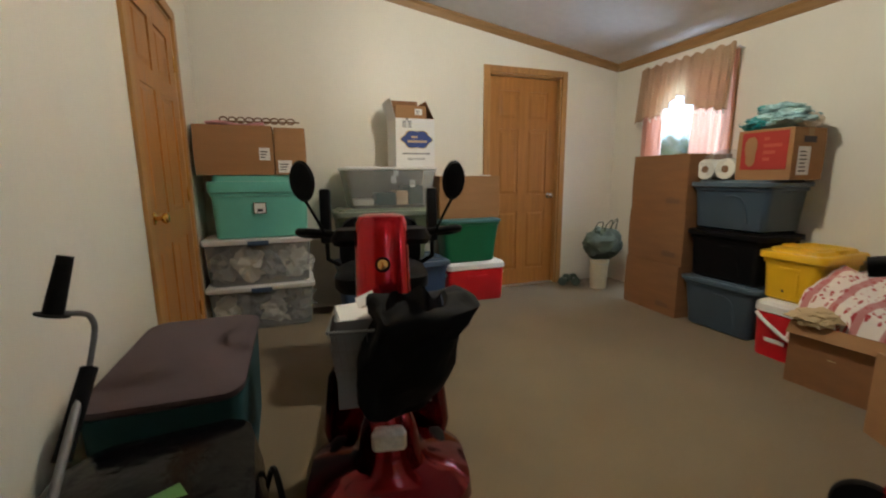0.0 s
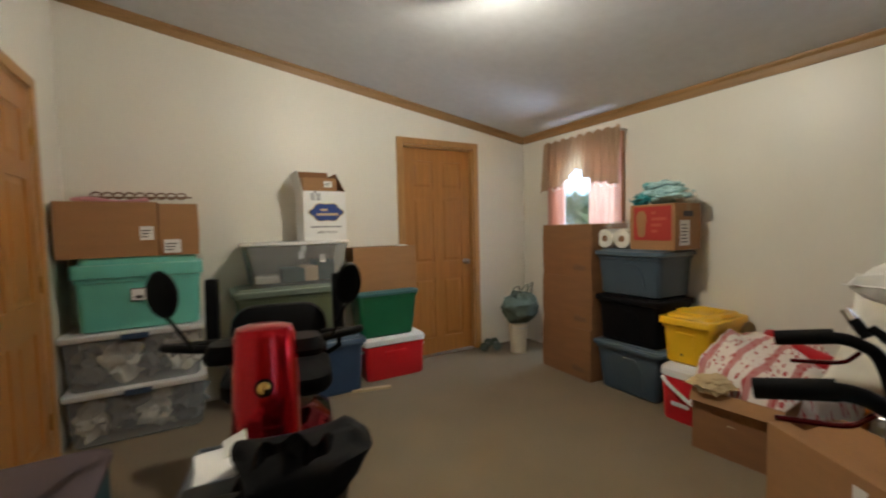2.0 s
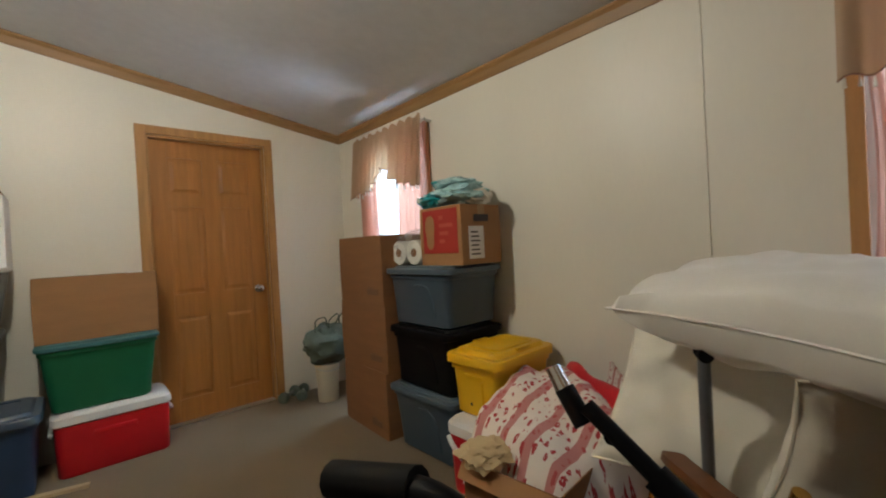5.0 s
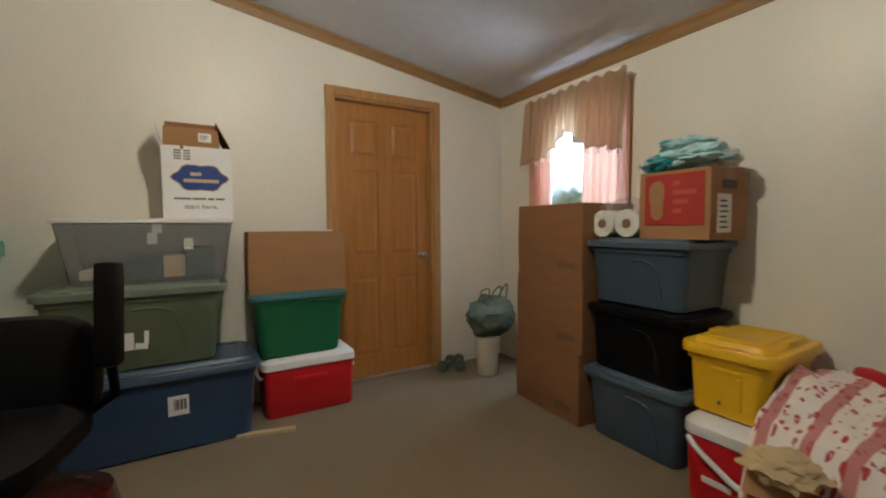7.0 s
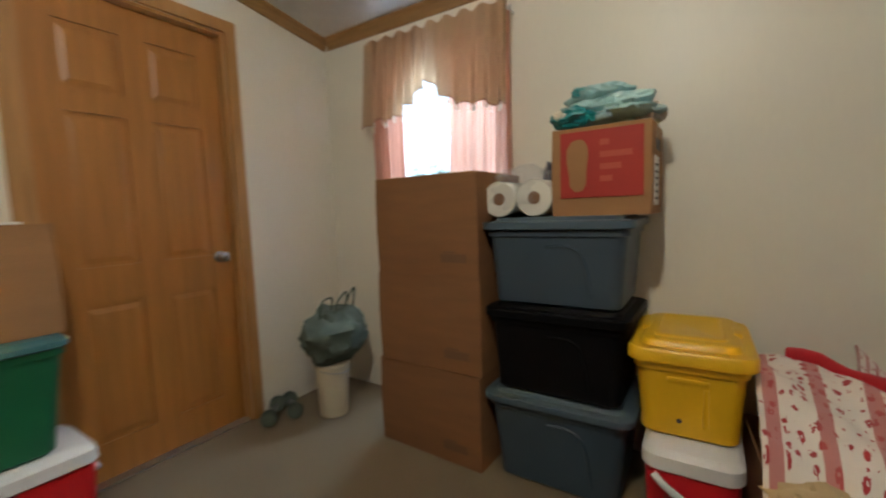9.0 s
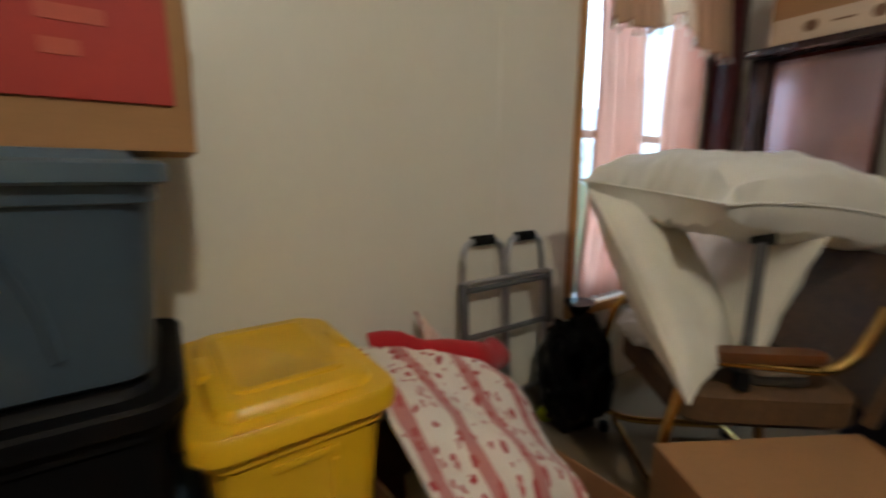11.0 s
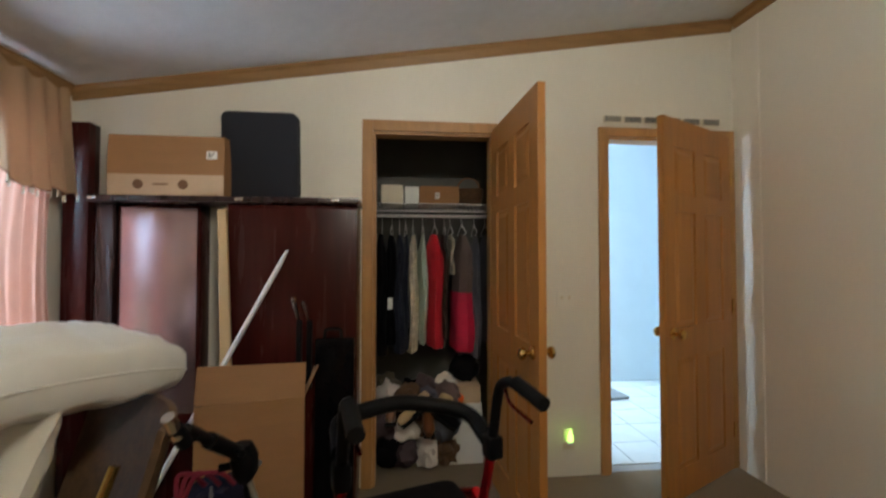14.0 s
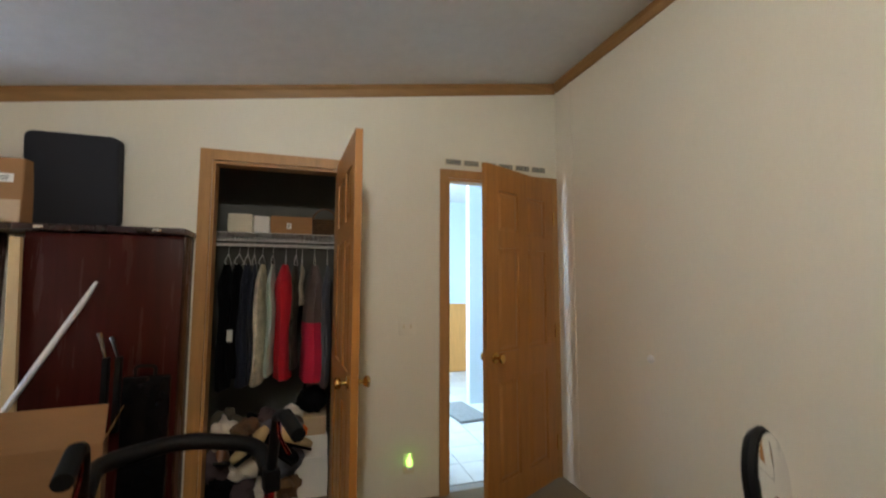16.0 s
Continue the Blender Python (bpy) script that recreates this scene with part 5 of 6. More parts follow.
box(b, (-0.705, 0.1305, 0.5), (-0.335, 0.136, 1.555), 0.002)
part("gloss_panel", b, mat("painted_reflection", (0.48, 0.35, 0.37), 0.24, metal=0.85, var=0.03, scale=0.8, fine=3, bump=0.0), pn, "glossy reddish panel, window reflection put into its pale tint")
b = B()
box(b, (-0.315, 0.02, 0.0), (-0.235, 0.16, 1.574), 0.004)
part("side_post", b, MAHOG_D, mh, "dark post")
b = B()
box(b, (-0.155, 0.02, 0.0), (-0.03, 0.10, 2.0), 0.004)
part("tall_post", b, MAHOG, mh, "tall mahogany side panel")
for x in (-0.27, -0.95, -1.42):
    b = B()
    box(b, (x - 0.02, 0.2405, 1.582), (x + 0.02, 0.247, 1.597), 0.002)
    part("clip", b, CHROME, mh, "small chrome clip")

pb = thing("pine_board", "narrow pale pine board leaning against the wall unit", "board", pose(0, 0, 0))
b = B()
loft(b, [[Vector((x, y, 0)) for x, y in ((-0.97, -4.19), (-0.91, -4.19), (-0.91, -4.17), (-0.97, -4.17))], [Vector((x, y, 1.54)) for x, y in ((-0.885, -4.245), (-0.845, -4.245), (-0.845, -4.225), (-0.885, -4.225))]])
part("board", b, PINE, pb, "", False)
wp = thing("white_rod", "slanting white plastic rod against the wall unit", "rod", pose(0, 0, 0))
b = B()
tube(b, ((-1.185, -4.235, 1.335), (-0.52, -4.10, 0.02)), 0.013, 10)
part("rod", b, WHITEP, wp)
# two short chrome bars over long black boxes on the cabinet front
cl = thing("clamp_lamp", "pair of chrome and black shapes on the cabinet front", "clamp", pose(-1.25, S + 0.262, 0.94))
for k, (dx, h) in enumerate(((0, 0.12), (-0.05, 0.10))):
    b = B()
    tube(b, ((dx, 0, 0.04), (dx + 0.025, 0.01, 0.04 + h)), 0.006, 8, 0.012)
    part("chrome_arm", b, CHROME, cl, "bright chrome arm")
    b = B()
    box(b, (dx - 0.014, -0.024, -0.30), (dx + 0.01, 0.012, 0.045), 0.006)
    part("black_jaw", b, BLACKP, cl, "black jaw")

carton("brown carton with pale lower band on the wall unit", pose(-0.598, S + 0.125, 1.6055, 0, 0, 180), 0.545, 0.20, 0.30, CARD, stickers=((0.19, 0.185, 0.05, 0.04),), tape=False)
sb2 = [o for o in scene.objects if o.name.startswith("cardboard_box") and o.parent is None][-1]
b = B()
box(b, (-0.272, -0.1045, 0.002), (0.272, -0.0985, 0.105), 0.0005)
pbn = part("pale_band", b, CARD_L, sb2, "pale printed band", False)
for x in (-0.13, 0.08):
    b = B()
    lathe(b, ((0.024, 0), (0.024, 0.001), (0.017, 0.0012)), 16, pose(x, -0.105, 0.055, 90))
    part("print", b, BROWNINK, pbn, "round printed symbol", False)
bars([[(-0.06, 0.07)]], 0, -0.1047, 0.052, 0.02, 0.008, BROWNINK, pbn)
bc = thing("seat_cushion", "square black foam cushion standing on the wall unit", "cushion", pose(-1.02, S + 0.10, 1.6055, 5, 0, 180))
b = B()
loft(b, [[Vector((p.x, z, p.y + 0.232)) for p in ring(0.385 * k, 0.455 * k, 0.035, 0)] for z, k in ((-0.035, 0.95), (-0.028, 1.0), (0.028, 1.0), (0.035, 0.95))])
part("cushion", b, mat("dark_navy_fabric", (0.012, 0.013, 0.02), 0.85, var=0.2, bump=0.2, fine=200), bc)

# ---- small wall fittings ----
nl = thing("night_light", "small green glowing night light in the outlet", "night light", pose(-2.755, S, 0.22))
b = B()
box(b, (-0.035, 0, -0.06), (0.035, 0.006, 0.06), 0.003)
part("outlet_plate", b, CREAMP, nl, "cream outlet plate")
b = B()
lathe(b, ((0.012, 0), (0.017, 0.01), (0.016, 0.03), (0.006, 0.06), (0.001, 0.075)), 12, pose(0, 0.028, -0.005))
part("bulb", b, NIGHT, nl, "glowing green bulb")
b = B()
box(b, (-0.015, 0.006, -0.025), (0.015, 0.04, -0.004), 0.004)
part("socket", b, WHITEP, nl)
sw = thing("light_switch", "cream double light switch plate on the wall", "switch", pose(-2.74, S, 1.06))
b = B()
box(b, (-0.055, 0, -0.057), (0.055, 0.006, 0.057), 0.003)
part("plate", b, WALL, sw)
for x in (-0.023, 0.023):
    b = B()
    box(b, (x - 0.006, 0.006, -0.012), (x + 0.006, 0.014, 0.012), 0.002)
    part("toggle", b, CREAMP, sw)
db2 = thing("door_stop", "round white wall bumper", "door stop", pose(W, -3.62, 0.94, 0, 90, 0))
b = B()
lathe(b, ((0.022, 0), (0.022, 0.006), (0.014, 0.014), (0.003, 0.016)), 16)
part("bumper", b, WHITEP, db2)


# ---- closet contents ----
def garment(label, x, w, length, material, top=1.455, y=None, name="shirt", depth=0.40, seed=0, lower=None):
    """A garment on a wire hanger, seen along its edge; w: its thickness along the rail."""
    y = CY + 0.34 if y is None else y
    th = thing(name, label, "clothes", pose(x, y, 0, 0, 0, 3 * math.sin(seed * 2.1)), "clothes on the rail")
    h = B()
    tube(h, bend(((0, 0.0, 1.573), (0.0, 0.014, 1.594), (0, 0.0, 1.602), (0, -0.02, 1.58), (0, 0, 1.54), (0, 0, 1.515))), 0.002, 5)
    tube(h, bend(((0, 0, 1.52), (0, 0.18, 1.455), (0, 0.0, 1.45), (0, -0.18, 1.455), (0, 0, 1.52))), 0.003, 5)
    part("hanger", h, WHITEP, th, "white hanger")
    bm = B()
    rg = []
    for k in range(13):
        u = k / 12
        z = top - length * u
        dd = depth * (0.35 + 0.65 * min(1, u * 6)) * (1 - 0.12 * u)
        ww = 1.05 * w * (0.30 + 0.70 * min(1, u * 5)) * (1 + 0.12 * math.sin(5 * u + seed))
        r = []
        for j in range(20):
            a = 2 * math.pi * j / 20
            q = Vector((math.cos(a) * 2, math.sin(a) * 2, u * 2.5 + seed * 3.1))
            f = 1 + 0.22 * noise.noise(q) + 0.12 * noise.noise(q * 2.7)
            r.append(Vector((ww / 2 * math.cos(a) * f + 0.006 * math.sin(9 * u + seed), dd / 2 * math.sin(a) * f, z)))
        rg.append(r)
    if lower:
        cut = 6
        loft(bm, rg[:cut + 1])
        part("cloth", bm, material, th)
        b2 = B()
        loft(b2, [[p * 1.0 for p in r] for r in rg[cut:]])
        part("lower_cloth", b2, lower[0], th, lower[1])
    else:
        loft(bm, rg)
        part("cloth", bm, material, th)
    return th


def cl_mat(n, c, **k):
    return mat(n, c, 0.9, var=k.get("var", 0.15), scale=k.get("scale", 8), fine=180, bump=0.3)


NAVYC, CREAMC, MINTC = cl_mat("navy_wool", (0.014, 0.018, 0.035)), cl_mat("cream_print", (0.60, 0.53, 0.40), var=0.35, scale=22), cl_mat("pale_mint_cotton", (0.52, 0.63, 0.55))
REDC, FLORAL, BROWNC, PINKC = cl_mat("red_knit", (0.55, 0.014, 0.03)), cl_mat("dark_floral", (0.055, 0.045, 0.03), var=0.8, scale=26), cl_mat("brown_jersey", (0.13, 0.09, 0.08)), cl_mat("crimson_cloth", (0.62, 0.02, 0.07))
GREYC = cl_mat("grey_blue_cloth", (0.09, 0.095, 0.12))
for k, (lab, x, w, ln, mm, nm, low) in enumerate((
        ("black wool coat on a hanger", -1.635, 0.08, 0.88, BLACKCLOTH, "coat", None), ("black blouse with a white tag on a hanger", -1.70, 0.07, 0.80, BLACKCLOTH, "blouse", None),
        ("navy jacket on a hanger", -1.75, 0.08, 0.86, NAVYC, "jacket", None), ("navy dress on a hanger", -1.79, 0.04, 0.83, NAVYC, "dress", None),
        ("cream patterned blouse on a hanger", -1.84, 0.07, 0.86, CREAMC, "blouse", None), ("pale mint shirt on a hanger", -1.905, 0.055, 0.80, MINTC, "shirt", None),
        ("red knitted cardigan on a hanger", -1.985, 0.11, 0.83, REDC, "cardigan", None), ("dark floral dress on a hanger", -2.05, 0.045, 0.76, FLORAL, "dress", None),
        ("cream shirt on a hanger", -2.09, 0.03, 0.30, CREAMC, "shirt", None), ("brown top over crimson trousers on a hanger", -2.17, 0.13, 0.86, BROWNC, "outfit", (PINKC, "crimson trousers")),
        ("grey-blue dress on a hanger", -2.255, 0.06, 0.90, GREYC, "dress", None), ("grey jacket on a hanger", -2.33, 0.07, 0.80, GREYC, "jacket", None))):
    g = garment(lab, x, w, 0.88 * ln, mm, seed=k + 1, name=nm, lower=low)
    if k == 1:
        b = B()
        box(b, (-0.018, 0.19, 0.98), (0.012, 0.205, 1.05), 0.002)
        part("price_tag", b, PAPER, g, "hanging white tag", False)

for k, (lab, x, w, h, mm) in enumerate((("white lidded carton on the closet shelf", -1.70, 0.14, 0.12, CREAMP), ("white shoe box on the closet shelf", -1.83, 0.09, 0.11, WHITEBOX),
                                        ("long brown carton on the closet shelf", -2.015, 0.26, 0.115, CARD))):
    carton(lab, pose(x, CY + 0.24, 1.6625, 0, 0, 180), w, 0.28, h, mm, tape=False, stickers=((-0.03, 0.03, 0.03, 0.04),) if k == 2 else ())
bs = thing("wicker_basket", "dark wicker basket with a hoop handle on the shelf", "basket", pose(-2.235, CY + 0.25, 1.6625))
b = B()
for k in range(7):
    loft(b, [ring(0.15 + 0.006 * k, 0.2, 0.05, 0.016 * k), ring(0.162 + 0.006 * k, 0.21, 0.05, 0.016 * k + 0.007), ring(0.15 + 0.006 * k, 0.2, 0.05, 0.016 * k + 0.0155)])
part("weave", b, RATTAN, bs, "dark woven cane")
b = B()
tube(b, [(0.085 * math.cos(math.pi * k / 12), 0, 0.10 + 0.10 * math.sin(math.pi * k / 12)) for k in range(13)], 0.006, 6)
part("hoop_handle", b, BROWNINK, bs)

# closet floor: boxes, bags and shoes
carton("white lidded storage box on the closet floor", pose(-2.17, -4.82, 0, 0, 0, 180), 0.22, 0.30, 0.24, WHITEBOX, tape=False)
carton("white shoe box stacked in the closet", pose(-2.16, -4.83, 0.2405, 0, 0, 184), 0.21, 0.30, 0.13, WHITEBOX, tape=False)
carton("cream carton stacked in the closet", pose(-2.17, -4.83, 0.371, 0, 0, 178), 0.20, 0.28, 0.11, CARD_L, tape=False)
ob = thing("handbag", "black handbag on the closet boxes", "bag", pose(-2.18, -4.80, 0.4815))
b = B()
lump(b, (0.20, 0.14, 0.17), seed=70, rough=0.2)
part("body", b, BLACKCLOTH, ob)
b = B()
tube(b, bend(((-0.06, 0, 0.14), (-0.04, 0.02, 0.24), (0.04, 0.02, 0.24), (0.06, 0, 0.14))), 0.006, 6)
part("handle", b, BLACKP, ob)
orr = thing("orange_cap", "bright orange knitted cap in the closet", "cap", pose(-2.10, -4.66, 0.372))
b = B()
lump(b, (0.11, 0.10, 0.085), seed=71, rough=0.2)
part("cap", b, mat("orange_knit", (0.75, 0.13, 0.015), 0.9, var=0.15, bump=0.3), orr)
sp = random.Random(5)
kinds = (("dark crumpled sweater", BLACKCLOTH), ("taupe scarf bundle", TAUPE), ("red and white cloth bundle", KNIT), ("tan cloth bag", RATTAN), ("grey shirt bundle", GREYC), ("brown cloth bundle", BROWNC), ("dark olive cloth bundle", cl_mat("olive_cloth", (0.09, 0.075, 0.05))))
for k in range(24):
    lab, mm = kinds[k % 7]
    x, y, z = -1.66 - 0.125 * (k % 4) - sp.uniform(0, 0.04), -4.66 - 0.13 * ((k // 4) % 2) - sp.uniform(0, 0.03), 0.155 * (k // 8)
    cb3 = thing("crumpled_garment", lab + " heaped on the closet floor", "clothes", pose(x, y, z, 0, 0, sp.uniform(0, 180)), "heap in the closet")
    b = B()
    lump(b, (sp.uniform(0.15, 0.21), sp.uniform(0.14, 0.19), sp.uniform(0.17, 0.24)), seed=80 + k, rough=0.42, freq=2.3)
    part("cloth", b, mm, cb3)
for k in range(6):
    sh = thing("shoe", ("worn brown leather shoe", "dark canvas shoe", "tan suede shoe")[k % 3] + " in the closet heap", "shoe", pose(-1.70 - 0.075 * k, -4.58 - 0.02 * (k % 2), 0.30 + 0.03 * (k % 3), 25, 0, 60 * k), "shoes")
    b = B()
    loft(b, [[Vector((0.036 * w * math.cos(a), yy + 0.0, max(0, hh * 0.5 + hh * 0.5 * math.sin(a)))) for a in [2 * math.pi * j / 10 for j in range(10)]]
             for yy, w, hh in ((-0.12, 0.5, 0.04), (-0.09, 1, 0.05), (0, 0.95, 0.065), (0.07, 0.85, 0.085), (0.115, 0.7, 0.085), (0.125, 0.4, 0.06))])
    part("upper", b, (WALNUT, BLACKCLOTH, TANPAPER)[k % 3], sh)
    b = B()
    box(b, (-0.034, -0.118, -0.012), (0.034, 0.12, 0.004), 0.004)
    part("sole", b, RUBBER, sh)

# ---- red rollator before the closet ----
ro = thing("rollator", "red-framed rollator walker with black seat and padded back strap", "rollator", pose(-1.794, -3.375, 0, 0, 0, 17))
# local: the user's side is +y
for s in (-1, 1):
    x = s * 0.235
    b = B()
    tube(b, bend(((x, 0.02, 0.47), (x, 0.055, 0.58), (x, 0.09, 0.70)), 4), 0.017, 10)
    part("handle_post", b, REDPAINT, ro, "red upright tube")
    b = B()
    tube(b, bend(((x, 0.085, 0.68), (x, 0.13, 0.90), (x, 0.20, 0.935), (x * 1.04, 0.34, 0.91)), 6), 0.0165, 10)
    hp = part("handle_bar", b, BLACKP, ro, "black bent handle bar")
    b = B()
    tube(b, ((x * 1.02, 0.22, 0.933), (x * 1.045, 0.345, 0.908)), 0.021, 12)
    part("grip", b, RUBBER, hp, "black rubber grip")
    b = B()
    tube(b, bend(((x, 0.17, 0.90), (x * 0.98, 0.20, 0.865), (x * 0.98, 0.31, 0.852))), 0.006, 6)
    part("brake_lever", b, DARKRED, hp, "red-brown brake lever")
    b = B()
    box(b, (x - 0.025, 0.062, 0.665), (x + 0.025, 0.12, 0.735), 0.01)
    part("clamp", b, BLACKP, ro, "black height clamp")
    for y1, yy in ((0.30, 0.02), (-0.30, -0.02)):
        b = B()
        tube(b, bend(((x, yy, 0.50), (x, yy + (y1 - yy) * 0.55, 0.42), (x, y1, 0.13)), 5), 0.017, 10)
        part("leg", b, REDPAINT, ro, "red leg tube")
        b = B()
        lathe(b, ((0.05, -0.017), (0.088, -0.016), (0.094, -0.008), (0.094, 0.008), (0.088, 0.016), (0.05, 0.017)), 28, pose(x, y1 * 1.03, 0.0945, 0, 90))
        wl = part("wheel", b, RUBBER, ro, "black tyre")
        b = B()
        lathe(b, ((0.008, -0.022), (0.05, -0.0175), (0.05, 0.0175), (0.008, 0.022)), 18, pose(x, y1 * 1.03, 0.0945, 0, 90))
        part("hub", b, BLACKP, wl)
b = B()
loft(b, [ring(0.40, 0.32, 0.03, 0.445), ring(0.43, 0.36, 0.04, 0.455), ring(0.43, 0.36, 0.04, 0.472), ring(0.38, 0.31, 0.05, 0.480)])
part("seat", b, SEATV, ro, "black padded seat")
b = B()
tube(b, bend(((-0.235, 0.085, 0.70), (-0.225, -0.06, 0.765), (0, -0.14, 0.80), (0.225, -0.06, 0.80), (0.235, 0.085, 0.76)), 6), 0.026, 12)
part("back_strap", b, SEATV, ro, "padded black back strap")
b = B()
tube(b, ((-0.235, -0.02, 0.472), (0.235, -0.02, 0.472)), 0.013, 8)
part("cross_tube", b, REDPAINT, ro)
b = B()
loft(b, [ring(0.28, 0.14, 0.05, 0.27, 0, -0.03), ring(0.33, 0.19, 0.05, 0.31, 0, -0.03), ring(0.36, 0.24, 0.03, 0.44, 0, -0.03)], True, False)
part("basket_bag", b, BLACKCLOTH, ro, "black cloth bag under the seat")
b = B()
box(b, (0.035, 0.182, 0.335), (0.09, 0.185, 0.455), 0, pose(0, 0, 0, 0, 6))
part("paper_tag", b, PAPER, ro, "hanging white tag", False)

# ---- tripod, black umbrella bag, navy bag, small scale ----
tp = thing("tripod_stand", "black and silver camera stand with a long tilted handle", "tripod", pose(0, 0, 0))
b = B()
tube(b, ((-1.475, -3.42, 0.004), (-1.292, -3.375, 0.66)), 0.008, 8)
part("shaft", b, ALU, tp, "silver tube")
b = B()
tube(b, ((-1.30, -3.46, 0.02), (-1.286, -3.395, 0.66)), 0.010, 8)
part("shaft", b, BLACKP, tp, "black tube")
b = B()
tube(b, ((-1.265, -3.075, 0.90), (-1.272, -3.20, 0.815)), 0.014, 10)
tube(b, ((-1.271, -3.18, 0.828), (-1.28, -3.39, 0.69)), 0.021, 12)
part("handle_tube", b, BLACKP, tp, "thick black handle")
b = B()
tube(b, ((-1.28, -3.385, 0.694), (-1.285, -3.52, 0.605)), 0.009, 8)
part("slide_tube", b, ALU, tp, "thin silver tube")
b = B()
tube(b, ((-1.262, -3.045, 0.895), (-1.258, -3.01, 0.95)), 0.016, 10, 0.014)
part("clamp_head", b, CHROME, tp, "chrome clamp head")
b = B()
tube(b, ((-1.265, -3.07, 0.868), (-1.26, -3.032, 0.918)), 0.0175, 10)
part("clamp_jaw", b, BLACKP, tp, "black jaw")
b = B()
loft(b, [ring(0.035, 0.045, 0.014, 0.62, -1.29, -3.38), ring(0.065, 0.07, 0.022, 0.645, -1.29, -3.38), ring(0.07, 0.075, 0.022, 0.69, -1.285, -3.385), ring(0.05, 0.055, 0.018, 0.73, -1.28, -3.38)])
part("clamp_body", b, BLACKP, tp, "thick black clamp body")
for y, z, dx in ((-3.12, 0.865, 0.035), (-3.30, 0.745, -0.04), (-3.38, 0.67, 0.055)):
    b = B()
    tube(b, ((-1.275, y, z), (-1.275 + dx, y + 0.02, z)), 0.012, 8)
    part("knob", b, BLACKP, tp)
um = thing("umbrella_bag", "black pointed folded umbrella in a loose cover", "umbrella", pose(-1.26, -3.22, 0, 0, 0, 20))
b = B()
loft(b, [[Vector((r * (1 + 0.15 * math.cos(5 * a + z * 4)) * math.cos(a), r * (1 + 0.15 * math.cos(5 * a + z * 4)) * math.sin(a), z)) for a in [2 * math.pi * k / 20 for k in range(20)]]
         for z, r in ((0, 0.06), (0.05, 0.085), (0.25, 0.105), (0.42, 0.085), (0.55, 0.04), (0.66, 0.006))])
part("cover", b, BLACKCLOTH, um)
b = B()
tube(b, ((0, 0, 0.645), (0, 0, 0.69)), 0.006, 8, 0.003)
part("tip", b, GREYTUBE, um, "metal tip")
b = B()
tube(b, [(0.108 * math.cos(2 * math.pi * k / 16), 0.108 * math.sin(2 * math.pi * k / 16), 0.22 + 0.012 * math.sin(k)) for k in range(17)], 0.006, 6)
part("strap", b, BLACKP, um, "narrow closing strap")
nb = thing("duffel_bag", "navy cloth bag with red straps on the floor", "bag", pose(-1.09, -3.62, 0))
b = B()
lump(b, (0.40, 0.32, 0.50), seed=61, rough=0.22, freq=2.2, sub=4)
part("body", b, cl_mat("navy_nylon", (0.006, 0.007, 0.03)), nb)
for k in range(3):
    b = B()
    tube(b, bend(((-0.08 + 0.05 * k, -0.05, 0.44), (-0.05 + 0.05 * k, 0.03, 0.55), (0.05 + 0.03 * k, 0.02, 0.54), (0.08, 0.06, 0.42))), 0.008, 6)
    part("strap", b, cl_mat("dark_red_web_%d" % k, (0.19, 0.012, 0.03)), nb, "dark red strap")
sc = thing("bathroom_scale", "flat white scale on the carpet", "scale", pose(-1.47, -3.62, 0, 0, 0, 14))
b = B()
box(b, (-0.13, -0.12, 0.012), (0.13, 0.12, 0.042), 0.012)
part("deck", b, mat("grey_white_enamel", (0.42, 0.41, 0.38), 0.4, var=0.12, scale=9, bump=0.05), sc)
for x in (-0.1, 0.1):
    for y in (-0.09, 0.09):
        b = B()
        lathe(b, ((0.014, 0), (0.014, 0.013)), 10, pose(x, y, 0))
        part("foot", b, RUBBER, sc)

# ---- red mobility scooter; local front is -y ----
so = thing("mobility_scooter", "red mobility scooter with black seat, basket and round mirrors", "mobility scooter", pose(-2.82, -1.55, 0, 0, 0, -11))
for x, y, r, w in ((-0.20, 0.28, 0.135, 0.075), (0.20, 0.28, 0.135, 0.075), (-0.16, -0.80, 0.115, 0.06), (0.16, -0.80, 0.115, 0.06)):
    b = B()
    lathe(b, ((r * 0.55, -w / 2), (r * 0.9, -w / 2), (r, -w / 4), (r, w / 4), (r * 0.9, w / 2), (r * 0.55, w / 2)), 28, pose(x, y, r, 0, 90))
    wl = part("wheel", b, RUBBER, so, "black tyre")
    b = B()
    lathe(b, ((0.01, -w / 2 - 0.004), (r * 0.55, -w / 2 + 0.004), (r * 0.55, w / 2 - 0.004), (0.01, w / 2 + 0.004)), 20, pose(x, y, r, 0, 90))
    part("rim", b, GREYTUBE, wl)
b = B()
loft(b, [ring(0.36, 0.70, 0.06, 0.10, 0, -0.30), ring(0.46, 0.76, 0.08, 0.115, 0, -0.30), ring(0.46, 0.76, 0.08, 0.16, 0, -0.30), ring(0.42, 0.72, 0.08, 0.17, 0, -0.30)])
part("deck", b, BLACKP, so, "black foot deck")
b = B()
loft(b, [ring(0.46, 0.38, 0.12, 0.11, 0, -0.87), ring(0.51, 0.42, 0.14, 0.14, 0, -0.87), ring(0.50, 0.41, 0.14, 0.175, 0, -0.87), ring(0.40, 0.33, 0.12, 0.21, 0, -0.87),
         ring(0.24, 0.25, 0.10, 0.245, 0, -0.885), ring(0.19, 0.20, 0.08, 0.29, 0, -0.90), ring(0.165, 0.17, 0.07, 0.355, 0, -0.90), ring(0.13, 0.13, 0.06, 0.40, 0, -0.89)])
part("front_fender", b, DARKRED, so, "glossy red nose")
b = B()
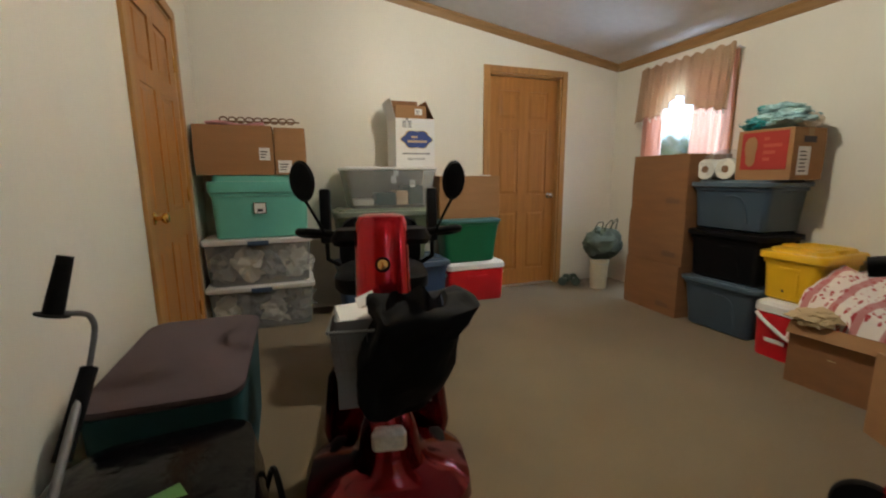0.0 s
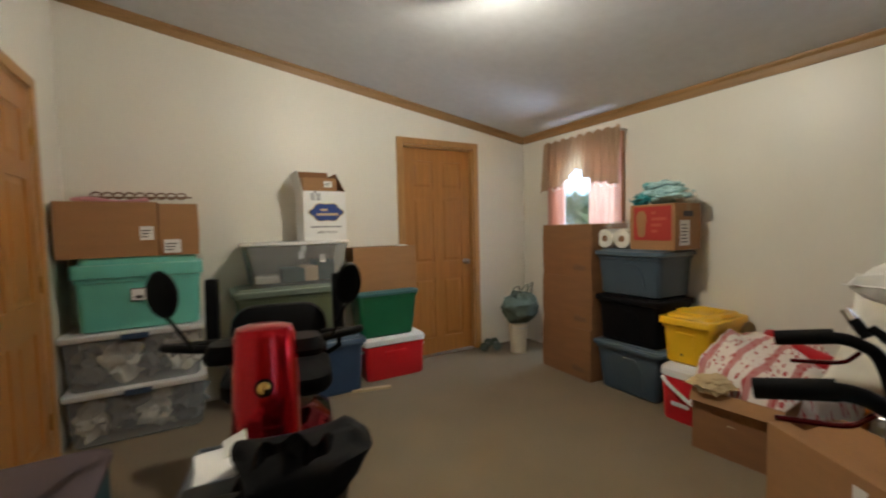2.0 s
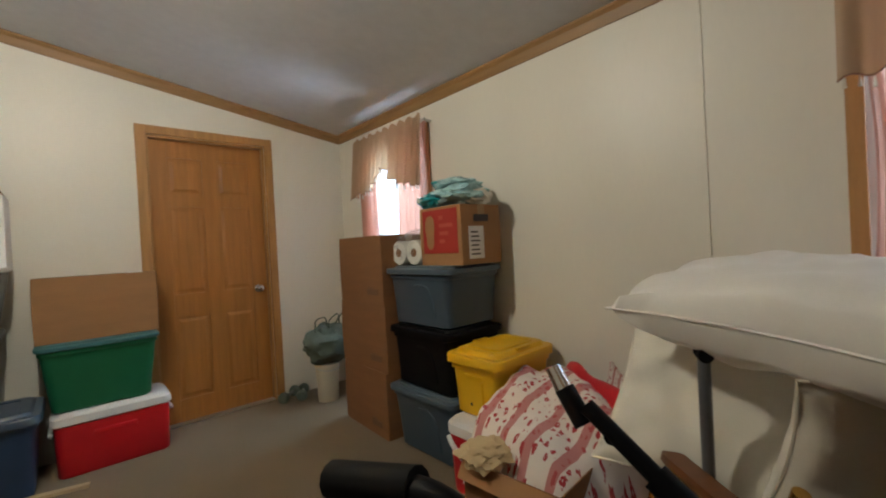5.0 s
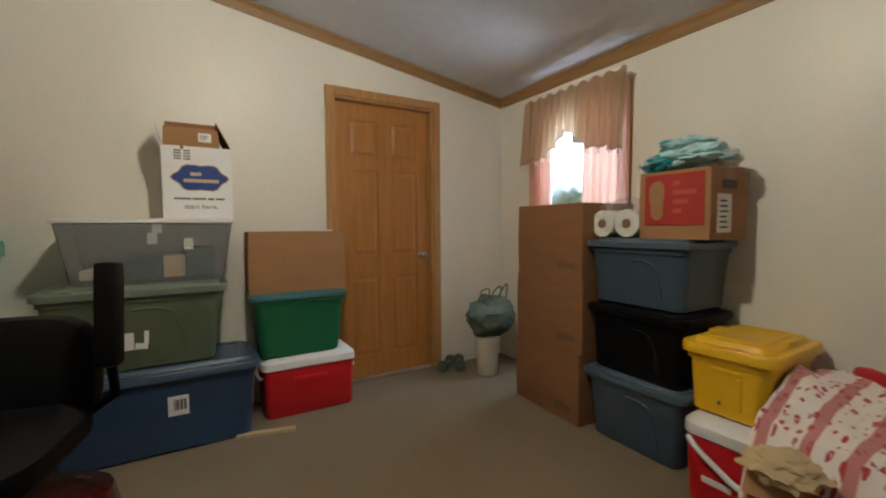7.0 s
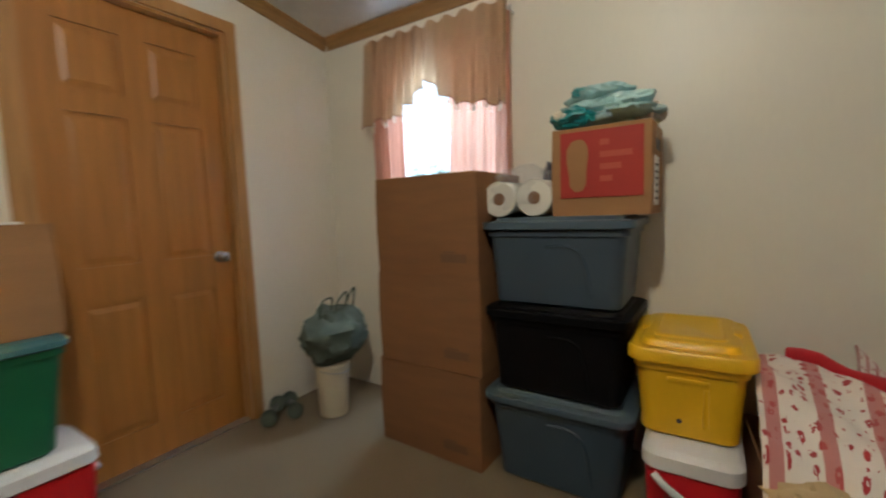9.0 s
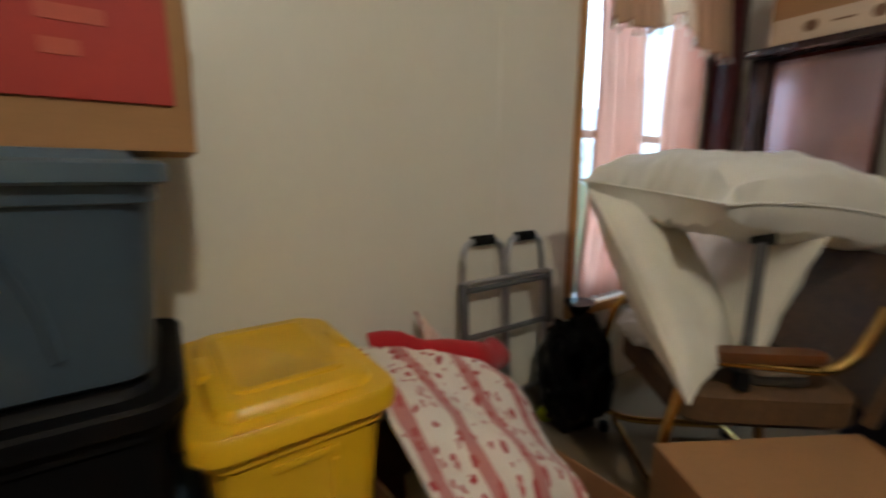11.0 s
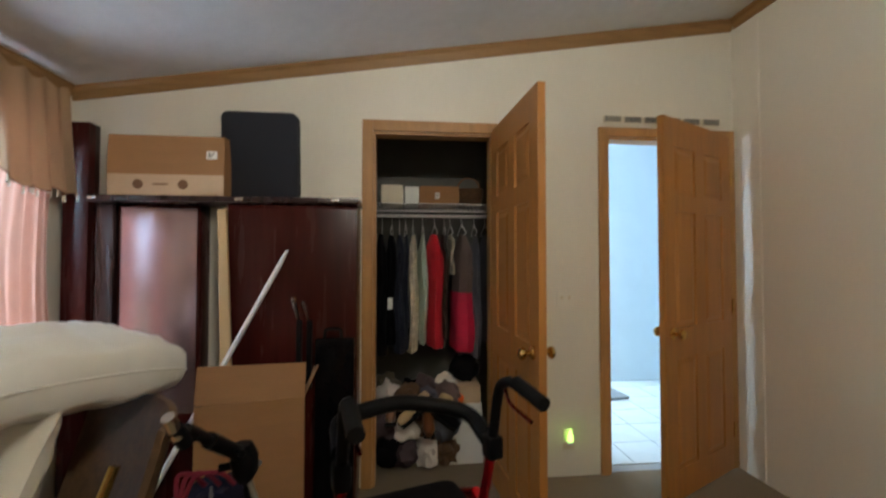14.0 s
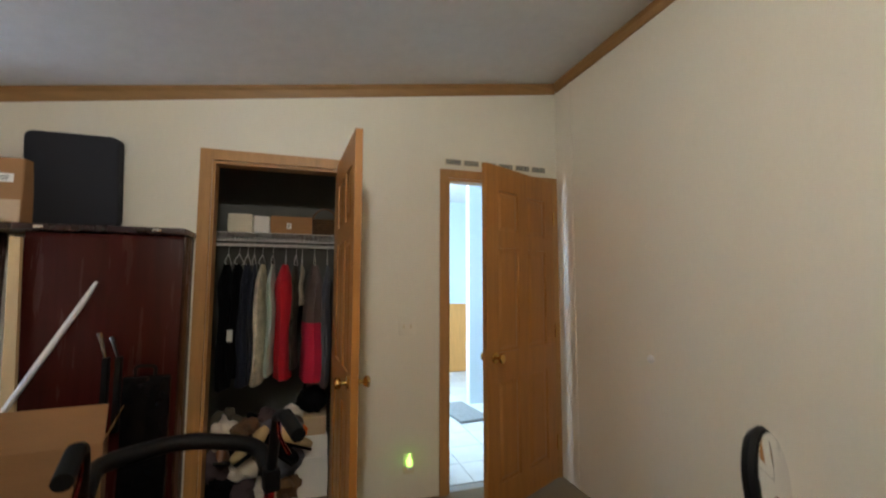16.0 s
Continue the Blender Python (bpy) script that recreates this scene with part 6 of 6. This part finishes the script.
loft(b, [ring(0.46, 0.42, 0.12, 0.16, 0, 0.22), ring(0.50, 0.46, 0.14, 0.22, 0, 0.22), ring(0.46, 0.42, 0.14, 0.34, 0, 0.22), ring(0.30, 0.26, 0.10, 0.40, 0, 0.2)])
part("rear_shroud", b, DARKRED, so, "glossy red rear cover")
b = B()
loft(b, [ring(0.30, 0.03, 0.012, 0.105, 0, -1.085), ring(0.28, 0.03, 0.012, 0.135, 0, -1.088)])
part("bumper", b, BLACKP, so, "black bumper")
b = B()
tube(b, ((0, -0.70, 0.30), (0, -0.62, 0.78)), 0.035, 12)
part("tiller_post", b, BLACKP, so, "black tiller post")
b = B()
loft(b, [ring(0.185 * k, 0.13 * k, 0.064 * k, z, 0, -0.74 + 0.20 * (z - 0.42)) for z, k in ((0.40, 0.86), (0.43, 0.98), (0.55, 1.0), (0.70, 1.02), (0.85, 1.0), (0.94, 0.96), (0.965, 0.86), (0.972, 0.6))])
tsh = part("tiller_cover", b, REDPAINT, so, "tall glossy red tiller cover")
b = B()
loft(b, [ring(0.45, 0.07, 0.03, 0.165, 0, -0.655), ring(0.46, 0.08, 0.035, 0.20, 0, -0.66), ring(0.40, 0.08, 0.035, 0.42, 0, -0.70), ring(0.26, 0.07, 0.03, 0.54, 0, -0.71)])
part("leg_shield", b, DARKRED, so, "dark red leg shield")
b = B()
lathe(b, ((0.026, 0), (0.024, 0.003), (0.002, 0.004)), 16, Matrix.Translation((0, -0.729, 0.81)) @ pose(0, 0, 0, 78))
em = part("emblem", b, BLACKP, tsh, "plain round emblem")
b = B()
lathe(b, ((0.018, 0.0035), (0.010, 0.0055), (0.002, 0.006)), 12, Matrix.Translation((0, -0.729, 0.81)) @ pose(0, 0, 0, 78))
part("emblem_shape", b, BRASS, em, "gold shape")
b = B()
loft(b, [ring(0.09, 0.02, 0.008, 0.325, 0, -1.0), ring(0.10, 0.03, 0.012, 0.335, 0, -1.0), ring(0.10, 0.03, 0.012, 0.37, 0, -0.995), ring(0.08, 0.02, 0.008, 0.382, 0, -0.985)])
part("headlight", b, mat("headlight_lens", (0.75, 0.74, 0.7), 0.12, var=0.2, scale=60, bump=0.2), so, "clear ribbed headlight")
b = B()
loft(b, [ring(0.34, 0.10, 0.04, 0.86, 0, -0.585), ring(0.36, 0.13, 0.05, 0.88, 0, -0.58), ring(0.32, 0.11, 0.04, 0.915, 0, -0.575)])
part("console", b, BLACKP, so, "black control console")
for s in (-1, 1):
    b = B()
    tube(b, bend(((s * 0.10, -0.56, 0.885), (s * 0.24, -0.56, 0.905), (s * 0.31, -0.50, 0.90), (s * 0.30, -0.38, 0.87), (s * 0.18, -0.33, 0.86)), 5), 0.014, 10)
    part("handle_bar", b, BLACKP, so, "black wrap-round handle")
    b = B()
    tube(b, bend(((s * 0.20, -0.58, 0.90), (s * 0.22, -0.62, 0.96), (s * 0.25, -0.66, 1.03)), 4), 0.005, 6)
    stm = part("mirror_stem", b, BLACKP, so)
    b = B()
    lathe(b, ((0.015, -0.014), (0.042, -0.010), (0.047, 0), (0.044, 0.006), (0.01, 0.008)), 24, Matrix.Translation((s * 0.252, -0.66, 1.085)) @ pose(0, 0, 0, -84, 0, s * 26) @ Matrix.Diagonal((1, 1.45, 1, 1)))
    mr = part("mirror", b, BLACKP, stm, "black oval mirror back")
    b = B()
    lathe(b, ((0.0425, 0.0085), (0.0415, 0.0095), (0.002, 0.0098)), 24, Matrix.Translation((s * 0.252, -0.66, 1.085)) @ pose(0, 0, 0, -84, 0, s * 26) @ Matrix.Diagonal((1, 1.45, 1, 1)))
    part("mirror_glass", b, MIRROR, stm, "silvered mirror glass")
# wire basket with a black bag and papers
b = B()
bx0, bx1, by0, by1, bz0, bz1 = -0.15, 0.15, -1.04, -0.81, 0.47, 0.70
tube(b, ((bx0, by0, bz1), (bx1, by0, bz1), (bx1, by1, bz1), (bx0, by1, bz1), (bx0, by0, bz1)), 0.005, 6)
bsk = part("basket_rim", b, GREYTUBE, so, "grey wire front basket")


def wire(pts):
    wb2 = B()
    tube(wb2, pts, 0.0018, 4)
    part("wire", wb2, GREYTUBE, bsk)


for z, g in ((bz0, 0.03), (0.53, 0.02), (0.59, 0.012), (0.645, 0.006)):
    wire(((bx0 + g, by0 + g, z), (bx1 - g, by0 + g, z), (bx1 - g, by1 - g, z), (bx0 + g, by1 - g, z), (bx0 + g, by0 + g, z)))
for k in range(16):
    x = bx0 + 0.03 + (bx1 - bx0 - 0.06) * k / 15
    xx = bx0 + (bx1 - bx0) * k / 15
    wire(((xx, by0, bz1), (x, by0 + 0.03, bz0), (x, by1 - 0.03, bz0), (xx, by1, bz1)))
for k in range(10):
    y = by0 + 0.03 + (by1 - by0 - 0.06) * k / 9
    wire(((bx0, y, bz1), (bx0 + 0.03, y, bz0)))
    wire(((bx1, y, bz1), (bx1 - 0.03, y, bz0)))
b = B()
tube(b, ((0, -0.80, 0.56), (0, -0.70, 0.56)), 0.016, 8)
part("basket_bracket", b, BLACKP, so)
# seat
b = B()
tube(b, ((0, 0.14, 0.30), (0, 0.12, 0.56)), 0.04, 12)
part("seat_post", b, BLACKP, so)
b = B()
loft(b, [ring(0.42, 0.40, 0.08, 0.545, 0, 0.06), ring(0.46, 0.44, 0.10, 0.57, 0, 0.06), ring(0.46, 0.44, 0.10, 0.62, 0, 0.06), ring(0.38, 0.36, 0.10, 0.645, 0, 0.06)])
part("seat", b, SEATV, so, "padded black vinyl seat")


def seatback(k):
    return [Vector((p.x, 0.25 + 0.10 * (p.y + 0.2), p.y + 0.715)) + Vector((0, k[0], 0)) for p in ring(0.46 * k[1], 0.34 * k[1], 0.11, 0)]


b = B()
loft(b, [seatback(k) for k in ((-0.045, 0.86), (-0.035, 0.97), (0.0, 1.0), (0.03, 0.97), (0.038, 0.88))])
part("backrest", b, SEATV, so, "rounded charcoal backrest")
for s in (-1, 1):
    b = B()
    box(b, (s * 0.285 - 0.028, -0.035, 0.0), (s * 0.285 + 0.028, 0.035, 0.29), 0.016, pose(0, 0.17, 0.75, -6))
    part("armrest", b, BLACKP, so, "flipped-up black armrest")
    b = B()
    tube(b, ((s * 0.20, 0.24, 0.60), (s * 0.285, 0.20, 0.66), (s * 0.285, 0.18, 0.77)), 0.013, 8)
    part("armrest_bracket", b, BLACKP, so)
SO = so.matrix_basis
bb = thing("tote_bag", "black shiny bag slumped in the scooter basket", "bag", SO @ pose(0.035, -0.985, 0.474, 10, 2, 10))
b = B()
loft(b, [ring(0.19, 0.15, 0.06, 0, -0.01), ring(0.23, 0.18, 0.07, 0.03, -0.01), ring(0.24, 0.19, 0.07, 0.12, 0), ring(0.24, 0.19, 0.06, 0.2, 0.02), ring(0.26, 0.18, 0.04, 0.26, 0.04), ring(0.28, 0.15, 0.03, 0.295, 0.05), ring(0.22, 0.05, 0.02, 0.315, 0.05)])
bmesh.ops.subdivide_edges(b, edges=b.edges[:], cuts=2, use_grid_fill=True)
for v in b.verts:
    v.co += 0.030 * noise.noise_vector(v.co * 9) + 0.014 * noise.noise_vector(v.co * 24)
    v.co.z = max(0, v.co.z)
part("body", b, mat("black_nylon", (0.004, 0.004, 0.0045), 0.7, var=0.2, scale=10, bump=0.4, spec=0.12), bb)
b = sheet(lambda u, v: Vector((-0.06 + 0.19 * u, -0.075 + 0.05 * v + 0.02 * math.sin(8 * u), 0.25 + 0.10 * v * (0.4 + 0.6 * math.sin(2.6 * u + 0.4)) + 0.015 * math.sin(17 * u))), 18, 6, 0.003)
part("torn_top", b, BLACKSHINE, bb, "ragged shiny bag mouth")
pp = thing("paper_box", "grey open box of white papers in the scooter basket", "papers", SO @ pose(-0.085, -0.945, 0.474, 0, 0, 6))
b = B()
open_box(b, 0.11, 0.15, 0.25)
part("box", b, mat("grey_mesh_board", (0.17, 0.18, 0.19), 0.6, var=0.1, fine=300, bump=0.3), pp, "grey box", False)
b = B()
box(b, (-0.049, -0.068, 0.006), (0.049, 0.068, 0.235), 0.002, pose(0, 0, 0, 0, 0, 1))
box(b, (-0.046, -0.064, 0), (0.044, 0.06, 0.012), 0.001, pose(0, 0, 0.242, 4, -3, 5))
part("papers", b, PAPER, pp, "stack of white papers", False)
b = B()
box(b, (-0.02, -0.02, 0), (0.035, 0.045, 0.005), 0, pose(0.03, 0.03, 0.262, 12, -22))
part("printed_slip", b, PAPER, pp, "folded printed slip", False)

# ---- wheeled cart with a taupe cover, black bag, crutch by the west wall ----
ca = thing("covered_cart", "low cart under a taupe cloth cover with dark teal sides", "cart", pose(-3.59, -2.05, 0))
b = B()
loft(b, [ring(0.38, 0.68, 0.05, 0.49), ring(0.40, 0.70, 0.06, 0.50), ring(0.40, 0.70, 0.06, 0.515), ring(0.36, 0.66, 0.06, 0.527)])
for v in b.verts:
    v.co.z += 0.006 * noise.noise(v.co * 7)
part("cover", b, TAUPE, ca, "taupe cloth cover")
b = B()
loft(b, [ring(0.36, 0.64, 0.05, 0.10), ring(0.375, 0.66, 0.05, 0.12), ring(0.385, 0.68, 0.05, 0.488)])
for v in b.verts:
    v.co.x += 0.008 * noise.noise(v.co * 9)
part("skirt", b, TEALCLOTH, ca, "dark teal side cloth")
for x in (-0.14, 0.14):
    for y in (-0.25, 0.25):
        b = B()
        lathe(b, ((0.015, -0.014), (0.05, -0.012), (0.05, 0.012), (0.015, 0.014)), 18, pose(x, y, 0.05, 0, 90))
        part("caster", b, RUBBER, ca)
        b = B()
        tube(b, ((x + 0.02, y, 0.05), (x + 0.02, y, 0.11)), 0.008, 6)
        part("caster_fork", b, GREYTUBE, ca)
vb = thing("vinyl_bag", "black shiny vinyl bag with a piped edge on the carpet", "bag", pose(-3.56, -2.64, 0, 0, 0, 5))
b = B()
loft(b, [ring(0.40, 0.42, 0.10, 0), ring(0.46, 0.48, 0.12, 0.04), ring(0.46, 0.47, 0.12, 0.36), ring(0.42, 0.42, 0.10, 0.44), ring(0.3, 0.3, 0.08, 0.46)])
for v in b.verts:
    v.co += 0.025 * noise.noise_vector(v.co * 5)
    v.co.z = max(0, v.co.z)
part("body", b, BLACKSHINE, vb)
b = B()
tube(b, bend(((0.23, -0.15, 0.10), (0.27, -0.08, 0.32), (0.25, 0.10, 0.36), (0.22, 0.18, 0.2))), 0.008, 6)
part("strap", b, BLACKP, vb, "loose black strap")
gpx = thing("magazine", "green and white magazine lying on the black bag", "magazine", pose(-3.50, -2.80, 0.45, 6, 0, 30))
b = B()
box(b, (-0.07, -0.10, 0), (0.07, 0.10, 0.006), 0.001)
part("cover", b, mat("green_print", (0.08, 0.22, 0.06), 0.4, var=0.3, scale=14), gpx, "green printed cover", False)
b = B()
box(b, (-0.06, -0.10, 0.0062), (0.03, 0.0, 0.007), 0)
part("white_panel", b, PAPER, gpx, "white panel", False)
kr = thing("hiking_crutch", "grey forearm crutch with a black grip leaning on the wall", "crutch", pose(0.03, 0, 0))
b = B()
tube(b, ((-3.66, -3.48, 0.02), (-3.706, -2.549, 0.669)), 0.0085, 10)
part("shaft", b, GREYTUBE, kr, "grey metal shaft")
b = B()
tube(b, ((-3.715, -2.659, 0.552), (-3.699, -2.536, 0.689)), 0.017, 10)
part("adjuster", b, BLACKP, kr, "black adjuster sleeve")
b = B()
tube(b, bend(((-3.699, -2.542, 0.682), (-3.686, -2.51, 0.773), (-3.695, -2.51, 0.8055), (-3.745, -2.536, 0.8185)), 5), 0.006, 8)
part("bent_rod", b, GREYTUBE, kr, "bent grey rod")
b = B()
tube(b, ((-3.745, -2.536, 0.8185), (-3.719, -2.51, 0.9355)), 0.019, 12, 0.015)
gr = part("grip", b, RUBBER, kr, "black hand grip")
b = B()
lathe(b, ((0.005, -0.003), (0.03, -0.002), (0.03, 0.002), (0.005, 0.003)), 16, pose(-3.746, -2.537, 0.816, -10, 15))
part("flange", b, RUBBER, gr)

# ---- hall: tiles and a mat ----
tm = B()
box(tm, (-0.148, -0.148, -0.006), (0.148, 0.148, 0.0), 0.002)
tme = bpy.data.meshes.new("tile")
tm.to_mesh(tme)
tm.free()
tme.materials.append(TILE)
for i in range(10):
    for j in range(11):
        t = new("tile", tme)
        t.parent = hallfloor
        t.location = (-5.35 + 0.15 + 0.302 * i, S - 0.10 - 0.152 - 0.302 * j, 0.0)
mtg = thing("door_mat", "small grey ribbed floor mat in the hall", "mat", pose(-3.66, -5.98, 0, 0, 0, 8))
b = B()
box(b, (-0.16, -0.30, 0.0005), (0.16, 0.30, 0.03), 0.008)
part("mat", b, mat("grey_mat", (0.22, 0.23, 0.23), 0.9, var=0.2, scale=40, bump=0.4), mtg)
fb = thing("wall_box", "small dark thermostat box on the hall wall", "thermostat", pose(-4.05, -7.9, 1.62))
b = B()
box(b, (-0.05, 0, -0.10), (0.05, 0.03, 0.10), 0.005)
part("case", b, GREYTUBE, fb)

# ---- outdoors beyond the windows ----
b = B()
bmesh.ops.create_grid(b, x_segments=2, y_segments=2, size=400)
for v in b.verts:
    v.co.z = -0.6
structure("ground", b, GRASS, "green lawn outside the windows")


def tree(x, y, h, r, seed):
    th = thing("tree", "leafy green tree outside the window", "tree", pose(x, y, -0.6), "trees outside")
    rd = random.Random(seed)
    b = B()
    tube(b, [(0.05 * math.sin(k), 0.04 * math.cos(k * 1.3), h * 0.75 * k / 6) for k in range(7)], 0.16, 10, 0.04)
    limbs = []
    for k in range(9):
        a, z = k * 2.4, h * (0.25 + 0.055 * k)
        tip = Vector((math.cos(a) * r * 0.75, math.sin(a) * r * 0.75, z + h * 0.15))
        tube(b, ((0, 0, z), tip * 0.5 + Vector((0, 0, z * 0.55)), tip), 0.05, 6, 0.012)
        limbs.append(tip)
    part("trunk", b, BARK, th)
    vs, fs = [], []
    for k in range(3600):
        if k % 3:
            c = limbs[k % 9] + Vector((rd.gauss(0, r * 0.27), rd.gauss(0, r * 0.27), rd.gauss(0, h * 0.075)))
        else:
            c = Vector((rd.gauss(0, r * 0.4), rd.gauss(0, r * 0.4), h * 0.62 + rd.gauss(0, h * 0.16)))
        s = rd.uniform(0.06, 0.13)
        q = Euler((rd.uniform(0, 3), rd.uniform(0, 3), rd.uniform(0, 3))).to_matrix()
        n = len(vs)
        vs += [tuple(c + q @ Vector(p)) for p in ((-s, 0, 0), (0, -s * 0.5, s * 0.1), (s, 0, 0), (0, s * 0.5, s * 0.1))]
        fs.append((n, n + 1, n + 2, n + 3))
    me = bpy.data.meshes.new("crown")
    me.from_pydata(vs, [], fs)
    me.materials.append(LEAF)
    cr = new("crown", me)
    cr.parent = th
    tagged(cr, "loose leafy crown", kind="stuff")
    return th


for k, (x, y, h, r) in enumerate(((7.5, 3.2, 2.7, 1.6), (9, 0.2, 2.5, 1.5), (8, -5.5, 2.6, 1.6), (6.5, -8.6, 2.5, 1.5), (11, 6.8, 3.3, 1.9), (10, -2.6, 2.4, 1.5), (9.5, -12, 2.9, 1.8), (12, 11, 3.6, 2.1))):
    tree(x, y, h, r, k + 3)

# bright hazy sky behind the trees
b = B()
box(b, (60, -130, -0.6), (60.5, 130, 45))
structure("backdrop", b, mat("hazy_sky", (0.46, 0.72, 1.0), 1.0, var=0.0, bump=0.0, glow=0.32), "bright hazy sky far beyond the garden")
